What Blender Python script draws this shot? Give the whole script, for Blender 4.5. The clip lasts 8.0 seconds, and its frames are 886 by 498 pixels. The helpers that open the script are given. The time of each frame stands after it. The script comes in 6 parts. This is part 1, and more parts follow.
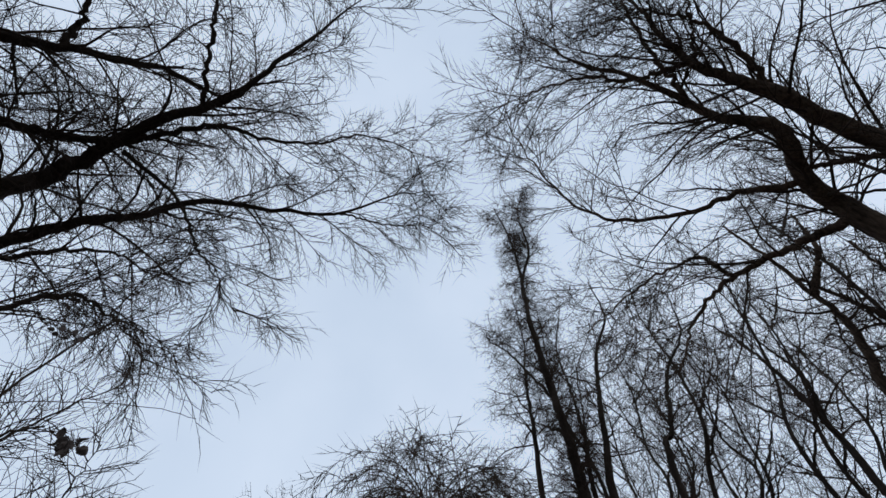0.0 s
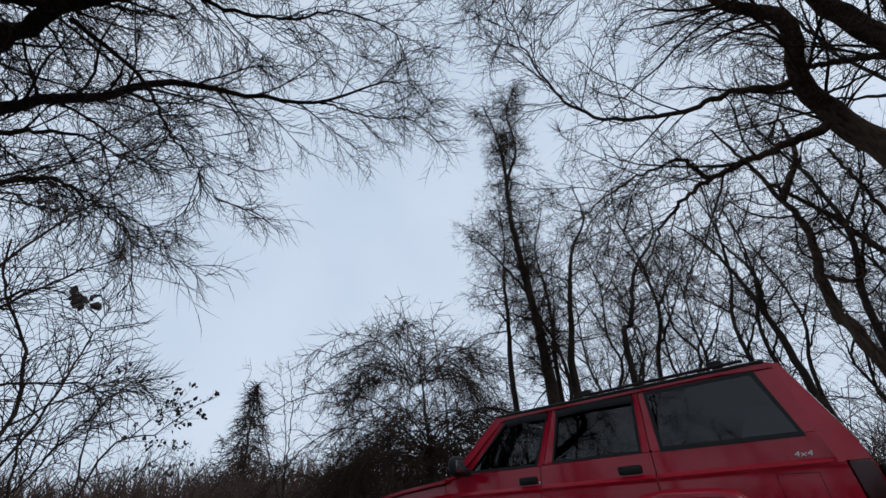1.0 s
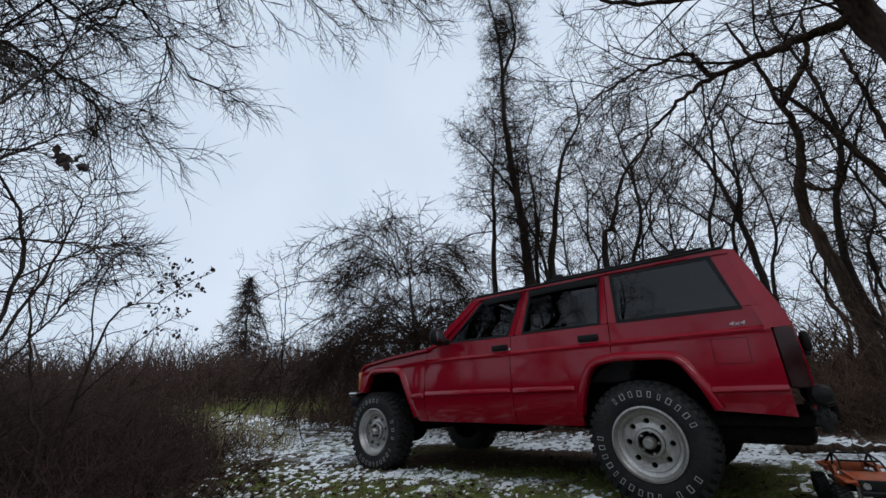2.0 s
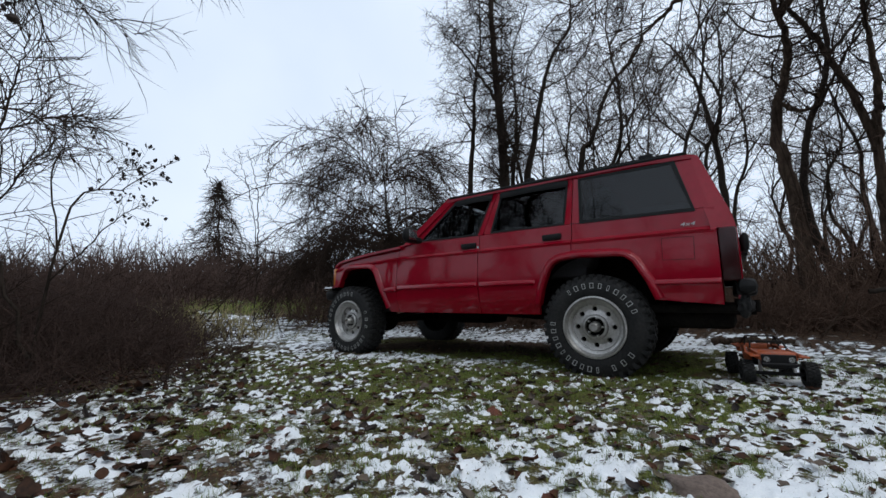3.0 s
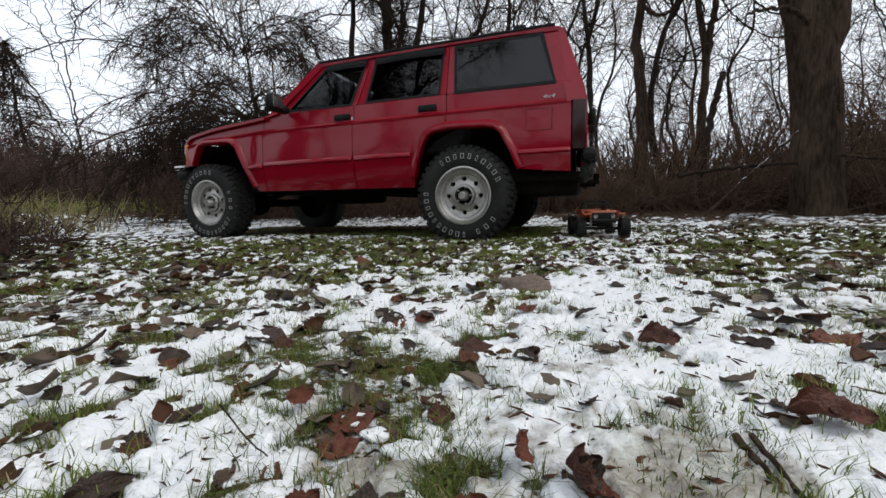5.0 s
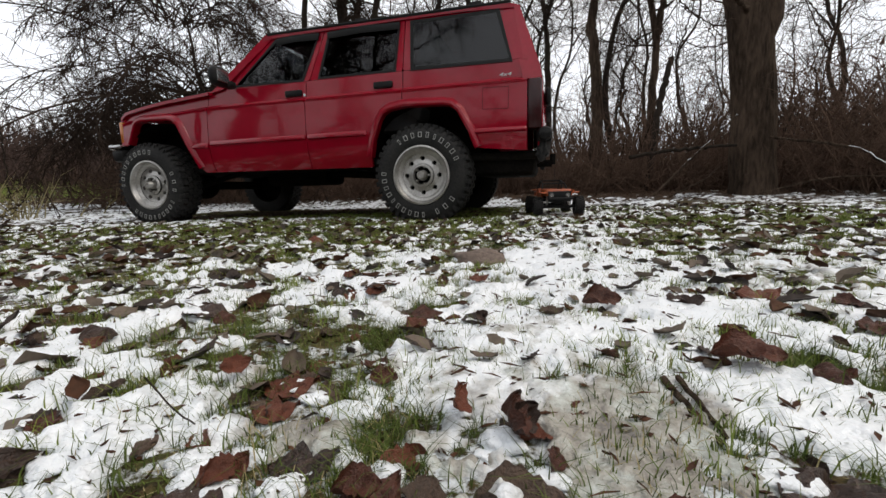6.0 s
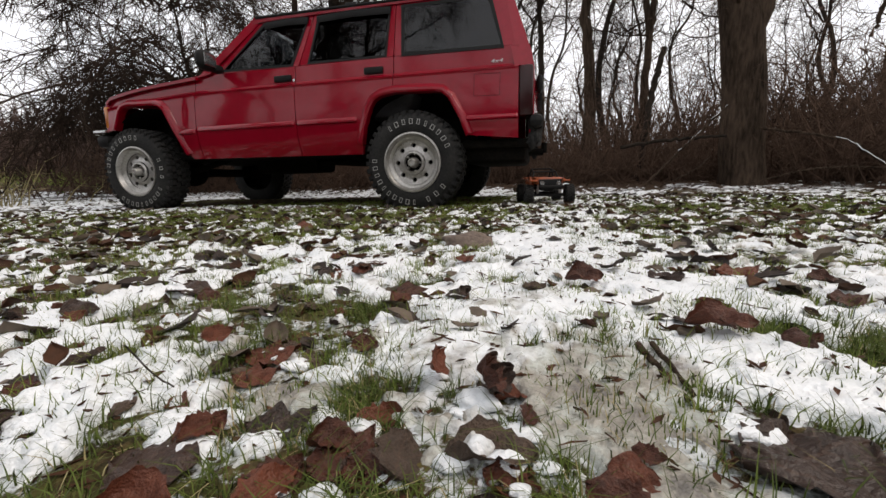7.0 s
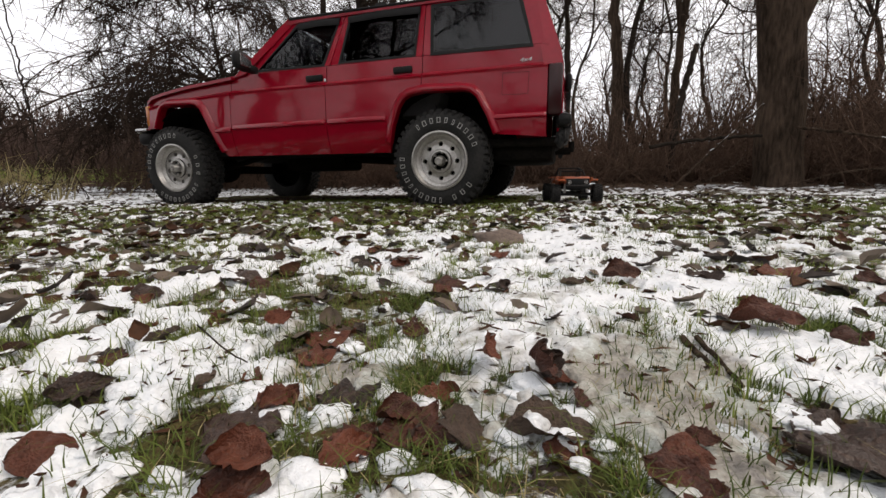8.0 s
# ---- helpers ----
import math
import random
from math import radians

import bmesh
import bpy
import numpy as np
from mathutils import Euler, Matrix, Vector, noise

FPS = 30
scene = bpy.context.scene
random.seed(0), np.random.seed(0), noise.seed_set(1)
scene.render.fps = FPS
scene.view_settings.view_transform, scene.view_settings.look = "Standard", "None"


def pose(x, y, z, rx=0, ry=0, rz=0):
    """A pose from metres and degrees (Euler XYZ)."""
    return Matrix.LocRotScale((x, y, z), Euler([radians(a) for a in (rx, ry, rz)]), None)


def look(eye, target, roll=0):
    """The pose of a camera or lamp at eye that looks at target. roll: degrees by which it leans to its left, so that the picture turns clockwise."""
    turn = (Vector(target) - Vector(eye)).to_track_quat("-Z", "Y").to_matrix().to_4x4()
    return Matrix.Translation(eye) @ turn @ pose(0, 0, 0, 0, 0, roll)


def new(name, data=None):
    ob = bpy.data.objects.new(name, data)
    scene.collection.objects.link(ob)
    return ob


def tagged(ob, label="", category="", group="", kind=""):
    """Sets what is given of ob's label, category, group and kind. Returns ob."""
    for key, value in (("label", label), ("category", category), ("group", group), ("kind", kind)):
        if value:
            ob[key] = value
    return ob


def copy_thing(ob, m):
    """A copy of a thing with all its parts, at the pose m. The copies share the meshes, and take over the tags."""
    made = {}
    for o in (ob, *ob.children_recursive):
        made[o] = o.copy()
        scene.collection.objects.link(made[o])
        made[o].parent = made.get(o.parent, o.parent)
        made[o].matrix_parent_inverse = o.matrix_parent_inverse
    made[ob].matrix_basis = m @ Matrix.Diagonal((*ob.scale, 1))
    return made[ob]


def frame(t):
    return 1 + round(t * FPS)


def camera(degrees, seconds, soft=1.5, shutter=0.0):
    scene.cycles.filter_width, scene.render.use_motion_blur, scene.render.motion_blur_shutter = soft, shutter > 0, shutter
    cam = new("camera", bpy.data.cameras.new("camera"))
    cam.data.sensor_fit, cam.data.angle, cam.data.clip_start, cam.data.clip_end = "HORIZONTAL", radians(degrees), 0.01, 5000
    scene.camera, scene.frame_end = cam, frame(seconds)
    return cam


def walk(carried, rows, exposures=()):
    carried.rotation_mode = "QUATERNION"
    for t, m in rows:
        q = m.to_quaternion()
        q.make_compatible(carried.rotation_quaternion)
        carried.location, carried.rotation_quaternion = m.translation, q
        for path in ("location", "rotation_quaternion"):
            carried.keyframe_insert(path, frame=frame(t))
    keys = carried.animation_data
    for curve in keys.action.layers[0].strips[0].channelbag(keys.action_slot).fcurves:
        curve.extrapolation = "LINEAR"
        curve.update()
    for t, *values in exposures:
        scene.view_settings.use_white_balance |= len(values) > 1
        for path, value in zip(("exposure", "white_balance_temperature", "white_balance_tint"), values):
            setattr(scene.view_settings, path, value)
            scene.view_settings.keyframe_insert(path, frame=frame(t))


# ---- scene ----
cam = camera(96.9, 8.0, 1.5)
PATH = [
    (0, (0.726, -2.94, 1.02), (-0.1555, -1.9475, 2.516), -3.59),
    (0.5, (0.728, -2.936, 0.95), (-0.2459, -1.7979, 2.2752), -3.7),
    (1, (0.731, -2.933, 0.871), (-0.3287, -1.6633, 1.9957), -3.4),
    (1.5, (0.74, -2.92, 0.782), (-0.3903, -1.5439, 1.6923), -2.77),
    (3, (0.782, -2.915, 0.559), (-0.372, -1.305, 0.829), -0.7),
    (3.5, (0.808, -2.904, 0.479), (-0.254, -1.211, 0.564), -0.5),
    (4, (0.818, -2.891, 0.438), (-0.113, -1.122, 0.383), -0.6),
    (4.5, (0.849, -2.866, 0.364), (0.059, -1.034, 0.211), -0.9),
    (5, (0.862, -2.857, 0.309), (0.187, -0.987, 0.085), -1.2),
    (6.5, (0.899, -2.839, 0.264), (0.439, -0.921, -0.067), -1.5),
    (7, (0.904, -2.847, 0.247), (0.442, -0.933, -0.103), -1.3),
    (7.5, (0.892, -2.864, 0.242), (0.387, -0.961, -0.115), -1.1),
    (8, (0.874, -2.881, 0.243), (0.313, -0.994, -0.11), -0.8),
]
walk(cam, [(t, look(e, g, r)) for t, e, g, r in PATH],
     [(0, -0.54, 6150, 10), (1, -0.58, 6200, 10), (1.6, -0.52, 6300, 10), (2.8, -0.27, 6350, 10), (3.5, -0.17, 6450, 10), (4.2, -0.09, 6650, 11), (5, 0.06, 7000, 12), (6.5, 0.17, 7550, 14.5), (8, 0.2, 7750, 17)])

# ---- light: an overcast winter sky ----
world = bpy.data.worlds.new("world")
scene.world = world
world.use_nodes = True
wn, wl = world.node_tree.nodes, world.node_tree.links
sky = wn.new("ShaderNodeTexSky")
sky.sky_type = "NISHITA"
sky.sun_disc = False
sky.sun_elevation = radians(55)
sky.sun_rotation = radians(82)
sky.dust_density = 4.0
cloud = wn.new("ShaderNodeTexNoise")
cloud.inputs["Scale"].default_value = 1.6
cloud.inputs["Detail"].default_value = 4.0
cloud_ramp = wn.new("ShaderNodeValToRGB")
cloud_ramp.color_ramp.elements[0].color = (5.75, 6.65, 7.8, 1)
cloud_ramp.color_ramp.elements[1].color = (7.2, 7.95, 8.95, 1)
cloud_ramp.color_ramp.elements[0].position = 0.3
cloud_ramp.color_ramp.elements[1].position = 0.7
veil = wn.new("ShaderNodeMix")
veil.data_type = "RGBA"
veil.inputs["Factor"].default_value = 0.95
wl.new(cloud.outputs["Fac"], cloud_ramp.inputs["Fac"])
wl.new(sky.outputs["Color"], veil.inputs["A"])
wl.new(cloud_ramp.outputs["Color"], veil.inputs["B"])
wl.new(veil.outputs["Result"], wn["Background"].inputs["Color"])
wn["Background"].inputs["Strength"].default_value = 0.148

sun_data = bpy.data.lights.new("sun", "SUN")
sun_data.energy = 1.5
sun_data.angle = radians(40)
sun_data.color = (1.0, 0.97, 0.93)
sun = new("sun", sun_data)
sun.matrix_world = look((7, 1, 10), (0, 0, 0))

# ---- materials ----
def mat(name, a, b=None, rough=0.7, metal=0.0, scale=8.0, fine=60.0, bump=0.2, depth=0.01, coat=0.0, spread=0.0, stretch=None, spec=0.5, coat_rough=0.06):
    """A principled surface whose colour goes from a to b by two scales of noise, with relief from the finer one."""
    m = bpy.data.materials.new(name)
    m.use_nodes = True
    n, l = m.node_tree.nodes, m.node_tree.links
    p = n["Principled BSDF"]
    p.inputs["Roughness"].default_value = rough
    p.inputs["Metallic"].default_value = metal
    p.inputs["Coat Weight"].default_value = coat
    p.inputs["Coat Roughness"].default_value = coat_rough
    p.inputs["Specular IOR Level"].default_value = spec
    b = b or tuple(c * 0.7 for c in a)
    co = n.new("ShaderNodeTexCoord")
    src = co.outputs["Object"]
    if stretch:
        mp = n.new("ShaderNodeMapping")
        mp.inputs["Scale"].default_value = stretch
        l.new(src, mp.inputs["Vector"])
        src = mp.outputs["Vector"]
    big, small = n.new("ShaderNodeTexNoise"), n.new("ShaderNodeTexNoise")
    for t, s in ((big, scale), (small, fine)):
        t.inputs["Scale"].default_value = s
        t.inputs["Detail"].default_value = 5
        l.new(src, t.inputs["Vector"])
    add = n.new("ShaderNodeMath")
    add.operation = "ADD"
    l.new(big.outputs["Fac"], add.inputs[0])
    l.new(small.outputs["Fac"], add.inputs[1])
    fac = add.outputs[0]
    if spread:
        info = n.new("ShaderNodeObjectInfo")
        geo = n.new("ShaderNodeNewGeometry")
        for out in (info.outputs["Random"], geo.outputs["Random Per Island"]):
            ma = n.new("ShaderNodeMath")
            ma.operation = "MULTIPLY_ADD"
            ma.inputs[1].default_value = spread
            l.new(out, ma.inputs[0])
            l.new(fac, ma.inputs[2])
            fac = ma.outputs[0]
    ramp = n.new("ShaderNodeMapRange")
    ramp.inputs["From Min"].default_value = 0.7 + spread * 0.5
    ramp.inputs["From Max"].default_value = 1.3 + spread * 1.5
    l.new(fac, ramp.inputs["Value"])
    mix = n.new("ShaderNodeMix")
    mix.data_type = "RGBA"
    mix.inputs["A"].default_value = (*a, 1)
    mix.inputs["B"].default_value = (*b, 1)
    l.new(ramp.outputs["Result"], mix.inputs["Factor"])
    l.new(mix.outputs["Result"], p.inputs["Base Color"])
    if bump:
        bp = n.new("ShaderNodeBump")
        bp.inputs["Strength"].default_value = bump
        bp.inputs["Distance"].default_value = depth
        l.new(small.outputs["Fac"], bp.inputs["Height"])
        l.new(bp.outputs["Normal"], p.inputs["Normal"])
    return m


BARK = mat("bark", (0.024, 0.017, 0.012), (0.115, 0.08, 0.058), 0.95, scale=4, fine=30, bump=1.0, depth=0.08, stretch=(1, 1, 0.22), spec=0.08)
BARK_DARK = mat("bark_dark", (0.014, 0.011, 0.009), (0.05, 0.039, 0.031), 0.9, scale=4, fine=50, bump=0.7, depth=0.02, stretch=(1, 1, 0.3), spec=0.06)
TWIG_BROWN = mat("brown_twig", (0.024, 0.0165, 0.0125), (0.06, 0.042, 0.032), 0.9, scale=5, fine=60, bump=0, spread=0.3, spec=0.06)
TWIG = mat("twig", (0.017, 0.0125, 0.0095), (0.048, 0.034, 0.026), 0.9, scale=5, fine=60, bump=0, spread=0.3, spec=0.06)
BRAMBLE = mat("bramble", (0.048, 0.030, 0.022), (0.14, 0.088, 0.064), 0.9, scale=2, fine=30, bump=0, spread=0.4, spec=0.1)
BRAMBLE_DARK = mat("dark_bramble", (0.028, 0.0185, 0.0155), (0.09, 0.060, 0.050), 0.9, scale=2, fine=30, bump=0, spread=0.4, spec=0.06)
STRAW = mat("straw", (0.24, 0.19, 0.09), (0.36, 0.31, 0.16), 0.8, scale=3, fine=30, bump=0, spread=0.4, spec=0.12)
GRASS = mat("grass", (0.046, 0.080, 0.018), (0.20, 0.25, 0.05), 0.6, scale=3, fine=40, bump=0, spread=0.4, spec=0.12)
GRASS_DARK = mat("winter_grass", (0.026, 0.048, 0.011), (0.125, 0.16, 0.034), 0.6, scale=3, fine=40, bump=0, spread=0.4, spec=0.12)
LEAF = mat("dead_leaf", (0.022, 0.013, 0.009), (0.10, 0.042, 0.022), 0.7, scale=9, fine=90, bump=0.5, depth=0.004, spread=0.5, spec=0.15)
LEAF_DARK = mat("withered_leaf", (0.016, 0.011, 0.009), (0.04, 0.026, 0.02), 0.8, scale=9, fine=90, bump=0.4, depth=0.004)
LEAF_PALE = mat("dead_leaf_pale", (0.06, 0.045, 0.032), (0.15, 0.11, 0.08), 0.7, scale=9, fine=90, bump=0.5, depth=0.004, spread=0.4)
SNOW = mat("snow", (0.9, 0.925, 0.945), (0.77, 0.815, 0.85), 0.55, scale=14, fine=190, bump=0.8, depth=0.005)


def melt(m):
    """Grey-brown wet slush in patches over the clean snow."""
    n, l = m.node_tree.nodes, m.node_tree.links
    p = n["Principled BSDF"]
    base = p.inputs["Base Color"].links[0].from_socket
    at, tc, nz, ra, mx = n.new("ShaderNodeAttribute"), n.new("ShaderNodeTexCoord"), n.new("ShaderNodeTexNoise"), n.new("ShaderNodeMapRange"), n.new("ShaderNodeMix")
    at.attribute_name = "slush"
    nz.inputs["Scale"].default_value, nz.inputs["Detail"].default_value = 24, 7
    add = n.new("ShaderNodeMath")
    add.operation = "ADD"
    l.new(at.outputs["Fac"], add.inputs[0])
    l.new(nz.outputs["Fac"], add.inputs[1])
    ra.inputs["From Min"].default_value, ra.inputs["From Max"].default_value = 0.66, 0.88
    ra.inputs["To Max"].default_value = 0.85
    mx.data_type = "RGBA"
    tone, shade = n.new("ShaderNodeTexNoise"), n.new("ShaderNodeValToRGB")
    tone.inputs["Scale"].default_value, tone.inputs["Detail"].default_value, tone.inputs["Roughness"].default_value = 17, 8, 0.7
    for k, (pos, c) in enumerate(((0.36, (0.10, 0.075, 0.05)), (0.68, (0.64, 0.68, 0.66)), (0.46, (0.25, 0.22, 0.165)), (0.57, (0.40, 0.42, 0.37)))):
        e = shade.color_ramp.elements[k] if k < 2 else shade.color_ramp.elements.new(pos)
        e.position, e.color = pos, (*c, 1)
    l.new(tc.outputs["Object"], tone.inputs["Vector"])
    l.new(tone.outputs["Fac"], shade.inputs["Fac"])
    l.new(shade.outputs["Color"], mx.inputs["B"])
    l.new(tc.outputs["Object"], nz.inputs["Vector"])
    l.new(add.outputs[0], ra.inputs["Value"])
    l.new(ra.outputs["Result"], mx.inputs["Factor"])
    l.new(base, mx.inputs["A"])
    l.new(mx.outputs["Result"], p.inputs["Base Color"])
    ro = n.new("ShaderNodeMapRange")
    ro.inputs["To Min"].default_value, ro.inputs["To Max"].default_value = 0.6, 0.16
    l.new(ra.outputs["Result"], ro.inputs["Value"])
    l.new(ro.outputs["Result"], p.inputs["Roughness"])


def veins(m):
    """A pale midrib and slanting side veins on a leaf one unit long."""
    n, l = m.node_tree.nodes, m.node_tree.links
    p = n["Principled BSDF"]
    base = p.inputs["Base Color"].links[0].from_socket
    tc, sp = n.new("ShaderNodeTexCoord"), n.new("ShaderNodeSeparateXYZ")
    l.new(tc.outputs["Object"], sp.inputs[0])

    def math_(op, a, b=None):
        k = n.new("ShaderNodeMath")
        k.operation = op
        for i, v in enumerate((a, b)):
            if isinstance(v, float):
                k.inputs[i].default_value = v
            elif v is not None:
                l.new(v, k.inputs[i])
        return k.outputs[0]

    ay = math_("ABSOLUTE", sp.outputs["Y"])
    rib = math_("LESS_THAN", ay, 0.014)
    slant = math_("SUBTRACT", sp.outputs["X"], math_("MULTIPLY", ay, 0.9))
    side = math_("GREATER_THAN", math_("SINE", math_("MULTIPLY", slant, 34.0)), 0.95)
    both_ = math_("MULTIPLY", math_("MAXIMUM", rib, side), 0.16)
    mx = n.new("ShaderNodeMix")
    mx.data_type = "RGBA"
    mx.inputs["B"].default_value = (0.14, 0.07, 0.04, 1)
    l.new(both_, mx.inputs["Factor"])
    l.new(base, mx.inputs["A"])
    l.new(mx.outputs["Result"], p.inputs["Base Color"])


melt(SNOW)
LEAF_NEAR = mat("near_leaf", (0.022, 0.010, 0.008), (0.15, 0.043, 0.022), 0.42, scale=3.5, fine=22, bump=0.4, depth=0.018, spread=0.9, spec=0.3)
LEAF_NEAR_PALE = mat("near_leaf_pale", (0.04, 0.029, 0.023), (0.13, 0.088, 0.066), 0.6, scale=3.5, fine=22, bump=0.5, depth=0.03, spread=0.5, spec=0.25)
LEAF_NEAR_DARK = mat("wet_leaf", (0.016, 0.011, 0.009), (0.06, 0.034, 0.025), 0.34, scale=3.5, fine=22, bump=0.4, depth=0.018, spread=0.5, spec=0.35)
veins(LEAF_NEAR)
veins(LEAF_NEAR_DARK)
veins(LEAF_NEAR_PALE)
STONE = mat("stone", (0.09, 0.065, 0.052), (0.2, 0.15, 0.125), 0.85, scale=12, fine=90, bump=0.6, depth=0.008)
PAINT = mat("red_paint", (0.30, 0.0006, 0.014), (0.25, 0.0005, 0.011), 0.45, scale=2.5, fine=25, bump=0.01, depth=0.002, coat=0.74, spec=0.06, coat_rough=0.07)
BLACK_PLASTIC = mat("black_plastic", (0.005, 0.005, 0.0055), (0.014, 0.0135, 0.013), 0.55, scale=6, fine=200, bump=0.15, depth=0.002, spec=0.2)
RUBBER = mat("tyre_rubber", (0.008, 0.008, 0.0085), (0.026, 0.025, 0.023), 0.72, scale=7, fine=60, bump=0.3, depth=0.004, spec=0.25)
WHITE_RUBBER = mat("white_rubber", (0.5, 0.5, 0.48), (0.27, 0.27, 0.26), 0.8, scale=15, fine=90, bump=0.1)
STEEL = mat("wheel_steel", (0.56, 0.545, 0.52), (0.33, 0.315, 0.29), 0.38, 0.8, scale=9, fine=70, bump=0.15, depth=0.003)
CHROME = mat("dull_chrome", (0.55, 0.55, 0.55), (0.35, 0.34, 0.33), 0.25, 1.0, scale=9, fine=70, bump=0.1, depth=0.002)
UNDER = mat("underbody", (0.004, 0.0037, 0.0034), (0.013, 0.011, 0.009), 0.95, scale=5, fine=40, bump=0.4, depth=0.006, spec=0.08)
CLOTH = mat("seat_cloth", (0.05, 0.05, 0.055), (0.08, 0.08, 0.085), 0.9, scale=10, fine=150, bump=0.2)
BADGE = mat("silver_badge", (0.6, 0.6, 0.6), (0.5, 0.5, 0.5), 0.35, 0.6, scale=20, fine=90, bump=0)
ORANGE = mat("orange_shell", (0.56, 0.105, 0.022), (0.25, 0.06, 0.02), 0.5, scale=14, fine=90, bump=0.1, depth=0.002, coat=0.3)
TAIL_RED = mat("tail_red", (0.035, 0.003, 0.004), (0.022, 0.003, 0.003), 0.3, scale=12, fine=90, bump=0.05, coat=0.2, spec=0.3)
AMBER = mat("amber_lens", (0.55, 0.16, 0.03), (0.45, 0.12, 0.02), 0.25, scale=12, fine=90, bump=0.05, coat=0.4)


def glass(name, tint):
    """A pane with two faces; each takes its share of the tint."""
    m = bpy.data.materials.new(name)
    m.use_nodes = True
    p = m.node_tree.nodes["Principled BSDF"]
    p.inputs["Base Color"].default_value = (*tint, 1)
    p.inputs["Roughness"].default_value = 0.0
    p.inputs["IOR"].default_value = 1.45
    p.inputs["Transmission Weight"].default_value = 1.0
    return m


GLASS_DARK = glass("tinted_glass", (0.06, 0.065, 0.07))
GLASS = glass("window_glass", (0.16, 0.17, 0.175))


def ground_material():
    """Soil, moss and leaf litter in patches; the share of green comes from the mesh."""
    m = mat("ground", (0.028, 0.02, 0.014), (0.085, 0.058, 0.037), 0.95, scale=1.5, fine=35, bump=0.9, depth=0.03, spec=0.1)
    n, l = m.node_tree.nodes, m.node_tree.links
    p = n["Principled BSDF"]
    base = p.inputs["Base Color"].links[0].from_socket
    at = n.new("ShaderNodeAttribute")
    at.attribute_name = "green"
    nz = n.new("ShaderNodeTexNoise")
    nz.inputs["Scale"].default_value = 85
    nz.inputs["Detail"].default_value = 8
    tc = n.new("ShaderNodeTexCoord")
    l.new(tc.outputs["Object"], nz.inputs["Vector"])
    gr = n.new("ShaderNodeMix")
    gr.data_type = "RGBA"
    gr.inputs["A"].default_value = (0.026, 0.034, 0.010, 1)
    gr.inputs["B"].default_value = (0.165, 0.175, 0.045, 1)
    spread = n.new("ShaderNodeMapRange")
    spread.inputs["From Min"].default_value, spread.inputs["From Max"].default_value = 0.35, 0.65
    l.new(nz.outputs["Fac"], spread.inputs["Value"])
    l.new(spread.outputs["Result"], gr.inputs["Factor"])
    patch, cut, share = n.new("ShaderNodeTexNoise"), n.new("ShaderNodeMapRange"), n.new("ShaderNodeMath")
    patch.inputs["Scale"].default_value, patch.inputs["Detail"].default_value = 7, 5
    cut.inputs["From Min"].default_value, cut.inputs["From Max"].default_value = 0.3, 0.52
    share.operation = "MULTIPLY"
    l.new(patch.outputs["Fac"], cut.inputs["Value"])
    l.new(cut.outputs["Result"], share.inputs[0])
    l.new(at.outputs["Fac"], share.inputs[1])
    # sodden leaves pressed flat into the soil
    cell, tone, flat = n.new("ShaderNodeTexVoronoi"), n.new("ShaderNodeValToRGB"), n.new("ShaderNodeMix")
    cell.inputs["Scale"].default_value = 30
    cell.inputs["Randomness"].default_value = 1.0
    l.new(tc.outputs["Object"], cell.inputs["Vector"])
    part_ = n.new("ShaderNodeSeparateColor")
    l.new(cell.outputs["Color"], part_.inputs[0])
    for k, (pos, c) in enumerate(((0.0, (0.016, 0.011, 0.008)), (1.0, (0.13, 0.085, 0.055)), (0.45, (0.05, 0.03, 0.02)), (0.75, (0.085, 0.042, 0.025)))):
        e = tone.color_ramp.elements[k] if k < 2 else tone.color_ramp.elements.new(pos)
        e.position, e.color = pos, (*c, 1)
    l.new(part_.outputs[0], tone.inputs["Fac"])
    flat.data_type = "RGBA"
    flat.inputs["Factor"].default_value = 0.6
    l.new(base, flat.inputs["A"])
    l.new(tone.outputs["Color"], flat.inputs["B"])
    base = flat.outputs["Result"]
    mx = n.new("ShaderNodeMix")
    mx.data_type = "RGBA"
    l.new(tc.outputs["Object"], patch.inputs["Vector"])
    l.new(share.outputs[0], mx.inputs["Factor"])
    l.new(base, mx.inputs["A"])
    l.new(gr.outputs["Result"], mx.inputs["B"])
    # thin snow caught between the blades, in grains and crumbs
    du, fine, add2, cut2, mx2 = n.new("ShaderNodeAttribute"), n.new("ShaderNodeTexNoise"), n.new("ShaderNodeMath"), n.new("ShaderNodeMapRange"), n.new("ShaderNodeMix")
    du.attribute_name = "dust"
    fine.inputs["Scale"].default_value, fine.inputs["Detail"].default_value, fine.inputs["Roughness"].default_value = 55, 8, 0.7
    l.new(tc.outputs["Object"], fine.inputs["Vector"])
    add2.operation = "ADD"
    l.new(fine.outputs["Fac"], add2.inputs[0])
    l.new(du.outputs["Fac"], add2.inputs[1])
    cut2.inputs["From Min"].default_value, cut2.inputs["From Max"].default_value, cut2.inputs["To Max"].default_value = 0.66, 0.78, 0.85
    l.new(add2.outputs[0], cut2.inputs["Value"])
    mx2.data_type = "RGBA"
    mx2.inputs["B"].default_value = (0.74, 0.79, 0.82, 1)
    l.new(cut2.outputs["Result"], mx2.inputs["Factor"])
    l.new(mx.outputs["Result"], mx2.inputs["A"])
    l.new(mx2.outputs["Result"], p.inputs["Base Color"])
    return m


GROUND = ground_material()


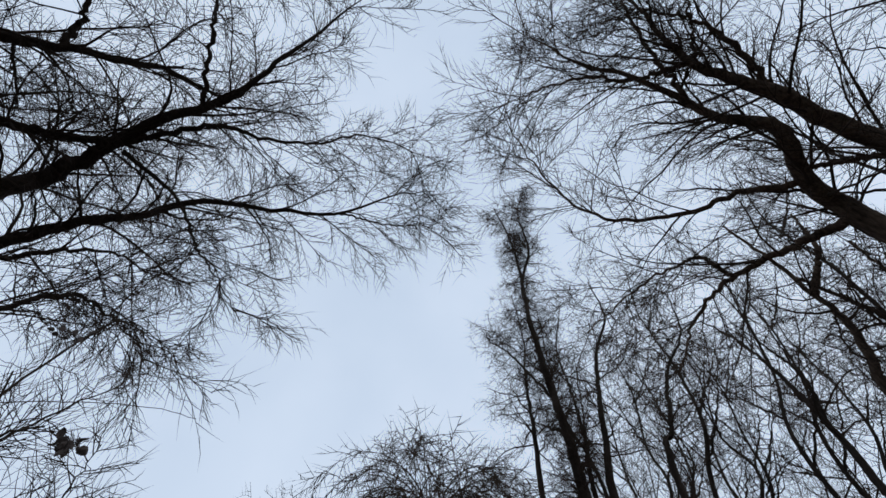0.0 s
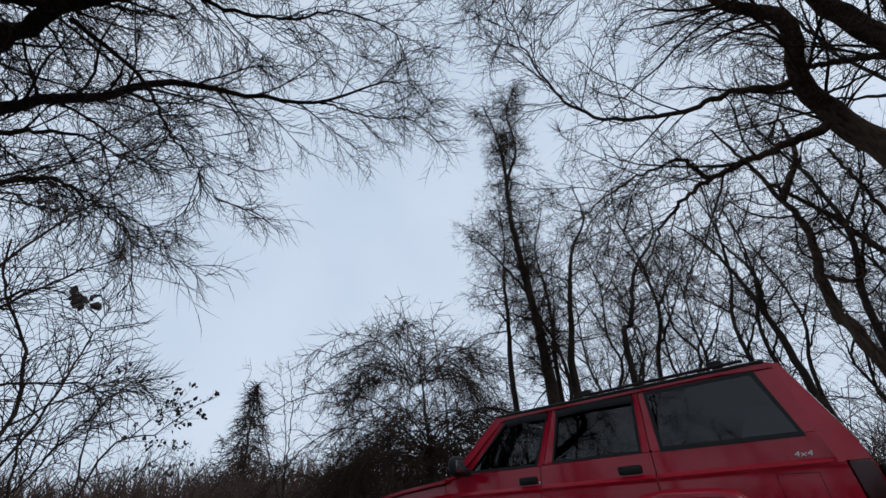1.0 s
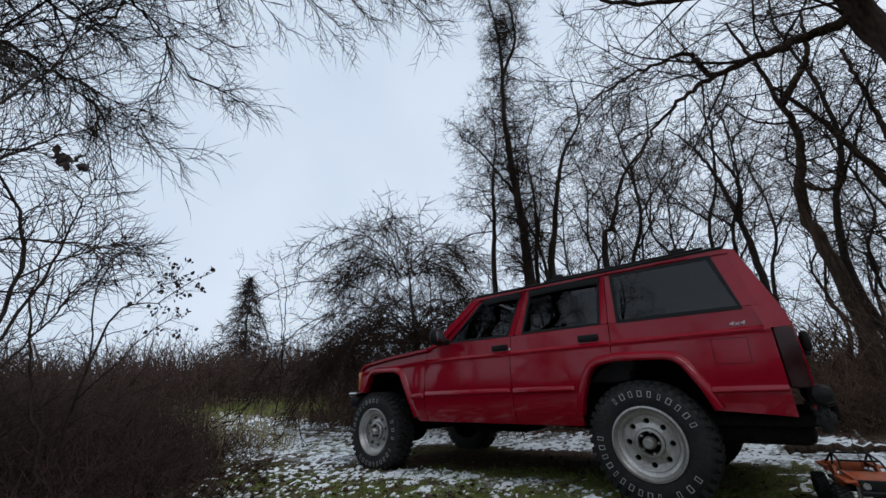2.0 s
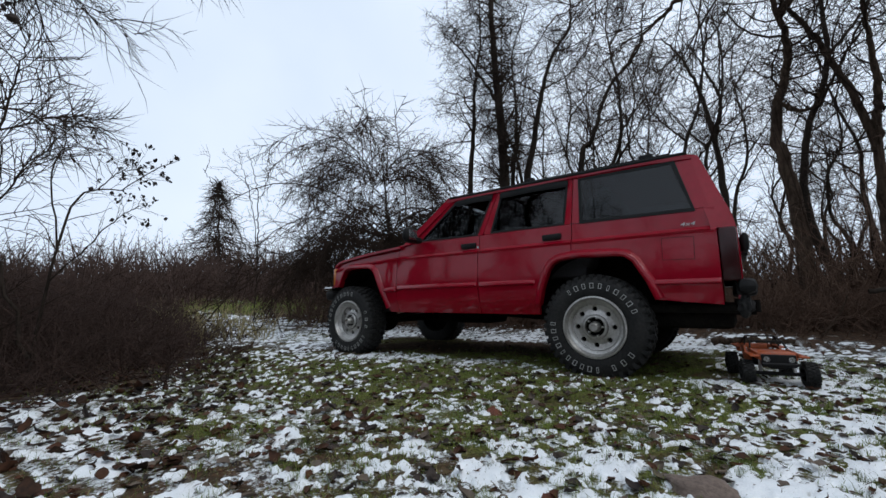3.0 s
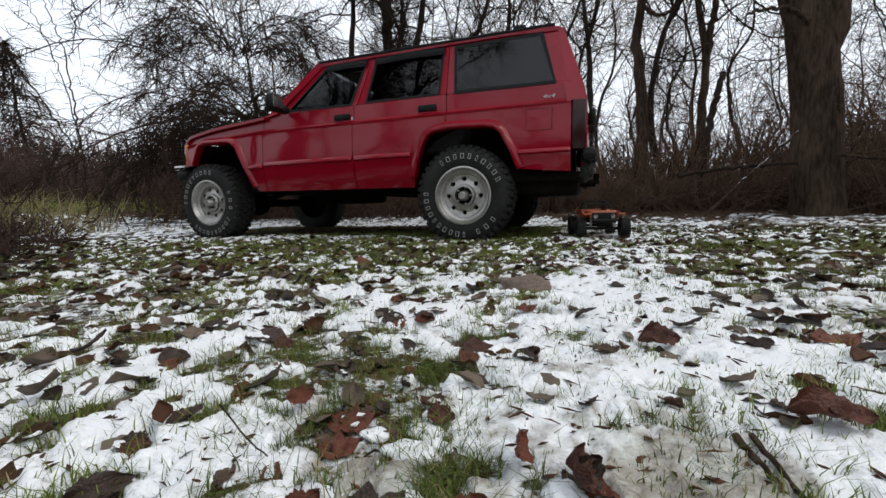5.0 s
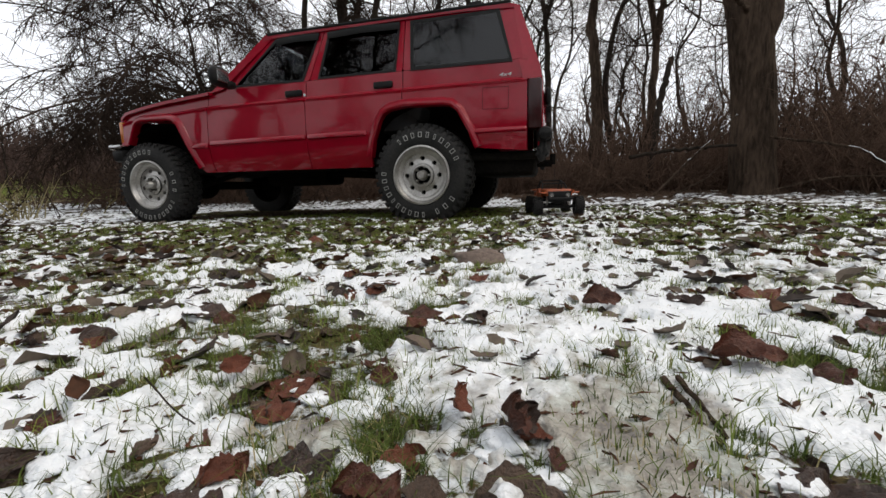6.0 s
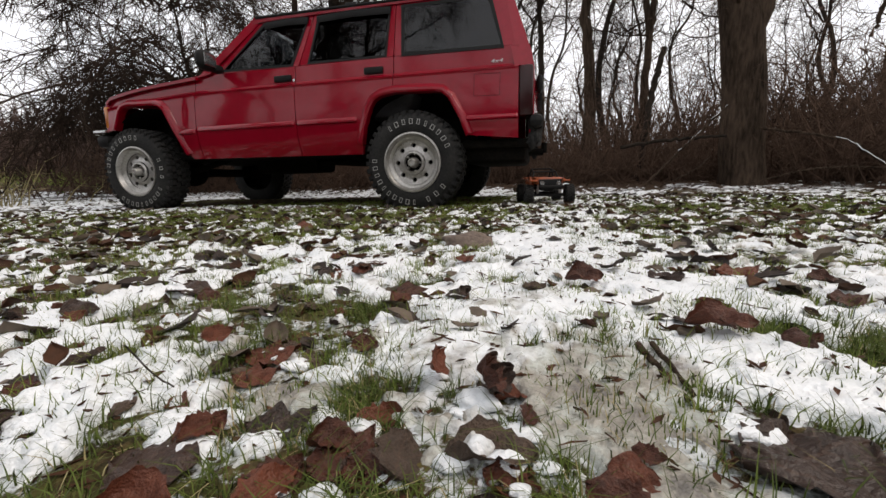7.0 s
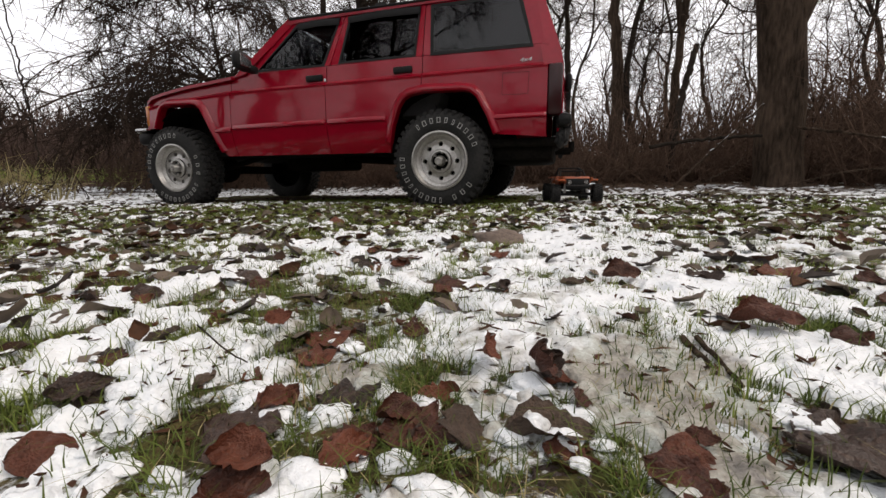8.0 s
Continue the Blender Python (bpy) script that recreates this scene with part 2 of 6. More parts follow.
# ---- shared builders ----
def quads(name, V, F, material, smooth=True):
    """A mesh from arrays of vertices and of faces that all have the same number of corners."""
    V, F = np.asarray(V, np.float32), np.asarray(F, np.int32)
    me = bpy.data.meshes.new(name)
    k = F.shape[1]
    me.vertices.add(len(V))
    me.vertices.foreach_set("co", V.ravel())
    me.loops.add(F.size)
    me.loops.foreach_set("vertex_index", F.ravel())
    me.polygons.add(len(F))
    me.polygons.foreach_set("loop_start", np.arange(0, F.size, k, dtype=np.int32))
    me.materials.append(material)
    me.update(calc_edges=True)
    me.validate()
    if smooth:
        me.shade_smooth()
    return me


def thing(name, at, label, category, group="", kind=""):
    ob = new(name)
    ob.empty_display_size = 0.1
    ob.location = at
    return tagged(ob, label, category, group, kind)


def world_of(ob):
    return world_of(ob.parent) @ ob.matrix_parent_inverse @ ob.matrix_basis if ob.parent else ob.matrix_basis.copy()


def part(name, bm, material, parent, label="", smooth=True):
    """Links a bmesh, or a finished mesh, as one object under a thing or a part; its vertices are in the world's place."""
    if isinstance(bm, bpy.types.Mesh):
        me = bm
    else:
        me = bpy.data.meshes.new(name)
        bmesh.ops.recalc_face_normals(bm, faces=bm.faces[:])
        bm.to_mesh(me)
        bm.free()
        me.materials.append(material)
        if smooth:
            me.shade_smooth()
            me.set_sharp_from_angle(angle=radians(35))
    ob = new(name, me)
    if parent:
        ob.parent = parent
        ob.matrix_parent_inverse = world_of(parent).inverted()
    if label:
        ob["label"] = label
    return ob


# ---- smooth noise on arrays ----
LATTICE = np.random.default_rng(11).random((256, 256))


def value_noise(x, y):
    xi, yi = np.floor(x).astype(int), np.floor(y).astype(int)
    fx, fy = x - xi, y - yi
    fx, fy = fx * fx * (3 - 2 * fx), fy * fy * (3 - 2 * fy)
    a, b = LATTICE[xi & 255, yi & 255], LATTICE[(xi + 1) & 255, yi & 255]
    c, d = LATTICE[xi & 255, (yi + 1) & 255], LATTICE[(xi + 1) & 255, (yi + 1) & 255]
    return (a * (1 - fx) + b * fx) * (1 - fy) + (c * (1 - fx) + d * fx) * fy


def fbm(x, y, scale, octaves=4):
    out, amp, tot = 0.0, 1.0, 0.0
    x, y = np.asarray(x, float) * 0.8 + np.asarray(y, float) * 0.6, np.asarray(y, float) * 0.8 - np.asarray(x, float) * 0.6
    for o in range(octaves):
        out = out + amp * value_noise(x * scale * 2 ** o + 17.3 * o, y * scale * 2 ** o + 5.1 * o)
        tot += amp
        amp *= 0.55
    return out / tot


def step(v, a, b):
    t = np.clip((v - a) / (b - a), 0, 1)
    return t * t * (3 - 2 * t)


# ---- ground ----
def ground_z(x, y):
    """The lie of the land: a nearly level clearing that rises a little at the edge of the wood."""
    x, y = np.asarray(x, float), np.asarray(y, float)
    z = 0.03 + 0.1 * step(y, 2.0, 4.5) + 0.05 * (fbm(x, y, 0.25, 2) - 0.5) * step(np.hypot(x - 0.5, y + 1.2), 2.5, 5)
    r = np.hypot(x - 0.8, y + 2.9)
    z = z + 0.012 * step(y, -1.8, -0.4) + 1.6 * step(r, 9, 34) * (0.6 + 0.8 * fbm(x, y, 0.05, 2))
    return z + 0.022 * (fbm(x, y, 3.0, 3) - 0.5) + 0.012 * (fbm(x + 7, y, 15, 3) - 0.5)


def bank_depth(x, y):
    """How far in from the edge of the bramble bank beside the track, in metres; it falls back past the car's front."""
    x, y = np.asarray(x, float), np.asarray(y, float)
    return -x - 1.1 * (y + 2.0) - 0.38 * (-x - 2.2) - 2.2 - 1.6 * step(-x, 5.8, 7.2) - 1.25 * np.clip(-1.8 - y, 0, 1.2)


def green_share(x, y):
    g = fbm(np.asarray(x) + 3, y, 0.9, 3)
    lane = np.exp(-((np.asarray(y) + 0.55 - 0.12 * np.asarray(x)) / 0.75) ** 2) + 0.12 * np.exp(-((np.asarray(y) + 2.2) / 0.8) ** 2)
    inside = step(np.asarray(y), 3.2, 1.8) * step(np.asarray(x), -16.0, -12.0) * step(bank_depth(x, y), 0.2, -0.6)
    return np.clip(step(g, 0.36, 0.6) * 0.75 + lane * 0.9, 0, 1) * inside * (1 - 0.6 * step(np.asarray(y), -1.9, -2.4))


# where the snow in the foreground is deeper (above nought), worn through (below) or wet and icy: x, y, reach, amount
DEEP = ((0.76, -2.38, 0.07, 0.16), (0.84, -2.24, 0.13, 0.16), (0.5, -1.95, 0.2, 0.1), (1.07, -1.6, 0.3, 0.12), (0.29, -2.42, 0.12, 0.12), (0.45, -2.59, 0.07, 0.12), (1.12, -2.26, 0.12, 0.1), (0.97, -2.57, 0.06, 0.14), (1.17, -2.41, 0.06, 0.1), (0.5, -2.55, 0.05, 0.1), (1.02, -2.6, 0.05, 0.14), (0.76, -2.69, 0.04, 0.12), (0.56, -2.73, 0.05, 0.12), (1.5, -2.1, 0.35, 0.05), (0.15, -2.2, 0.18, 0.07))
WORN = ((0.65, -2.47, 0.055, -0.11), (0.6, -2.36, 0.05, -0.1), (0.66, -2.6, 0.05, -0.09), (0.88, -2.53, 0.045, -0.11), (0.88, -2.63, 0.05, -0.09), (0.73, -2.63, 0.035, -0.12), (1.06, -2.47, 0.03, -0.09), (1.12, -2.53, 0.04, -0.1), (0.48, -2.28, 0.06, -0.1), (1.26, -2.31, 0.05, -0.1), (0.6, -2.66, 0.05, -0.1), (0.37, -2.62, 0.06, -0.08))
ICE = ((0.94, -2.45, 0.05, 0.5), (0.96, -2.54, 0.07, 0.32), (1.0, -2.46, 0.06, 0.3), (0.64, -2.5, 0.06, 0.45), (0.78, -2.58, 0.07, 0.35), (0.72, -2.62, 0.06, 0.3), (0.6, -2.4, 0.06, 0.3), (1.0, -2.6, 0.06, 0.25), (0.97, -2.34, 0.045, 0.32), (1.03, -2.41, 0.06, 0.32), (1.02, -2.53, 0.07, 0.28))


def blots(x, y, spots):
    out = 0.0
    for cx, cy, r, a in spots:
        out = out + a * np.exp(-((x - cx) ** 2 + (y - cy) ** 2) / (r * r))
    return out


def snow_cover(x, y):
    """Above nought where snow lies; patchy, thickest behind the car and thin under it, in the wood and in the brush."""
    x, y = np.asarray(x, float), np.asarray(y, float)
    far = step(y, -2.3, -1.5)
    s = 0.2 * (fbm(x, y, 1.8, 2) - 0.5) + (0.3 - 0.14 * far) * (fbm(x + 9, y + 4, 8.0, 3) - 0.5) + 0.42 * (fbm(x + 2, y, 19, 3) - 0.5) + (0.26 + 0.24 * far) * (fbm(x + 5, y, 46, 3) - 0.5)
    lane = np.exp(-((y + 0.75 - 0.12 * x) / 0.95) ** 4) * step(x, 1.5, 0.6)
    s = s + 0.045 * far + blots(x, y, DEEP) + blots(x, y, WORN) - 0.085 * lane - 0.03 * step(x, 0.5, -0.1) + 0.03 * np.exp(-((x - 1.0) / 0.4) ** 2) - 0.095 * step(x, 1.1, 1.45) + 0.03 * step(y, -2.2, -2.55)
    s = s - 0.3 * step(y, 0.1, 0.5) * step(y, 2.0, 1.6) * step(x, 0.9, 0.4) * step(-x, 3.6, 3.0)
    s = s - 0.22 * step(y, 3.0, 4.0) - 0.3 * step(bank_depth(x, y), -0.2, 0.5) - 0.02 * step(bank_depth(x, y), -1.8, -1.0) * step(y, -1.8, -2.3)
    return s


def warp(n, c, a, far):
    u = np.linspace(-1, 1, n)
    b = np.arcsinh(far / a)
    return c + a * np.sinh(b * u)


def sheet(name, xs, ys, zf, material):
    X, Y = np.meshgrid(xs, ys, indexing="ij")
    Z = zf(X, Y)
    i = np.arange(X.size).reshape(X.shape)
    F = np.stack([i[:-1, :-1], i[1:, :-1], i[1:, 1:], i[:-1, 1:]], -1).reshape(-1, 4)
    return np.stack([X, Y, Z], -1).reshape(-1, 3), F


V, F = sheet("ground", warp(280, 0.8, 0.35, 2500), warp(280, -2.45, 0.35, 2500), ground_z, GROUND)
me = quads("ground", V, F, GROUND)
green = me.attributes.new("green", "FLOAT", "POINT")
green.data.foreach_set("value", green_share(V[:, 0], V[:, 1]).astype(np.float32))
dust = me.attributes.new("dust", "FLOAT", "POINT")
cover = snow_cover(V[:, 0], V[:, 1])
dust.data.foreach_set("value", ((0.24 - 0.13 * np.exp(-((V[:, 1] + 0.55 - 0.12 * V[:, 0]) / 0.8) ** 2)) * step(cover, -0.16, 0.02) * step(bank_depth(V[:, 0], V[:, 1]), 0.3, -0.3)).astype(np.float32))
tagged(new("ground", me), "damp ground of moss, soil and leaf litter in a woodland clearing", "ground", kind="structure")


def snow_z(x, y):
    s = snow_cover(x, y)
    return ground_z(x, y) - 0.009 + 0.021 * step(s, -0.06, 0.12) + 0.010 * (fbm(x, y, 30, 3) - 0.5) + 0.008 * (fbm(x + 1, y, 85, 3) - 0.5) + 0.012 * (fbm(x, y, 9, 2) - 0.5) - 0.014 * np.clip(blots(x, y, ICE), 0, 0.6)


def fan(cx, cy, r0, r1, rings, spokes, zf):
    """A round sheet whose cells grow with the distance from its middle."""
    R, A = np.meshgrid(np.geomspace(r0, r1, rings), np.radians(spokes), indexing="ij")
    X, Y = cx - R * np.sin(A), cy + R * np.cos(A)
    i = np.arange(X.size).reshape(X.shape)
    F = np.stack([i[:-1, :-1], i[:-1, 1:], i[1:, 1:], i[1:, :-1]], -1).reshape(-1, 4)
    return np.stack([X, Y, zf(X, Y)], -1).reshape(-1, 3)[:, :], F[:, ::-1]


V, F = fan(0.88, -2.88, 0.08, 18, 430, np.concatenate([np.arange(-70, 84, 0.36), np.arange(84, 290.3, 1.25)]), snow_z)
keep = (V[:, 2] > ground_z(V[:, 0], V[:, 1]) - 0.006)[F].any(1)
me = quads("snow", V, F[keep], SNOW)
slush = me.attributes.new("slush", "FLOAT", "POINT")
x, y = V[:, 0], V[:, 1]
wet = blots(x, y, ICE) + 0.3 * step(-snow_cover(x, y), -0.035, 0.02) + 0.2 * step(fbm(x + 4, y, 2.2, 3), 0.52, 0.7)
slush.data.foreach_set("value", wet.astype(np.float32))
tagged(new("snow", me), "thin patchy snow lying over grass and leaves", "snow", kind="stuff")


# ---- small mesh makers ----
def box(bm, c, s, bevel=0.0, turn=None, taper=1.0):
    """A bevelled box about c with sides s, its top scaled by taper."""
    m = Matrix.Translation(c) @ (turn or Matrix.Identity(4)) @ Matrix.Diagonal((*s, 1))
    vs = bmesh.ops.create_cube(bm, size=1.0)["verts"]
    for v in vs:
        if v.co.z > 0:
            v.co.x *= taper
            v.co.y *= taper
    bmesh.ops.transform(bm, matrix=m, verts=vs)
    if bevel:
        es = list({e for v in vs for e in v.link_edges})
        bmesh.ops.bevel(bm, geom=es, offset=bevel, segments=2, profile=0.5, affect="EDGES")
    return bm


def rod(bm, a, b, r, n=10, r2=None):
    a, b = Vector(a), Vector(b)
    d = b - a
    m = Matrix.Translation((a + b) / 2) @ d.to_track_quat("Z", "Y").to_matrix().to_4x4()
    bmesh.ops.create_cone(bm, cap_ends=True, segments=n, radius1=r, radius2=r if r2 is None else r2, depth=d.length, matrix=m)
    return bm


def lathe(bm, profile, n=48, m=Matrix.Identity(4)):
    """Turns a profile of (radius, along) about the local y axis."""
    rings = []
    for r, h in profile:
        rings.append([bm.verts.new(m @ Vector((r * math.cos(2 * math.pi * i / n), h, r * math.sin(2 * math.pi * i / n)))) for i in range(n)])
    for p, q in zip(rings, rings[1:]):
        for i in range(n):
            bm.faces.new((p[i], p[(i + 1) % n], q[(i + 1) % n], q[i]))
    return rings


def strip(bm, loop_a, loop_b, closed=True):
    n = len(loop_a)
    for i in range(n if closed else n - 1):
        j = (i + 1) % n
        bm.faces.new((loop_a[i], loop_a[j], loop_b[j], loop_b[i]))


def flange(bm, depth):
    """Folds every open edge back along y."""
    edges = [e for e in bm.edges if e.is_boundary]
    vs = [g for g in bmesh.ops.extrude_edge_only(bm, edges=edges)["geom"] if isinstance(g, bmesh.types.BMVert)]
    bmesh.ops.translate(bm, verts=vs, vec=(0, depth, 0))


def ease(points, x):
    """Straight interpolation in a table of (x, value)."""
    for (a, p), (b, q) in zip(points, points[1:]):
        if x <= b:
            return p + (q - p) * max(0.0, (x - a) / (b - a))
    return points[-1][1]


# ---- red four-door off-road wagon; it heads towards -x, its near side lies at y = 0.05 ----
Y0, YC = 0.05, 0.895
INSET = [(0.40, 0.085), (0.47, 0.055), (0.53, 0.030), (0.60, 0.012), (0.68, 0.002), (0.74, 0.0), (0.82, 0.002), (0.92, 0.008), (1.003, 0.016), (1.15, 0.032), (1.56, 0.138), (1.6, 0.157)]
ARCH = [(-2.98, 0.75), (-2.82, 0.75), (-2.79, 0.80), (-2.735, 0.905), (-2.70, 0.935), (-2.64, 0.950), (-2.34, 0.940), (-2.285, 0.925), (-2.24, 0.888), (-2.145, 0.70), (-2.072, 0.505), (-2.04, 0.47),
        (-0.44, 0.455), (-0.425, 0.53), (-0.39, 0.655), (-0.335, 0.795), (-0.30, 0.845), (-0.25, 0.872), (-0.13, 0.89), (0.16, 0.88), (0.225, 0.868), (0.275, 0.828), (0.356, 0.682), (0.40, 0.56), (0.77, 0.525)]


LEDGE = 0.024


def crease_z(x):
    """The height of the crease along the flank; it falls along the fender."""
    return ease([(-2.98, 0.94), (-1.93, 1.004), (0.8, 1.004)], x)


DENTS = ((-1.99, 0.84, 0.06, 0.13, 0.008), (-1.88, 0.90, 0.06, 0.12, 0.005), (-1.82, 0.965, 0.12, 0.03, 0.005), (0.52, 0.60, 0.16, 0.03, 0.012))


def dents(x, z):
    """Shallow knocks in the fender, the front door and the quarter panel."""
    return sum(d * math.exp(-((x - a) / u) ** 2 - ((z - b) / v) ** 2) for a, b, u, v, d in DENTS)


def flank_y(x, z):
    return Y0 + ease(INSET, z) + dents(x, z) - 0.006 * math.exp(-((z - crease_z(x)) / 0.010) ** 2) + LEDGE * min(1.0, max(0.0, (z - crease_z(x)) / 0.018))


def side_y(z):
    return flank_y(0.0, z)


def nose_in(x):
    """The fenders draw in a little towards the nose."""
    return 0.05 * max(0.0, (-2.45 - x) / 0.5) ** 2


def hood_z(x):
    return ease([(-2.98, 0.985), (-2.955, 1.0), (-2.90, 1.036), (-2.4, 1.092), (-1.88, 1.132)], x)


def wagon():
    car = thing("car", (-1.05, YC, 0.03), "lifted red four-door off-road wagon with steel wheels parked on snowy grass", "car")

    def both(name, build, material, parent, label="", smooth=True):
        """One part on the near side and its mirror image on the far one."""
        out = []
        for far in (False, True):
            b = bmesh.new()
            build(b)
            if far:
                for v in b.verts:
                    v.co.y = 2 * YC - v.co.y
                bmesh.ops.reverse_faces(b, faces=b.faces[:])
            out.append(part(name, b, material, parent, label, smooth))
        return out

    def lower(x0, x1, top):
        def build(b):
            xs = sorted({x0, x1, *[x for x, _ in ARCH if x0 < x < x1], *[x0 + (x1 - x0) * i / 26 for i in range(1, 26)]})
            cols = []
            for x in xs:
                zb, zt, zc = ease(ARCH, x), top(x), crease_z(x)
                zs = [zb + (zc - 0.024 - zb) * i / 13 for i in range(14)] + [zc - 0.012, zc - 0.004, zc + 0.006, zc + 0.013] + [zc + 0.022 + (zt - zc - 0.022) * i / 5 for i in range(6)]
                cols.append([b.verts.new((x, flank_y(x, z) + nose_in(x), z)) for z in zs])
            for p, q in zip(cols, cols[1:]):
                strip(b, p, q, False)
            flange(b, 0.035)
        return build

    def ring(outer, inner):
        """A window surround between two loops of four (x, z) corners; inner corners are rounded."""
        def spread(c, rounded):
            pts = []
            for i in range(4):
                a, d, e = Vector(c[i]), Vector(c[(i + 1) % 4]), Vector(c[i - 1])
                n1, n2 = (d - a).normalized(), (e - a).normalized()
                k = rounded
                pts += [a + n2 * k, a + (n1 + n2) * k * 0.3, a + n1 * k]
                pts += [a + n1 * k + ((d - n1 * k) - (a + n1 * k)) * t for t in (0.25, 0.5, 0.75)]
            return pts

        def build(b):
            lo = [b.verts.new((p.x, side_y(p.y), p.y)) for p in spread(outer, 0.012)]
            li = [b.verts.new((p.x, side_y(p.y) + 0.004, p.y)) for p in spread(inner, 0.03)]
            strip(b, lo, li)
            flange(b, 0.03)
        return build

    def pane(c, inset):
        def build(b):
            rows = 6
            grid = []
            for i in range(rows + 1):
                t = i / rows
                l, r = Vector(c[0]).lerp(Vector(c[3]), t), Vector(c[1]).lerp(Vector(c[2]), t)
                grid.append([b.verts.new((l.lerp(r, u / 6).x, side_y(l.lerp(r, u / 6).y) + inset, l.lerp(r, u / 6).y)) for u in range(7)])
            for p, q in zip(grid, grid[1:]):
                strip(b, p, q, False)
            ext = bmesh.ops.extrude_face_region(b, geom=b.faces[:])
            bmesh.ops.translate(b, verts=[g for g in ext["geom"] if isinstance(g, bmesh.types.BMVert)], vec=(0, 0.004, 0))
        return build

    def rim_strip(c, w, out):
        """A black rubber seal round a pane."""
        def build(b):
            cx, cz = sum(p[0] for p in c) / 4, sum(p[1] for p in c) / 4
            def corner(p, k):
                return (p[0] + (k if p[0] > cx else -k), p[1] + (k if p[1] > cz else -k))
            a = [b.verts.new((x, side_y(z) + out, z)) for x, z in (corner(p, w) for p in c)]
            d = [b.verts.new((x, side_y(z) + out, z)) for x, z in (corner(p, -0.012) for p in c)]
            strip(b, a, d)
            flange(b, 0.012)
        return build

    # body shell without the doors
    fend = both("fender", lower(-2.975, -1.936, lambda x: hood_z(x) if x < -1.885 else 1.15), PAINT, car)
    f_low, r_low, q_low = lower(-1.930, -0.978, lambda x: 1.15), lower(-0.972, -0.155, lambda x: 1.15), lower(-0.149, 0.764, lambda x: 1.15)
    fdoor = both("front_door", f_low, PAINT, car)
    rdoor = both("rear_door", r_low, PAINT, car)
    quart = both("quarter_panel", q_low, PAINT, car)
    fw = [(-1.655, 1.168), (-1.005, 1.158), (-0.885, 1.525), (-1.29, 1.525)]
    dw = [(-0.865, 1.163), (-0.215, 1.158), (-0.195, 1.52), (-0.795, 1.523)]
    qw = [(-0.078, 1.158), (0.65, 1.148), (0.55, 1.515), (-0.098, 1.52)]
    fo = [(-1.79, 1.153), (-0.945, 1.153), (-0.832, 1.565), (-1.345, 1.565)]
    do = [(-0.939, 1.153), (-0.155, 1.153), (-0.152, 1.563), (-0.826, 1.563)]
    qo = [(-0.149, 1.153), (0.735, 1.153), (0.652, 1.56), (-0.146, 1.56)]
    f_frames = both("front_window_frame", ring(fo, fw), PAINT, car)
    d_frames = both("rear_window_frame", ring(do, dw), PAINT, car)
    both("quarter_window_frame", ring(qo, qw), PAINT, car)
    both("front_side_window", pane(fw, 0.012), GLASS, car, "lightly tinted side window")
    both("rear_side_window", pane(dw, 0.012), GLASS_DARK, car, "dark tinted side window")
    both("quarter_window", pane(qw, -0.004), GLASS_DARK, car, "large dark tinted quarter window")
    both("window_seal", rim_strip(fw, 0.006, -0.001), BLACK_PLASTIC, car)
    both("window_seal", rim_strip(dw, 0.006, -0.001), BLACK_PLASTIC, car)
    both("window_seal", rim_strip(qw, 0.012, -0.006), BLACK_PLASTIC, car)

    def visor(x0, x1, z):
        def build(b):
            pts = [[b.verts.new((x0 + (x1 - x0) * i / 8, side_y(z) + dy, z + dz - 0.01 * abs(i - 4) / 4)) for i in range(9)] for dy, dz in ((0.0, 0.012), (-0.022, 0.0), (-0.03, -0.03), (-0.026, -0.05))]
            for p, q in zip(pts, pts[1:]):
                strip(b, p, q, False)
            ext = bmesh.ops.extrude_face_region(b, geom=b.faces[:])
            bmesh.ops.translate(b, verts=[g for g in ext["geom"] if isinstance(g, bmesh.types.BMVert)], vec=(0, 0.003, 0))
        return build

    both("rain_visor", visor(-1.27, -0.88, 1.535), BLACK_PLASTIC, car, "smoked plastic rain visor")
    both("rain_visor", visor(-0.80, -0.19, 1.535), BLACK_PLASTIC, car, "smoked plastic rain visor")

    # mouldings, crease line, flares
    def bar(x0, x1, z0, z1, out, tip=0.03):
        def build(b):
            prof = [(z0, 0.002), (z0 + 0.008, -out), (z1 - 0.02, -out), (z1 - 0.004, -0.006), (z1 + 0.004, 0.003)]
            xs = [x0, x0 + tip, x1 - 0.012, x1]
            k = [0.25, 1, 1, 0.4]
            cols = [[b.verts.new((x, side_y(z) + nose_in(x) + (o * f if o < 0 else o), z)) for z, o in prof] for x, f in zip(xs, k)]
            for p, q in zip(cols, cols[1:]):
                strip(b, p, q, False)
            b.faces.new(cols[0])
            b.faces.new(cols[-1])
        return build

    for x0, x1, z0, z1 in ((-2.13, -1.94, 0.672, 0.715), (-1.925, -0.99, 0.69, 0.73), (-0.965, -0.45, 0.69, 0.73), (0.375, 0.76, 0.655, 0.69)):
        both("side_moulding", bar(x0, x1, z0, z1, 0.02), PAINT, car)

    def crease(x0, x1):
        """The pressed ridge that runs along the flank; its upper face looks at the sky."""
        def build(b):
            cols = []
            for i in range(13):
                x = x0 + (x1 - x0) * i / 12
                z = crease_z(x)
                cols.append([b.verts.new((x, flank_y(x, z + dz) + nose_in(x) + o, z + dz)) for dz, o in ((-0.020, 0.002), (-0.008, -0.002), (0.0, -0.003), (0.021, -0.0015), (0.027, 0.003))])
            for p, q in zip(cols, cols[1:]):
                strip(b, p, q, False)
            b.faces.new(cols[0])
            b.faces.new(cols[-1])
        return build

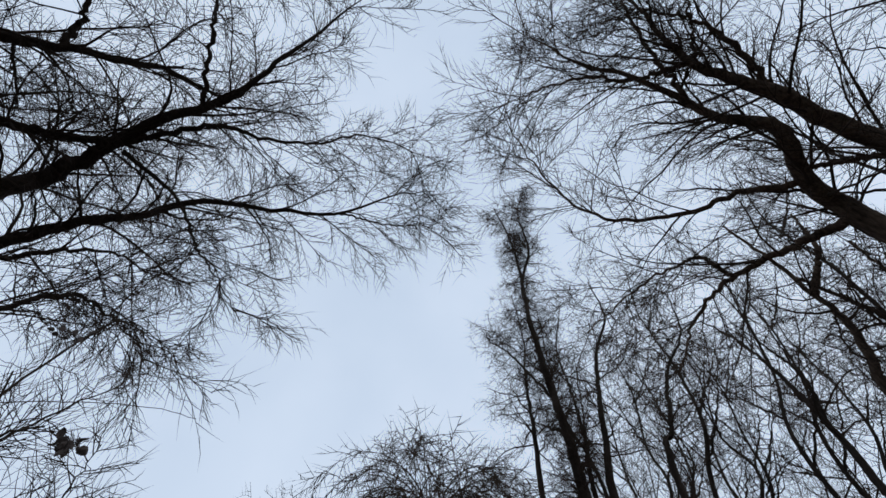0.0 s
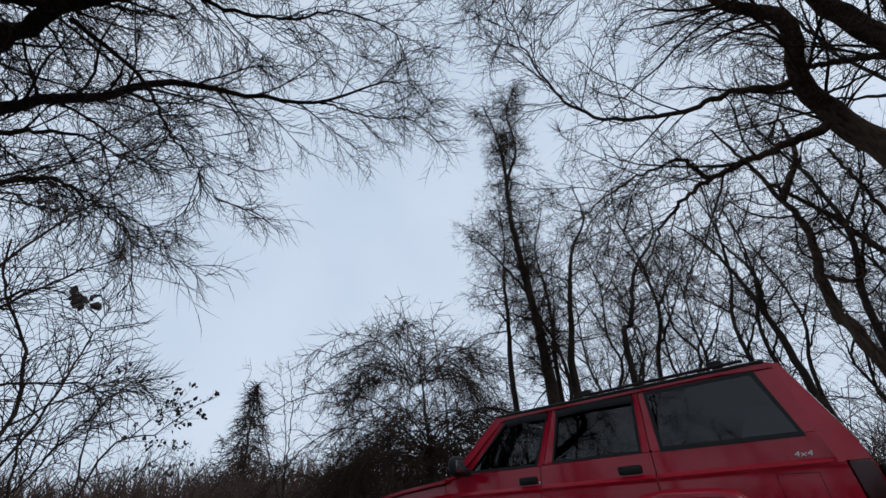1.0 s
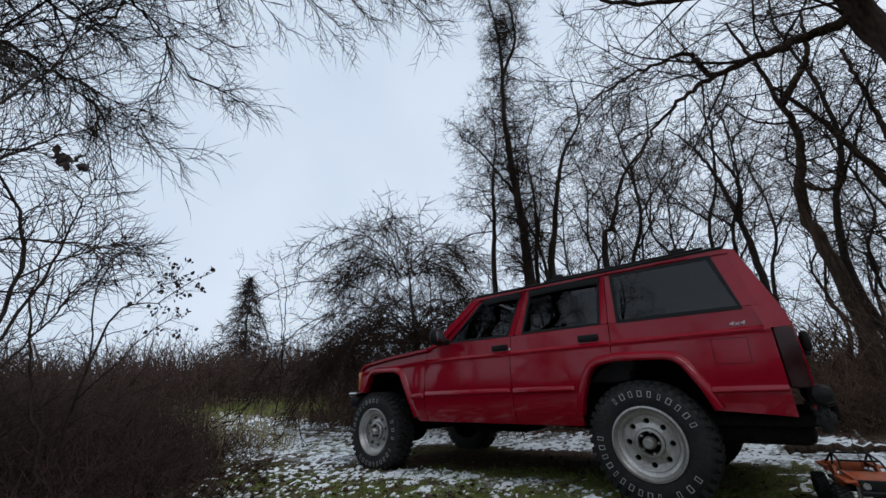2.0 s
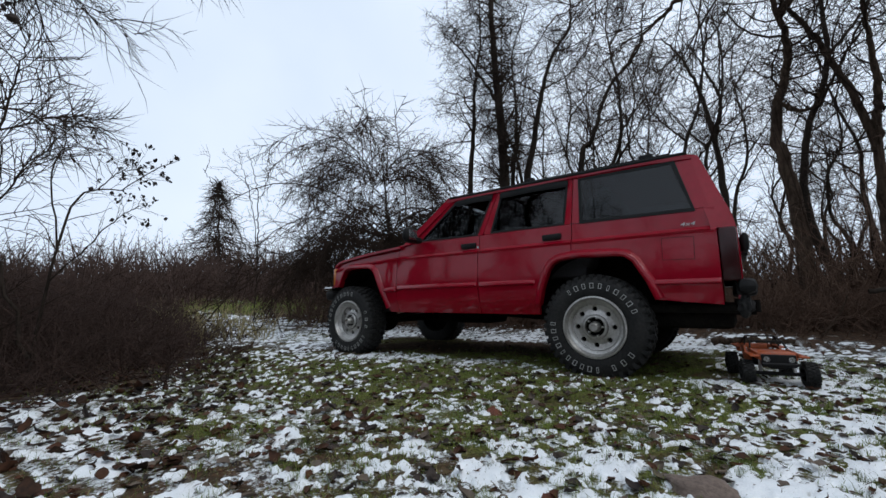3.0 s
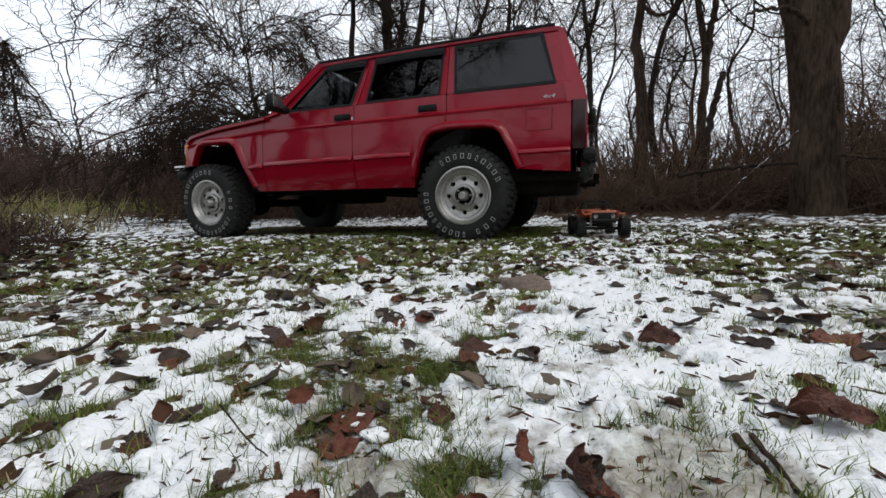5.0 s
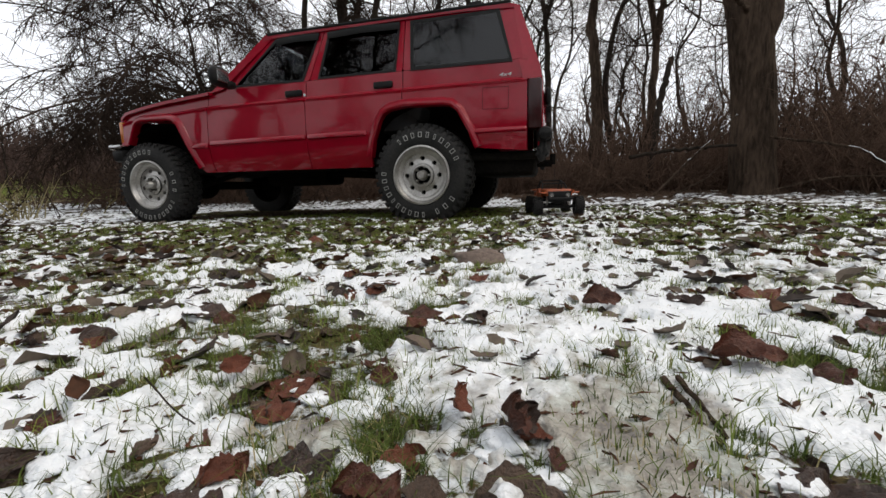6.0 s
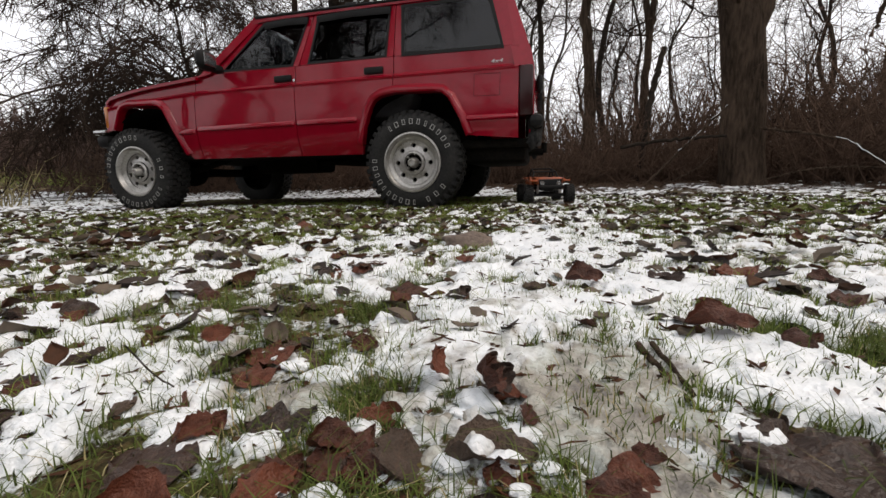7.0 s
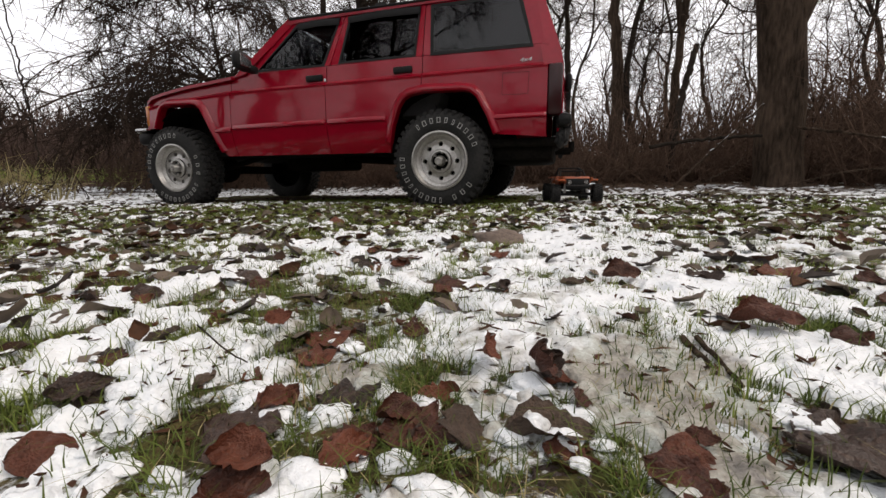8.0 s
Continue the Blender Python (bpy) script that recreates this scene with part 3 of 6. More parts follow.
    for x0, x1 in ((-2.93, -1.945), (-1.922, -0.986), (-0.964, -0.162), (-0.142, 0.73)):
        both("crease_ridge", crease(x0, x1), PAINT, car)

    def flare(pts):
        def build(b):
            ring_a = []
            n = len(pts)
            for i, (x, z) in enumerate(pts):
                a, c = pts[max(0, i - 1)], pts[min(n - 1, i + 1)]
                t = Vector((c[0] - a[0], c[1] - a[1])).normalized()
                nx, nz = -t.y, t.x
                row = []
                for k, o in ((-0.012, 0.03), (-0.008, -0.026), (0.006, -0.034), (0.024, -0.03), (0.044, -0.008), (0.05, 0.004)):
                    row.append(b.verts.new((x + nx * k, Y0 + ease(INSET, min(1.0, z)) + nose_in(x) + o, z + nz * k)))
                ring_a.append(row)
            for p, q in zip(ring_a, ring_a[1:]):
                strip(b, p, q, False)
            b.faces.new(ring_a[0])
            b.faces.new(ring_a[-1])
        return build

    both("front_wheel_flare", flare(ARCH[1:11]), PAINT, car)
    both("rear_wheel_flare", flare(ARCH[13:24]), PAINT, car)

    # hood, nose, cowl
    b = bmesh.new()
    rows = []
    for i in range(15):
        x = -2.955 + (1.06) * i / 14
        w = YC - Y0 - 0.012 - nose_in(x)
        rows.append([b.verts.new((x, YC + w * u, hood_z(x) + 0.004 + 0.035 * (1 - abs(u) ** 2.2) + (0.012 if abs(u) < 0.62 and i > 0 else 0))) for u in [k / 8 for k in range(-8, 9)]])
    for p, q in zip(rows, rows[1:]):
        strip(b, p, q, False)
    ext = bmesh.ops.extrude_face_region(b, geom=b.faces[:])
    bmesh.ops.translate(b, verts=[g for g in ext["geom"] if isinstance(g, bmesh.types.BMVert)], vec=(0, 0, -0.025))
    part("hood", b, PAINT, car)
    b = box(bmesh.new(), (-2.955, YC, 0.875), (0.05, 1.55, 0.24), 0.015)
    nose = part("nose_panel", b, PAINT, car)
    for i in range(7):
        part("grille_slot", box(bmesh.new(), (-2.985, YC - 0.30 + 0.1 * i, 0.88), (0.012, 0.06, 0.16), 0.004), BLACK_PLASTIC, nose)
    for s in (-1, 1):
        part("headlight", box(bmesh.new(), (-2.985, YC + s * 0.55, 0.885), (0.03, 0.26, 0.15), 0.012), CHROME, car, "rectangular clear headlight")
        part("side_marker", box(bmesh.new(), (-2.955, YC + s * 0.765, 0.87), (0.045, 0.06, 0.19), 0.01), AMBER, car, "amber corner marker lamp")
    part("cowl", box(bmesh.new(), (-1.865, YC, 1.125), (0.13, 1.5, 0.03), 0.008), BLACK_PLASTIC, car)
    # windscreen and pillars
    b = bmesh.new()
    g = []
    for i in range(7):
        t = i / 6
        x, z = -1.80 + t * 0.42, 1.135 + t * 0.44
        w = 0.765 - 0.115 * t
        g.append([b.verts.new((x - 0.07 * (1 - u * u), YC + w * u, z)) for u in [k / 6 for k in range(-6, 7)]])
    for p, q in zip(g, g[1:]):
        strip(b, p, q, False)
    ext = bmesh.ops.extrude_face_region(b, geom=b.faces[:])
    bmesh.ops.translate(b, verts=[v for v in ext["geom"] if isinstance(v, bmesh.types.BMVert)], vec=(0.005, 0, 0))
    part("windscreen", b, GLASS, car, "raked clear windscreen")

    def pillar(b):
        a0, a1 = Vector((-1.885, Y0 + 0.03, 1.13)), Vector((-1.375, Y0 + 0.155, 1.585))
        d = Vector((0.03, 0.0, -0.03))
        q = [b.verts.new(v) for v in (a0, a1, a1 + Vector((0.07, 0.003, -0.03)), a0 + Vector((0.12, 0.004, 0.018)))]
        r = [b.verts.new(v.co + Vector((0.0, 0.06, 0.0))) for v in q]
        b.faces.new(q)
        b.faces.new(r)
        strip(b, q, r)

    both("windscreen_pillar", pillar, PAINT, car)

    def skirt(b):
        # the triangle between fender, door and pillar
        q = [b.verts.new((x, side_y(z) + 0.003, z)) for x, z in ((-1.93, 1.10), (-1.66, 1.15), (-1.80, 1.22), (-1.90, 1.135))]
        b.faces.new(q)
        flange(b, 0.03)

    both("pillar_foot", skirt, PAINT, car)
    # roof with drip rails and rack
    b = bmesh.new()
    rows = []
    for i in range(17):
        x = -1.41 + 2.075 * i / 16
        e = ease([(-1.41, -0.012), (-1.2, 0.0), (0.3, 0.0), (0.665, -0.02)], x)
        rows.append([b.verts.new((x, YC + 0.70 * u, 1.572 + e + 0.062 * (1 - abs(u) ** 3.0))) for u in [k / 10 for k in range(-10, 11)]])
    for p, q in zip(rows, rows[1:]):
        strip(b, p, q, False)
    ext = bmesh.ops.extrude_face_region(b, geom=b.faces[:])
    bmesh.ops.translate(b, verts=[v for v in ext["geom"] if isinstance(v, bmesh.types.BMVert)], vec=(0, 0, -0.03))
    part("roof", b, PAINT, car)
    both("drip_rail", lambda b: rod(b, (-1.36, Y0 + 0.145, 1.575), (0.64, Y0 + 0.147, 1.567), 0.011, 8), BLACK_PLASTIC, car)
    for s in (-1, 1):
        part("roof_rail", box(bmesh.new(), (-0.1, YC + s * 0.52, 1.636), (1.25, 0.035, 0.018), 0.006), BLACK_PLASTIC, car)
    for x in (-0.6, 0.36):
        rack = part("roof_crossbar", box(bmesh.new(), (x, YC, 1.662), (0.06, 1.0, 0.018), 0.006), BLACK_PLASTIC, car)
        for s in (-1, 1):
            part("bar_foot", box(bmesh.new(), (x, YC + s * 0.5, 1.655), (0.1, 0.06, 0.045), 0.014), BLACK_PLASTIC, rack)
    # rear corner, tailgate, lamps, bumper
    tail = [(0.735, 1.005), (0.858, 1.005), (0.846, 1.10), (0.70, 1.545), (0.622, 1.572)]

    def corner(b):
        q = [b.verts.new((x, side_y(z) + (0.005 if i in (0, 4) else 0.012), z)) for i, (x, z) in enumerate(tail)]
        b.faces.new(q)
        flange(b, 0.12)

    both("rear_pillar", corner, PAINT, car)

    def lamp(b):
        box(b, (0.815, Y0 + 0.06, 0.838), (0.095, 0.12, 0.335), 0.018)

    both("tail_lamp", lamp, TAIL_RED, car, "dark red tail lamp")
    b = bmesh.new()
    rows = []
    for x, z in ((0.868, 0.56), (0.872, 0.8), (0.868, 1.0), (0.85, 1.1), (0.70, 1.55)):
        w = 0.80 - ease(INSET, z)
        rows.append([b.verts.new((x + 0.02 * (1 - u * u), YC + w * u, z)) for u in [k / 6 for k in range(-6, 7)]])
    for p, q in zip(rows, rows[1:]):
        strip(b, p, q, False)
    ext = bmesh.ops.extrude_face_region(b, geom=b.faces[:])
    bmesh.ops.translate(b, verts=[v for v in ext["geom"] if isinstance(v, bmesh.types.BMVert)], vec=(-0.03, 0, 0))
    gate = part("tailgate", b, PAINT, car)
    b = bmesh.new()
    g = [[b.verts.new((x + 0.024 * (1 - u * u) + 0.004, YC + w * u, z)) for u in [k / 6 for k in range(-6, 7)]] for x, z, w in ((0.845, 1.13, 0.66), (0.715, 1.52, 0.58))]
    strip(b, g[0], g[1], False)
    part("rear_window", b, GLASS_DARK, gate, "dark tinted rear window")
    part("tailgate_lamp_bar", box(bmesh.new(), (0.905, YC, 0.93), (0.05, 0.5, 0.13), 0.012), BLACK_PLASTIC, gate)
    part("spare_bracket", box(bmesh.new(), (0.905, Y0 + 0.30, 0.93), (0.05, 0.12, 0.13), 0.03), BLACK_PLASTIC, gate)
    part("rear_bumper", box(bmesh.new(), (0.88, YC, 0.63), (0.11, 1.58, 0.11), 0.025), BLACK_PLASTIC, car, "black rear bumper")
    both("bumper_end", lambda b: box(b, (0.885, Y0 + 0.04, 0.635), (0.105, 0.10, 0.10), 0.045), BLACK_PLASTIC, car)

    def torn(b):
        bmesh.ops.create_icosphere(b, subdivisions=3, radius=1.0)
        for v in b.verts:
            k = 1 + 0.5 * noise.noise(v.co * 2.2) + 0.2 * noise.noise(v.co * 6)
            v.co = Vector((0.87 + 0.04 * v.co.x * k, Y0 + 0.06 + 0.03 * v.co.y * k, 0.515 + 0.065 * v.co.z * k))

    both("torn_trim", torn, RUBBER, car, "crumpled dark plastic hanging under the bumper end")
    part("tow_hitch", rod(rod(bmesh.new(), (0.6, YC, 0.47), (0.95, YC, 0.47), 0.032), (0.955, YC, 0.46), (0.955, YC, 0.55), 0.026), UNDER, car)
    part("tail_pipe", rod(bmesh.new(), (0.3, Y0 + 0.38, 0.46), (0.80, Y0 + 0.36, 0.44), 0.024), UNDER, car)
    part("front_bumper", box(bmesh.new(), (-3.04, YC, 0.69), (0.11, 1.46, 0.125), 0.02), CHROME, car, "dull chrome front bumper")
    both("bumper_end", lambda b: box(b, (-3.005, Y0 + 0.07, 0.735), (0.15, 0.15, 0.045), 0.016), CHROME, car, "bright bumper end strip")
    both("bumper_guard", lambda b: box(b, (-2.99, Y0 + 0.075, 0.655), (0.13, 0.14, 0.11), 0.03, taper=1.08), BLACK_PLASTIC, car)
    # handles, badge, fuel door, mirror
    for far in (0, 1):
        def yy(v):
            return v if not far else 2 * YC - v
        for x, own in ((-1.085, fdoor), (-0.31, rdoor)):
            part("door_handle", box(bmesh.new(), (x, yy(side_y(1.06) - 0.006), 1.062), (0.155, 0.03, 0.05), 0.012), BLACK_PLASTIC, own[far], "black paddle handle")
        mb = bmesh.new()
        bmesh.ops.create_uvsphere(mb, u_segments=20, v_segments=14, radius=1.0)
        for v in mb.verts:
            v.co = Vector((-1.660 + 0.043 * math.copysign(abs(v.co.x) ** 0.7, v.co.x), yy(-0.055 + 0.09 * math.copysign(abs(v.co.y) ** 0.75, v.co.y)), 1.208 + 0.077 * math.copysign(abs(v.co.z) ** 0.75, v.co.z)))
        m = part("mirror", mb, BLACK_PLASTIC, car, "rounded black door mirror")
        part("mirror_arm", box(bmesh.new(), (-1.645, yy(0.035), 1.165), (0.075, 0.09, 0.06), 0.02), BLACK_PLASTIC, m)
        part("mirror_glass", box(bmesh.new(), (-1.617, yy(-0.057), 1.208), (0.006, 0.115, 0.092), 0.002), CHROME, m, "mirror glass")
        part("lock", rod(bmesh.new(), (-0.99, yy(side_y(1.05) + 0.01), 1.045), (-0.99, yy(side_y(1.05) - 0.004), 1.045), 0.011), CHROME, fdoor[far])
    fuel = bmesh.new()
    o = [fuel.verts.new((x, side_y(z) - 0.0015, z)) for x, z in ((0.452, 0.82), (0.635, 0.815), (0.64, 0.965), (0.455, 0.97))]
    i_ = [fuel.verts.new((x, side_y(z) - 0.0015, z)) for x, z in ((0.4545, 0.8225), (0.6325, 0.8175), (0.6375, 0.9625), (0.4575, 0.9675))]
    strip(fuel, o, i_)
    part("fuel_door_gap", fuel, UNDER, quart[0])
    txt = bpy.data.curves.new("badge", "FONT")
    txt.body = "4x4"
    txt.size, txt.extrude, txt.shear, txt.space_character = 0.043, 0.003, 0.2, 1.05
    txt.align_x = "CENTER"
    badge = new("badge", txt)
    txt.materials.append(BADGE)
    badge.parent = quart[0]
    badge.matrix_parent_inverse = world_of(quart[0]).inverted()
    badge.matrix_basis = pose(0.61, side_y(1.05) - 0.003, 1.042, 86, 0, 0) @ Matrix.Diagonal((1.25, 0.8, 1, 1))
    badge["label"] = "silver raised badge"
    # floor, wheel wells, axles, tank
    part("floor_pan", box(bmesh.new(), (-1.0, YC, 0.50), (3.7, 1.48, 0.06), 0.02), UNDER, car)
    for x in (-2.46, -0.03):
        def well(b, x=x):
            n = 14
            a = [b.verts.new((x + 0.46 * math.cos(math.pi * i / n), Y0 + 0.035, 0.52 + 0.40 * math.sin(math.pi * i / n))) for i in range(n + 1)]
            d = [b.verts.new((v.co.x, Y0 + 0.42, v.co.z)) for v in a]
            strip(b, a, d, False)
            b.faces.new(d)
        both("wheel_well", well, UNDER, car)
    for x in (-2.576, 0.0):
        part("axle", rod(bmesh.new(), (x, 0.2, 0.37), (x, 2 * YC - 0.2, 0.37), 0.045, 12), UNDER, car)
        d = bmesh.new()
        bmesh.ops.create_uvsphere(d, u_segments=14, v_segments=10, radius=0.14, matrix=pose(x, YC - 0.12 if x > -1 else YC - 0.3, 0.37))
        part("differential", d, UNDER, car)
        for s in (-1, 1):
            part("shock", rod(bmesh.new(), (x + 0.16, YC + s * 0.5, 0.33), (x + 0.12, YC + s * 0.46, 0.62), 0.03), UNDER, car)
    part("driveshaft", rod(bmesh.new(), (-1.5, YC - 0.1, 0.47), (-0.1, YC - 0.12, 0.38), 0.035), UNDER, car)
    part("gearbox", box(bmesh.new(), (-1.55, YC, 0.44), (0.7, 0.4, 0.2), 0.05), UNDER, car)
    part("fuel_tank", box(bmesh.new(), (0.56, YC - 0.02, 0.45), (0.52, 1.3, 0.17), 0.05), UNDER, car)
    for s in (-1, 1):
        b = bmesh.new()
        pts = [(-0.62, 0.48), (-0.3, 0.37), (0.0, 0.32), (0.3, 0.38), (0.66, 0.5)]
        for p, q in zip(pts, pts[1:]):
            rod(b, (p[0], YC + s * 0.52, p[1]), (q[0], YC + s * 0.52, q[1]), 0.028, 6)
        part("leaf_spring", b, UNDER, car)
        part("control_arm", rod(bmesh.new(), (-2.5, YC + s * 0.5, 0.34), (-1.9, YC + s * 0.42, 0.5), 0.026), UNDER, car)
    part("engine_bay", box(bmesh.new(), (-2.4, YC, 0.76), (0.95, 1.0, 0.44), 0.03), UNDER, car)
    # cabin
    part("dashboard", box(bmesh.new(), (-1.62, YC, 1.05), (0.34, 1.4, 0.2), 0.05), BLACK_PLASTIC, car)
    for x, w in ((-1.15, 0.5), (-0.35, 0)):
        for s in ((-1, 1) if w else (0,)):
            b = box(bmesh.new(), (x, YC + s * 0.36, 0.82), (0.5, 0.5 if w else 1.25, 0.16), 0.05)
            st = part("seat", b, CLOTH, car)
            part("seat_back", box(bmesh.new(), (x + 0.27, YC + s * 0.36, 1.10), (0.15, 0.5 if w else 1.25, 0.58), 0.05, pose(0, 0, 0, 0, 14, 0)), CLOTH, st)
            part("head_rest", box(bmesh.new(), (x + 0.36, YC + s * 0.36, 1.43), (0.09, 0.26 if w else 0.9, 0.15), 0.035), CLOTH, st)
    b = bmesh.new()
    ring_m = pose(-1.42, YC - 0.36, 1.12, 0, 65, 0)
    n = 24
    rr = [[b.verts.new(ring_m @ Vector(((0.19 + 0.014 * math.cos(a)) * math.cos(2 * math.pi * i / n), (0.19 + 0.014 * math.cos(a)) * math.sin(2 * math.pi * i / n), 0.014 * math.sin(a)))) for a in (0, 1.57, 3.14, 4.71)] for i in range(n)]
    for i in range(n):
        strip(b, rr[i], rr[(i + 1) % n])
    box(b, (-1.42, YC - 0.36, 1.12), (0.05, 0.34, 0.06), 0.01)
    part("steering_wheel", b, BLACK_PLASTIC, car)

    # wheels
    for x in (-2.576, 0.0):
        for far in (False, True):
            wheel(car, x, far)
    return car


def wheel(car, x, far):
    """An all-terrain tyre on an eight-hole steel rim; the outer face looks to the near or the far side."""
    z0, face = 0.374, -0.02
    spin = 0 if not far and x > -1 else random.uniform(0, 360)
    m = Matrix.Translation((x, 2 * YC - face if far else face, z0)) @ pose(0, 0, 0, 0, spin, 0)
    if far:
        m = m @ Matrix.Diagonal((1, -1, 1, 1))
    R, r = 0.37, 0.214
    b = bmesh.new()
    lathe(b, [(r - 0.012, 0.045), (r - 0.004, 0.018), (r + 0.012, 0.006), (r + 0.06, 0.0), (r + 0.10, 0.008), (R - 0.022, 0.026), (R - 0.012, 0.045), (R - 0.012, 0.215), (R - 0.03, 0.24), (r + 0.06, 0.26), (r, 0.25), (r - 0.012, 0.21)], 64, m)
    w = part("wheel", b, RUBBER, car, "all-terrain tyre with raised white marks")
    b = bmesh.new()
    for i in range(40):
        for row, y in enumerate((0.05, 0.098, 0.145, 0.2)):
            a = 2 * math.pi * (i + 0.5 * (row % 2)) / 40
            c = Vector(((R - 0.008) * math.cos(a), y, (R - 0.008) * math.sin(a)))
            t = Matrix.Translation(c) @ Matrix.Rotation(-a, 4, "Y")
            v = bmesh.ops.create_cube(b, size=1.0)["verts"]
            bmesh.ops.transform(b, matrix=m @ t @ pose(0, 0, 0, 18 if row in (1, 2) else 0, 0, 0) @ Matrix.Diagonal((0.024, 0.042, 0.036, 1)), verts=v)
        a = 2 * math.pi * i / 40
        v = bmesh.ops.create_cube(b, size=1.0)["verts"]
        t = Matrix.Translation(((R - 0.03) * math.cos(a), 0.026, (R - 0.03) * math.sin(a))) @ Matrix.Rotation(-a, 4, "Y")
        bmesh.ops.transform(b, matrix=m @ t @ Matrix.Diagonal((0.046, 0.02, 0.026 if i % 2 else 0.016, 1)), verts=v)
    tagged(part("tread", b, RUBBER, w, "black rubber tread blocks"), kind="stuff")
    # raised marks on the sidewall, as plain bars
    for start, count, gap in ((0.39, 10, 0.195), (3.08, 10, 0.185), (5.13, 3, 0.25)):
        for k in range(count):
            a = start + gap * k
            rr = r + 0.078
            b = bmesh.new()
            t = Matrix.Translation((rr * math.cos(a), 0.0005, rr * math.sin(a))) @ Matrix.Rotation(-a, 4, "Y")
            h = (0.011, 0.014, 0.012, 0.015, 0.008)[k % 5]
            o = [(-0.019, -h), (0.019, -h), (0.019, h), (-0.019, h)]
            lo = [b.verts.new(m @ t @ Vector((p, -0.0015, q))) for p, q in o]
            li = [b.verts.new(m @ t @ Vector((p * 0.8, -0.0015, q * 0.66))) for p, q in o]
            strip(b, lo, li)
            part("raised_mark", b, WHITE_RUBBER, w)
    # rim
    b = bmesh.new()
    lathe(b, [(r - 0.014, 0.06), (r + 0.004, 0.012), (r + 0.004, 0.002), (r - 0.008, 0.0), (r - 0.012, 0.012), (r - 0.022, 0.02), (r - 0.026, 0.03), (r - 0.042, 0.036), (r - 0.052, 0.05), (r - 0.058, 0.052)], 64, m)
    rin, rout, rc, rh = 0.088, r - 0.058, 0.127, 0.0175
    for s in range(8):
        c = 2 * math.pi * s / 8
        per, k = [], 6
        da = math.pi / 8
        per += [(rin, c - da + 2 * da * i / k) for i in range(k)]
        per += [(rin + (rout - rin) * i / k, c + da) for i in range(k)]
        per += [(rout, c + da - 2 * da * i / k) for i in range(k)]
        per += [(rout + (rin - rout) * i / k, c - da) for i in range(k)]
        P = [Vector((q * math.cos(a), 0.052 + 0.012 * (1 - abs(q - rc) / 0.05), q * math.sin(a))) for q, a in per]
        C = Vector((rc * math.cos(c), 0.060, rc * math.sin(c)))
        H = []
        for p in P:
            d = p - C
            d.y = 0
            H.append(C + d.normalized() * rh)
        vo, vi = [b.verts.new(m @ p) for p in P], [b.verts.new(m @ p) for p in H]
        vd = [b.verts.new(m @ (p + Vector((0, 0.03, 0)))) for p in H]
        strip(b, vo, vi)
        strip(b, vi, vd)
    lathe(b, [(rin, 0.040), (0.080, 0.030), (0.070, 0.028), (0.066, 0.034), (0.064, 0.075)], 40, m)
    bmesh.ops.remove_doubles(b, verts=b.verts[:], dist=0.0005)
    rim = part("rim", b, STEEL, w, "silver steel rim with eight round holes")
    b = bmesh.new()
    lathe(b, [(0.04, 0.075), (0.038, 0.03), (0.034, 0.024), (0.031, -0.006), (0.026, -0.012), (0.020, -0.013), (0.018, -0.007), (0.001, -0.006)], 28, m)
    part("hub_cap", b, STEEL, w)
    b = bmesh.new()
    lathe(b, [(0.066, 0.06), (0.002, 0.062)], 24, m)
    part("hub_flange", b, UNDER, w, "dark rusty hub flange")
    for k in range(5):
        a = 2 * math.pi * k / 5
        b = bmesh.new()
        lathe(b, [(0.009, 0.06), (0.009, 0.03), (0.006, 0.026), (0.0008, 0.025)], 6, m @ Matrix.Translation((0.052 * math.cos(a), 0, 0.066 * math.sin(a))))
        part("wheel_nut", b, STEEL, w, smooth=False)
    b = bmesh.new()
    lathe(b, [(0.0008, 0.10), (r - 0.02, 0.10), (r - 0.02, 0.16)], 40, m)
    part("brake_drum", b, UNDER, w)


wagon()


# ---- bare trees ----
rng = np.random.default_rng(5)


def unit(v):
    return v / np.maximum(np.linalg.norm(v, axis=-1, keepdims=True), 1e-9)


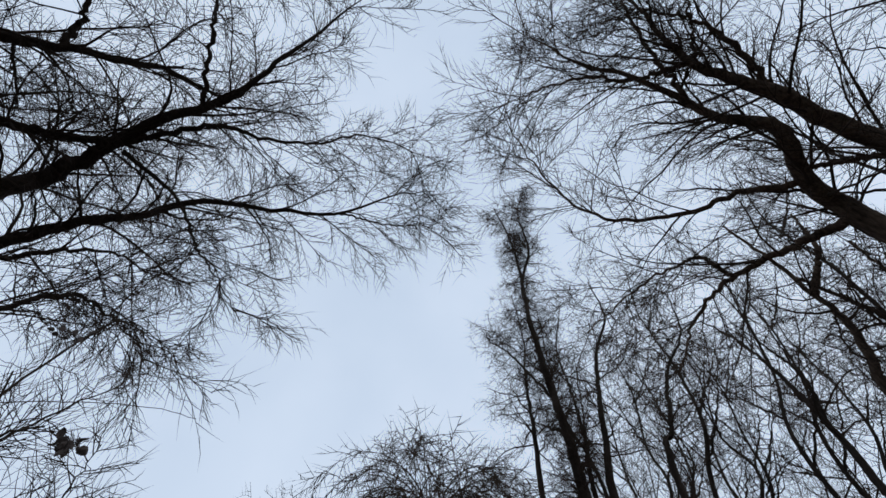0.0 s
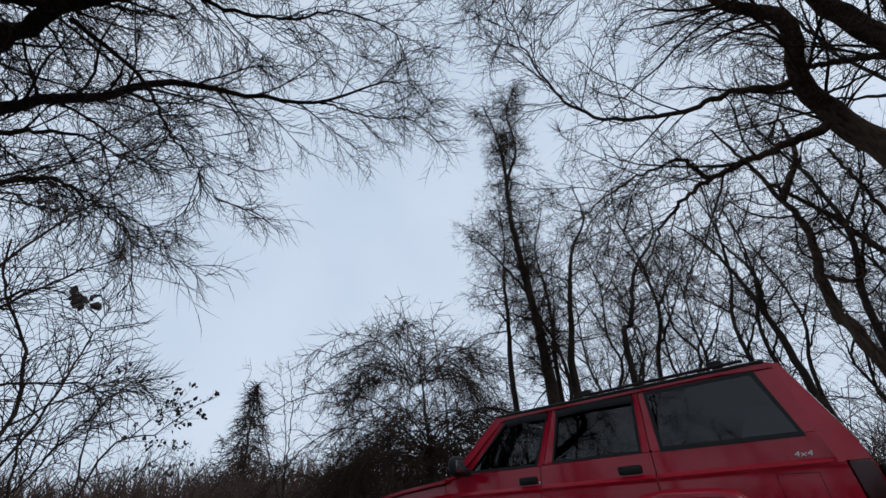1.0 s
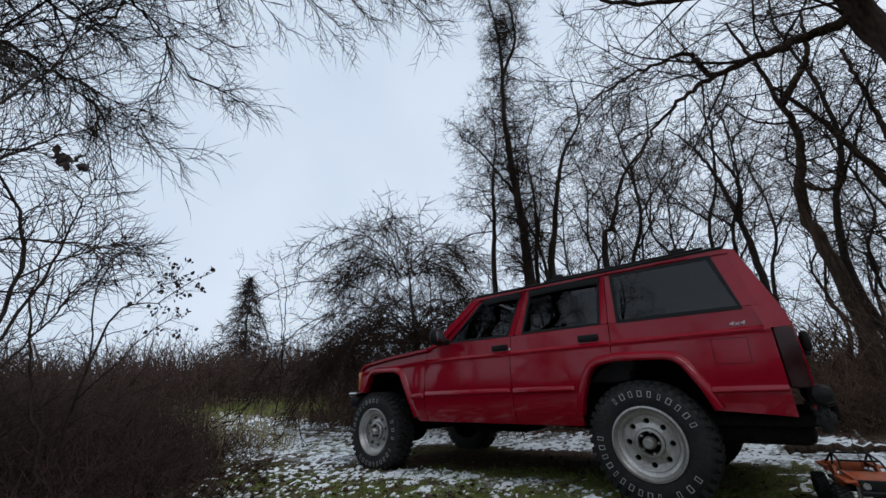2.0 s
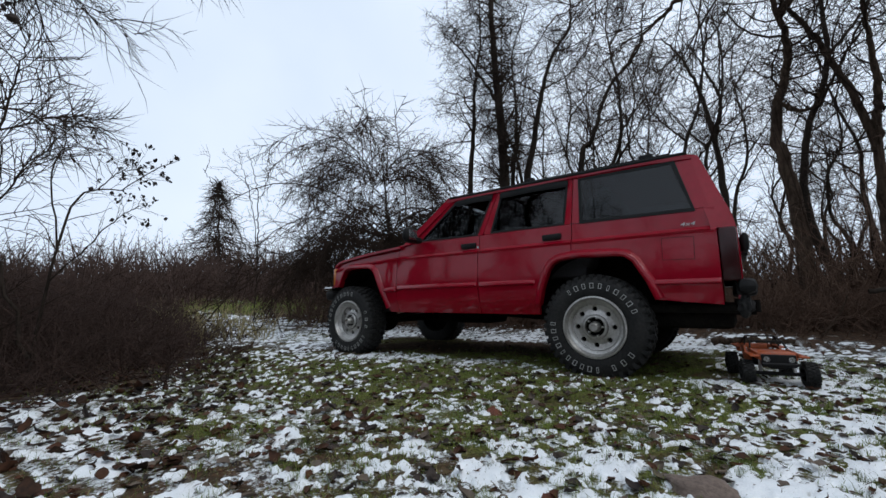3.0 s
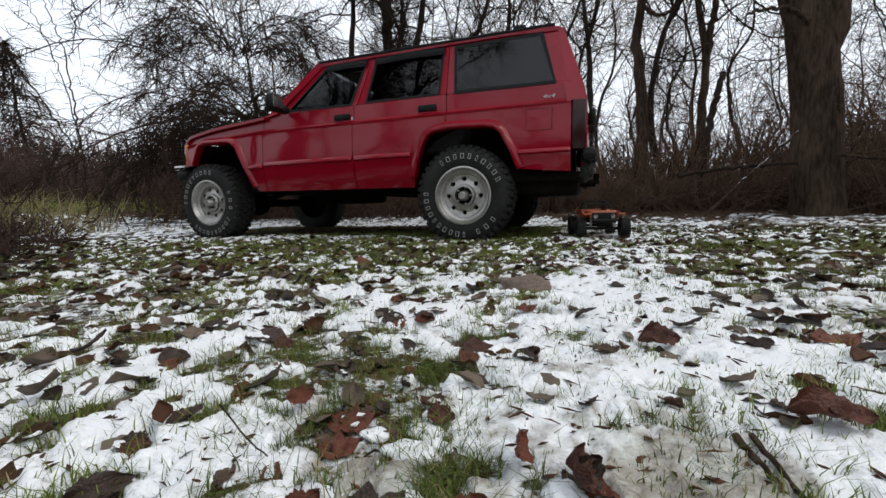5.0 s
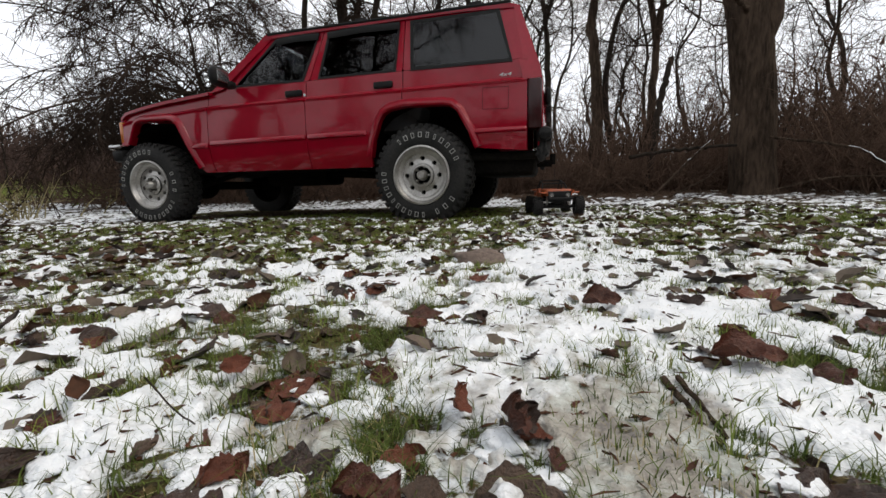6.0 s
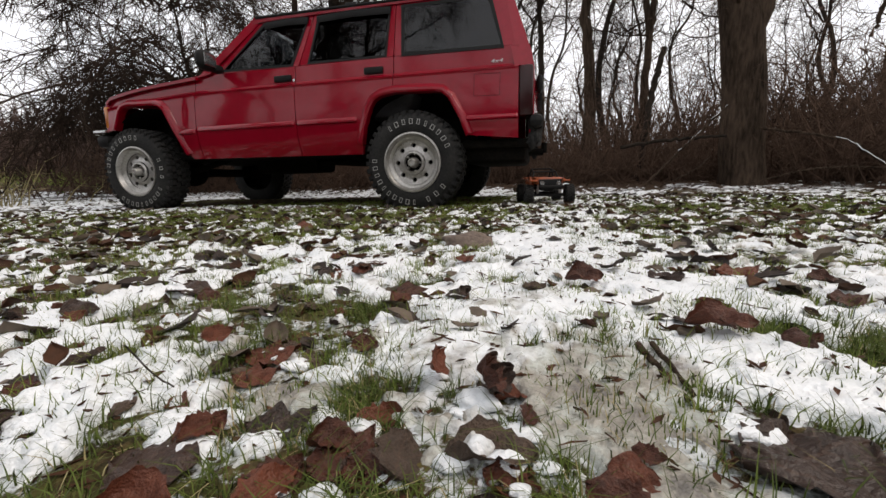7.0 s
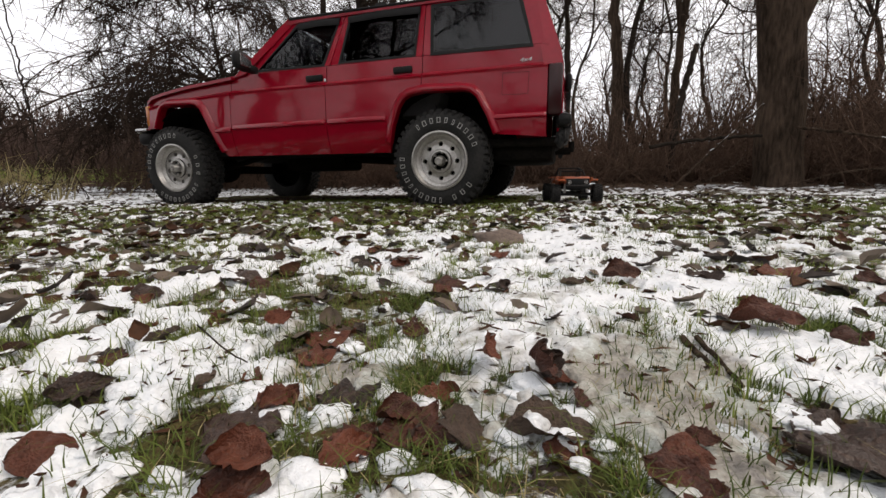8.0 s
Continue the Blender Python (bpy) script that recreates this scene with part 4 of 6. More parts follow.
def tubes(P, R, sides):
    """Vertices and faces of N tapered tubes, each along K points."""
    N, K, _ = P.shape
    T = np.empty_like(P)
    T[:, 1:-1] = P[:, 2:] - P[:, :-2]
    T[:, 0], T[:, -1] = P[:, 1] - P[:, 0], P[:, -1] - P[:, -2]
    T = unit(T)
    mean = unit(P[:, -1] - P[:, 0])
    ref = np.where(np.abs(mean[:, 2:3]) < 0.8, np.array([[0.0, 0.0, 1.0]]), np.array([[1.0, 0.0, 0.0]]))[:, None, :]
    U = unit(np.cross(T, ref))
    W = np.cross(T, U)
    a = np.arange(sides) * 2 * np.pi / sides
    V = P[:, :, None, :] + R[:, :, None, None] * (U[:, :, None, :] * np.cos(a)[:, None] + W[:, :, None, :] * np.sin(a)[:, None])
    i = np.arange(N * K * sides).reshape(N, K, sides)
    j = np.roll(i, -1, axis=2)
    q = np.stack([i[:, :-1], j[:, :-1], j[:, 1:], i[:, 1:]], -1).reshape(-1, 4)
    if sides > 3:
        return V.reshape(-1, 3), np.concatenate([q[:, :3], q[:, [0, 2, 3]]])
    # the finest ones end in a point
    V = V[:, :-1].reshape(N, -1, 3)
    n = (K - 1) * sides
    V = np.concatenate([V, P[:, -1:]], 1)
    i = (np.arange(N) * (n + 1))[:, None, None] + np.arange(n).reshape(1, K - 1, sides)
    j = np.roll(i, -1, axis=2)
    tip = np.broadcast_to((np.arange(N) * (n + 1) + n)[:, None], (N, sides))
    F = [np.stack([i[:, -1], j[:, -1], tip], -1).reshape(-1, 3)]
    if K > 2:
        q = np.stack([i[:, :-1], j[:, :-1], j[:, 1:], i[:, 1:]], -1).reshape(-1, 4)
        F += [q[:, :3], q[:, [0, 2, 3]]]
    return V.reshape(-1, 3), np.concatenate(F)


def merge(groups):
    """One pair of arrays from several of (P, R, sides)."""
    V, F, n = [], [], 0
    for P, R, s in groups:
        v, f = tubes(P, R, s)
        V.append(v)
        F.append(f + n)
        n += len(v)
    return np.concatenate(V), np.concatenate(F)


def limb(points, r0, r1, n=24, wander=0.03):
    """A limb through a few points, smoothed, with a slight crook."""
    p = np.array(points, float)
    p = np.concatenate([[2 * p[0] - p[1]], p, [2 * p[-1] - p[-2]]])
    m = len(p) - 3
    u = np.linspace(0, m - 1e-6, n)
    i = u.astype(int)
    t = (u - i)[:, None]
    a, b, c, d = p[i], p[i + 1], p[i + 2], p[i + 3]
    q = 0.5 * (2 * b + (c - a) * t + (2 * a - 5 * b + 4 * c - d) * t ** 2 + (3 * b - a - 3 * c + d) * t ** 3)
    q[1:-1] += rng.normal(0, wander, (n - 2, 3))
    s = np.linspace(0, 1, n)
    return q[None], (r0 + (r1 - r0) * s ** 0.8)[None]


def sprout(P, R, per, lo, hi, length, K=6, angle=(35, 70), lift=0.0, jitter=0.16, thick=0.55, floor=0.003, flat=0.0, tip=0.35, short=0.5, cap=0.024):
    """Children along parents. length: of a child near the foot; lift: how much it bends up (or hangs, below nought)."""
    N, KP, _ = P.shape
    n = N * per
    who = np.repeat(np.arange(N), per)
    s = lo + (hi - lo) * (np.tile(np.arange(per), N) + rng.random(n)) / per
    x = s * (KP - 1)
    i = np.minimum(x.astype(int), KP - 2)
    f = (x - i)[:, None]
    start = P[who, i] * (1 - f) + P[who, i + 1] * f
    rad = R[who, i] * (1 - f[:, 0]) + R[who, i + 1] * f[:, 0]
    T = unit(P[who, i + 1] - P[who, i])
    side = rng.normal(0, 1, (n, 3))
    side[:, 2] *= 1 - flat
    side = unit(side - T * (side * T).sum(1, keepdims=True))
    ang = np.radians(rng.uniform(*angle, n))[:, None]
    D = unit(T * np.cos(ang) + side * np.sin(ang))
    L = length * (1 - short * s) * rng.uniform(0.55, 1.25, n)
    Q = np.empty((n, K, 3))
    Q[:, 0] = start
    for k in range(1, K):
        D = unit(D + rng.normal(0, jitter, (n, 3)) + np.array([0, 0, lift]))
        Q[:, k] = Q[:, k - 1] + D * (L / (K - 1))[:, None]
    r = np.clip(rad * thick * rng.uniform(0.6, 1.0, n), floor, max(cap, floor)) * rng.uniform(0.75, 1.0, n)
    return Q, r[:, None] * np.linspace(1, tip, K)[None]


def stack(limbs):
    return np.concatenate([p for p, _ in limbs]), np.concatenate([r for _, r in limbs])


def tree(name, label, trunk, limbs, crown, bark=BARK_DARK, twig=TWIG, sides=9, group=""):
    """trunk: one limb; limbs: more of them; crown: groups of tubes for everything finer."""
    base = trunk[0][0, 0]
    ob = thing(name, (float(base[0]), float(base[1]), float(base[2])), label, "tree", group)
    V, F = tubes(*trunk, sides + 3)
    part("trunk", quads("trunk", V, F, bark), None, ob)
    for P, R in limbs:
        V, F = tubes(P, R, sides)
        part("limb", quads("limb", V, F, bark), None, ob)
    V, F = merge(crown)
    part("crown", quads("crown", V, F, twig, False), None, ob, "bare branches and fine twigs")
    return ob


def twiggery(limbs, n1, n2, n3, l1, l2, l3, floor, lift=(0.02, 0.0, -0.02), lo=0.15, K=(7, 5, 3), angle=(30, 65), jitter=0.16, n4=0, l4=0.2):
    """Three or four orders of branches on a set of limbs."""
    a = []
    for P, R in limbs:
        size = np.linalg.norm(np.diff(P[0], axis=0), axis=1).sum()
        a.append(sprout(P, R, max(3, round(n1 * size * (1.0 if size > 3 else 0.6))), lo if size > 3 else 0.15, 1.0, l1 * min(1.0, 0.45 + size / 5), K[0], angle, lift[0], jitter, 0.5, floor * 2.2, short=0.35))
    a = stack(a)
    b = sprout(*a, n2, 0.15, 1.0, l2, K[1], angle, lift[1], jitter, 0.6, floor * 1.4)
    c = sprout(*b, n3, 0.1, 1.0, l3, K[2], angle, lift[2], jitter, 0.7, floor)
    out = [(*a, 5), (*b, 3), (*c, 3)]
    if n4:
        out.append((*sprout(*c, n4, 0.2, 1.0, l4, 2, angle, lift[2], jitter, 0.8, floor * 0.8), 3))
    return out


# the large two-stemmed tree behind the car; its limbs reach over the clearing
def big_tree():
    fork = (3.40, 3.40, 2.35)
    trunk = limb([(3.64, 3.42, -0.1), (3.60, 3.42, 0.4), (3.53, 3.43, 1.45), fork, (3.38, 3.38, 2.75)], 0.28, 0.225, 20, 0.006)
    trunk[1][0, :5] *= (1.3, 1.14, 1.06, 1.02, 1.0)
    trunk[1][0, -4:] *= (0.96, 0.85, 0.6, 0.1)
    A = limb([(3.50, 3.43, 1.35), (3.30, 3.38, 2.5), (2.78, 3.22, 4.0), (2.60, 3.18, 5.1), (2.44, 2.73, 5.45), (2.48, 2.0, 5.96), (2.17, 1.77, 6.27), (1.92, 1.39, 6.78), (1.61, 0.9, 7.4), (1.13, 0.3, 8.0), (0.77, -0.46, 8.6)], 0.225, 0.012, 40, 0.02)
    B = limb([(3.55, 3.42, 1.35), (3.58, 3.36, 2.5), (3.62, 3.1, 3.9), (3.26, 2.74, 5.38), (2.84, 1.97, 6.14), (2.55, 1.5, 6.65), (2.3, 1.11, 7.13), (2.25, 0.6, 7.7), (2.27, 0.11, 8.25)], 0.22, 0.015, 40, 0.02)
    A[1][0, 8:] *= np.linspace(1.0, 0.74, 32)
    for s in (A, B):
        s[1][0, :7] *= (0.5, 0.6, 0.72, 0.84, 0.92, 0.97, 1.0)
    more = [
        limb([(2.44, 2.73, 5.45), (1.69, 2.55, 5.73), (0.93, 2.5, 5.88), (-0.04, 2.07, 6.41), (-0.34, 1.53, 6.95), (-0.41, 0.79, 7.54), (-0.32, -0.02, 8.07)], 0.055, 0.006, 40, 0.025),
        limb([(2.55, 3.2, 4.95), (1.81, 3.31, 5.02), (1.03, 3.21, 4.94), (0.31, 3.26, 4.65), (-0.35, 3.39, 4.04)], 0.075, 0.012, 40, 0.02),
        limb([(1.03, 3.21, 4.94), (0.82, 2.96, 5.32), (0.51, 2.92, 5.37), (-0.26, 2.79, 5.26), (-1.22, 2.78, 4.93)], 0.04, 0.01, 40, 0.02),
        limb([(1.95, 1.4, 6.76), (2.0, 0.71, 7.45), (2.13, 0.05, 8.09), (2.29, -0.64, 8.52)], 0.045, 0.01, 40, 0.02),
        limb([(2.77, 1.86, 6.27), (2.81, 1.38, 6.78), (2.74, 0.93, 7.36), (2.5, 0.62, 7.85), (2.07, 0.14, 8.28)], 0.06, 0.01, 40, 0.02),
        limb([(2.33, 1.18, 7.08), (2.62, 0.79, 7.48), (2.94, 0.22, 8.03)], 0.04, 0.01, 40, 0.02),
        limb([(2.29, 1.13, 7.13), (1.61, 0.96, 7.48), (1.13, 0.64, 7.94), (0.36, 0.35, 8.3), (-0.39, 0.12, 8.32)], 0.05, 0.008, 40, 0.02),
        limb([(3.3, 2.95, 5.0), (3.26, 2.99, 5.41), (2.77, 2.79, 5.57), (2.5, 2.7, 5.64)], 0.05, 0.03, 40, 0.01),
        limb([(3.5, 3.2, 3.4), (4.3, 2.6, 4.6), (4.7, 1.6, 5.8), (4.5, 0.4, 7.0)], 0.12, 0.015, 40, 0.03),
        limb([(3.45, 3.38, 2.25), (3.1, 3.0, 2.42), (2.75, 2.75, 2.4), (2.5, 2.6, 2.32)], 0.035, 0.012, 40, 0.008),
        limb([(3.7, 3.2, 2.9), (4.35, 2.9, 2.75), (4.5, 2.75, 2.2), (4.42, 2.7, 1.75)], 0.05, 0.02, 40, 0.012),
    ]
    fine = twiggery([A, B] + more[:9], 4.4, 8, 7, 2.0, 1.0, 0.55, 0.0048, (0.0, -0.01, -0.02), 0.25, (8, 5, 3), (22, 56), 0.13)
    tree("bare_tree", "large bare two-stemmed tree with grey-brown bark at the wood's edge", trunk, [A, B] + more, fine, BARK)


def overhang_tree():
    trunk = limb([(-6.9, -6.2, -0.1), (-6.8, -6.0, 1.5), (-6.6, -5.8, 3.0), (-6.4, -5.7, 4.0)], 0.42, 0.3, 14, 0.02)
    top = (-6.4, -5.7, 4.0)
    L = [
        limb([top, (-5.74, -5.29, 5.11), (-5.12, -4.79, 5.51), (-4.7, -4.46, 5.82), (-4.11, -4.17, 6.2), (-3.51, -3.87, 6.64), (-2.95, -3.43, 6.96), (-2.29, -3.23, 7.44), (-1.58, -3.01, 7.95), (-0.82, -2.79, 8.46)], 0.17, 0.008, 40, 0.015),
        limb([(-4.1, -4.15, 6.2), (-3.74, -3.76, 6.61), (-3.37, -3.3, 6.93), (-3.13, -2.64, 7.09), (-2.71, -1.99, 7.27), (-2.22, -1.46, 7.64), (-1.71, -0.26, 7.59)], 0.055, 0.006, 40, 0.015),
        limb([(-6.45, -5.7, 3.7), (-6.08, -4.98, 4.7), (-5.52, -4.45, 5.08), (-5.03, -3.91, 5.57), (-4.65, -3.42, 5.78), (-4.13, -2.95, 6.06), (-3.73, -2.06, 6.34), (-3.19, -1.16, 6.54), (-2.56, -0.59, 6.98), (-2.03, 0.04, 7.21)], 0.11, 0.006, 40, 0.015),
        limb([(-3.19, -1.16, 6.54), (-2.76, -0.26, 6.59), (-2.22, 0.43, 6.79)], 0.02, 0.005, 40, 0.01),
        limb([top, (-5.2, -6.3, 5.6), (-4.11, -6.35, 6.4), (-3.84, -5.69, 6.57), (-3.67, -5.39, 6.58), (-3.34, -4.73, 6.81), (-3.12, -4.17, 6.98), (-2.94, -3.43, 6.96)], 0.13, 0.02, 40, 0.015),
        limb([(-3.54, -5.16, 6.64), (-3.09, -5.26, 7.05), (-2.5, -5.45, 7.55), (-1.6, -5.5, 8.2)], 0.05, 0.008, 40, 0.02),
        limb([top, (-4.73, -5.85, 5.77), (-4.48, -5.17, 5.93), (-4.38, -4.7, 6.08), (-4.16, -4.24, 6.29)], 0.09, 0.05, 40, 0.01),
        limb([(-4.14, -4.03, 6.2), (-4.13, -3.2, 5.92), (-4.28, -2.67, 5.46), (-4.34, -2.29, 5.2), (-4.54, -1.6, 4.76)], 0.035, 0.006, 40, 0.015),
        limb([(-6.5, -5.75, 3.3), (-5.67, -4.48, 3.95), (-4.89, -3.84, 3.96), (-4.58, -3.48, 4.18), (-4.44, -2.95, 4.07), (-4.49, -2.4, 3.73)], 0.06, 0.006, 40, 0.02),
        limb([(-6.5, -5.7, 3.5), (-5.6, -4.7, 4.4), (-4.9, -4.0, 4.7), (-4.5, -3.4, 4.9), (-4.3, -2.9, 4.7)], 0.06, 0.006, 40, 0.02),
        limb([(-3.2, -3.6, 6.8), (-2.4, -4.1, 7.5), (-1.7, -4.4, 8.1), (-0.9, -4.4, 8.5)], 0.04, 0.006, 40, 0.02),
    ]
    fine = twiggery(L, 4.0, 9, 7, 1.8, 0.95, 0.55, 0.0046, (-0.02, -0.05, -0.07), 0.2, (8, 5, 3), (22, 58), 0.14)
    tree("bare_tree", "bare overhanging tree with long drooping twiggy limbs", trunk, L, fine, BARK_DARK)


big_tree()
overhang_tree()


# the group behind the car
def slim(points, r0, r1, branches, label, n1=2.2, n2=7, n3=6, l1=1.7, l2=0.9, l3=0.5, floor=0.0056, lift=(0.03, 0.0, -0.02), lo=0.3, bark=BARK_DARK, angle=(45, 95), jitter=0.27):
    z0 = float(ground_z(points[0][0], points[0][1]))
    foot = (points[0][0], points[0][1], z0 - 0.1)
    trunk = limb([foot] + points[1:], r0 * 0.82, r1, 40, 0.012)
    L = [limb(p, a, b, 40, 0.012) for p, a, b in branches]
    fine = twiggery([trunk] + L, n1, n2, n3, l1, l2, l3, floor, lift, lo, (6, 4, 2), angle, jitter)
    return tree("bare_tree", label, trunk, L, fine, bark, sides=7)


slim([(-3.85, 6.5, 0), (-3.87, 6.5, 3.06), (-3.87, 6.5, 4.13), (-3.86, 6.39, 5.25), (-3.92, 6.25, 7.15), (-3.93, 6.13, 8.73), (-3.84, 6.18, 10.7), (-3.82, 6.08, 12.1), (-4.06, 5.84, 14.3)], 0.23, 0.02,
     [([(-3.89, 6.15, 10.18), (-3.38, 6.4, 11.7), (-3.41, 6.38, 13.8), (-2.97, 6.57, 15.0)], 0.06, 0.015), ([(-3.9, 6.3, 6.0), (-4.7, 5.9, 7.6), (-5.2, 5.6, 8.2)], 0.05, 0.01)],
     "tall bare tree trunk wrapped in vines and dense twigs", 10, 7, 7, 1.1, 0.65, 0.42, lift=(-0.02, -0.05, -0.06), lo=0.15)
slim([(-3.6, 7.2, 0), (-3.52, 7.21, 3.79), (-3.35, 7.28, 4.78), (-3.11, 7.37, 6.19), (-2.76, 7.49, 7.51), (-2.19, 7.67, 8.53), (-2.24, 7.65, 10.0)], 0.16, 0.015, [], "tall slender bare tree beside a vine-wrapped one", 3.0)
slim([(-5.0, 6.45, 0), (-4.93, 6.48, 4.01), (-4.83, 6.55, 5.63), (-4.78, 6.59, 6.94), (-4.61, 6.68, 8.5), (-4.64, 6.66, 10.4)], 0.12, 0.012, [], "slender bare tree with drooping side twigs", 5.0, lift=(0, -0.04, -0.05))
slim([(-4.15, 7.5, 0), (-4.09, 7.5, 4.13), (-3.97, 7.56, 5.32), (-3.93, 7.57, 6.77), (-3.99, 7.55, 8.15), (-3.49, 7.76, 9.8)], 0.1, 0.012, [], "slender bare tree in a close group", 3.0)
slim([(-2.6, 8.6, 0), (-2.41, 8.66, 4.6), (-2.06, 8.73, 5.31), (-1.55, 8.84, 6.77), (-0.71, 8.97, 7.74), (-0.46, 9.0, 9.15)], 0.13, 0.015, [], "crooked bare tree behind the car", 3.0)
slim([(1.0, 8.1, 0), (0.93, 8.08, 3.16), (0.86, 8.08, 4.28), (0.69, 8.08, 5.48), (0.41, 8.08, 6.5), (-0.03, 8.03, 7.3)], 0.12, 0.015,
     [([(0.86, 8.08, 4.28), (1.06, 8.08, 5.21), (0.85, 8.08, 6.0), (0.55, 8.06, 6.9)], 0.06, 0.012)], "forked bare tree leaning over a thicket", 3.0)
slim([(1.9, 6.03, 0), (1.91, 6.08, 1.62), (1.83, 6.04, 2.79), (1.76, 6.05, 3.6), (1.97, 6.02, 4.53), (2.05, 5.96, 5.1), (1.98, 5.87, 5.62), (1.82, 5.79, 6.77), (1.64, 5.71, 7.82)], 0.17, 0.02,
     [([(1.98, 5.87, 5.6), (2.51, 5.68, 6.29), (2.64, 5.55, 7.13)], 0.08, 0.02), ([(1.79, 6.04, 4.11), (2.05, 5.91, 3.78), (2.31, 5.87, 3.82), (2.3, 5.87, 4.12)], 0.045, 0.02)],
     "crooked bare tree with a hooked side branch", 2.4, lo=0.45, bark=BARK)
slim([(2.95, 6.15, 0), (2.95, 6.14, 1.2), (2.95, 6.14, 2.04), (2.96, 6.14, 2.95), (2.75, 6.19, 4.16), (2.44, 6.15, 5.16), (1.99, 6.09, 6.16)], 0.13, 0.03,
     [([(2.96, 6.14, 2.95), (3.07, 6.12, 3.93), (3.07, 6.12, 4.9), (3.05, 6.1, 6.4)], 0.075, 0.025)], "bare tree forked into a narrow V", 2.4, lo=0.45, bark=BARK)


# ---- the domed thicket of arching stems ahead of the car ----
def arching(base, n, spread, length, droop, r0, K=10, tilt=(5, 50), jitter=0.06):
    """n stems that rise from about base and bow outwards."""
    az = rng.uniform(0, 2 * np.pi, n)
    t = np.radians(rng.uniform(*tilt, n))
    D = np.stack([np.cos(az) * np.sin(t), np.sin(az) * np.sin(t), np.cos(t)], -1)
    P = np.empty((n, K, 3))
    P[:, 0] = np.array(base) + np.stack([rng.normal(0, spread, n), rng.normal(0, spread, n), np.zeros(n)], -1)
    L = length * rng.uniform(0.6, 1.1, n)
    for k in range(1, K):
        D = unit(D + rng.normal(0, jitter, (n, 3)) + np.array([0, 0, -droop * k / K]) + np.stack([np.cos(az), np.sin(az), 0 * az], -1) * droop * 0.35)
        P[:, k] = P[:, k - 1] + D * (L / (K - 1))[:, None]
    R = r0 * rng.uniform(0.5, 1.0, n)[:, None] * np.linspace(1, 0.25, K)[None]
    return P, R


def bush(base, n, length, label, trunk_r=0.1):
    z0 = float(ground_z(base[0], base[1]))
    ob = thing("thicket_tree", (base[0], base[1], z0), label, "tree")
    tr = limb([(base[0], base[1], z0 - 0.1), (base[0] - 0.05, base[1], 1.4), (base[0] - 0.12, base[1] - 0.05, 2.6), (base[0] - 0.3, base[1] - 0.1, 4.2)], trunk_r * 0.85, 0.008, 14, 0.02)
    V, F = tubes(*tr, 9)
    part("trunk", quads("trunk", V, F, BARK_DARK), None, ob)
    a = arching((base[0], base[1], z0), n // 4, 0.5, length * 0.8, 0.16, 0.02, 12, (8, 36), 0.06)
    a2 = arching((base[0] - 0.1, base[1], 1.8), n, 0.25, length * 0.75, 0.6, 0.022, 12, (5, 80), 0.07)
    a3 = arching((base[0] - 0.25, base[1] - 0.1, 3.4), n // 2, 0.25, length * 0.5, 0.55, 0.018, 12, (0, 75), 0.07)
    st = stack([a, a2, a3])
    b = sprout(*st, 18, 0.25, 1, 1.0, 6, (25, 65), -0.12, 0.16, 0.6, 0.009)
    c = sprout(*b, 7, 0.1, 1, 0.5, 2, (25, 75), -0.12, 0.25, 0.7, 0.007)
    V, F = merge([(*st, 5), (*b, 3), (*c, 3)])
    part("crown", quads("crown", V, F, TWIG_BROWN, False), None, ob, "tangle of arching drooping stems")


bush((-5.4, 3.7), 72, 5.6, "domed tangle of arching bare stems beside the track")
slim([(-7.2, 1.5, 0), (-7.2, 1.5, 1.2), (-7.25, 1.4, 2.4), (-7.3, 1.2, 3.2), (-7.35, 1.05, 3.7)], 0.016, 0.004, [([(-7.2, 1.5, 1.2), (-7.6, 1.0, 2.6), (-7.9, 0.6, 3.4)], 0.014, 0.005), ([(-7.2, 1.5, 1.4), (-6.8, 1.2, 2.8), (-6.9, 1.0, 3.7)], 0.014, 0.005)],
     "thin young bare tree beside a thicket", 2, 3, 3, 0.8, 0.45, 0.3, 0.0032, (0.1, 0.05, 0.03))


# ---- undergrowth ----
def brush(name, label, where, n, height, material, lean=0.5, twigs=4, floor=0.0032, seed=1, fine=3, box_=(-14, 14, -8, 14)):
    """Tangled dry stems at random places; where(x, y): the share of them that grow there."""
    g = np.random.default_rng(seed)
    x, y = g.uniform(box_[0], box_[1], n * 6), g.uniform(box_[2], box_[3], n * 6)
    ok = g.random(n * 6) < where(x, y)
    x, y = x[ok][:n], y[ok][:n]
    m = len(x)
    K = 4
    P = np.empty((m, K, 3))
    P[:, 0] = np.stack([x, y, ground_z(x, y) - 0.02], -1)
    D = unit(np.stack([g.normal(0, lean, m), g.normal(0, lean, m), np.ones(m)], -1))
    L = height(x, y) * g.uniform(0.45, 1.2, m)
    for k in range(1, K):
        D = unit(D + g.normal(0, 0.22, (m, 3)) + np.array([0, 0, -0.14]))
        P[:, k] = P[:, k - 1] + D * (L / (K - 1))[:, None]
    dist = np.hypot(x - 0.85, y + 2.9)
    R = (np.maximum(0.004, 0.0012 * dist) * g.uniform(0.6, 1.3, m))[:, None] * np.linspace(1, 0.4, K)[None]
    b = sprout(P, R, twigs, 0.15, 1, 0.5, 3 if fine else 2, (25, 75), 0.0, 0.25, 0.65, floor)
    groups = [(P, R, 3), (*b, 3)]
    if fine:
        groups.append((*sprout(*b, fine, 0.1, 1, 0.26, 2, (25, 75), 0.0, 0.2, 0.75, floor * 0.8), 3))
    V, F = merge(groups)
    return tagged(new(name, quads(name, V, F, material, False)), label, "undergrowth", kind="stuff")


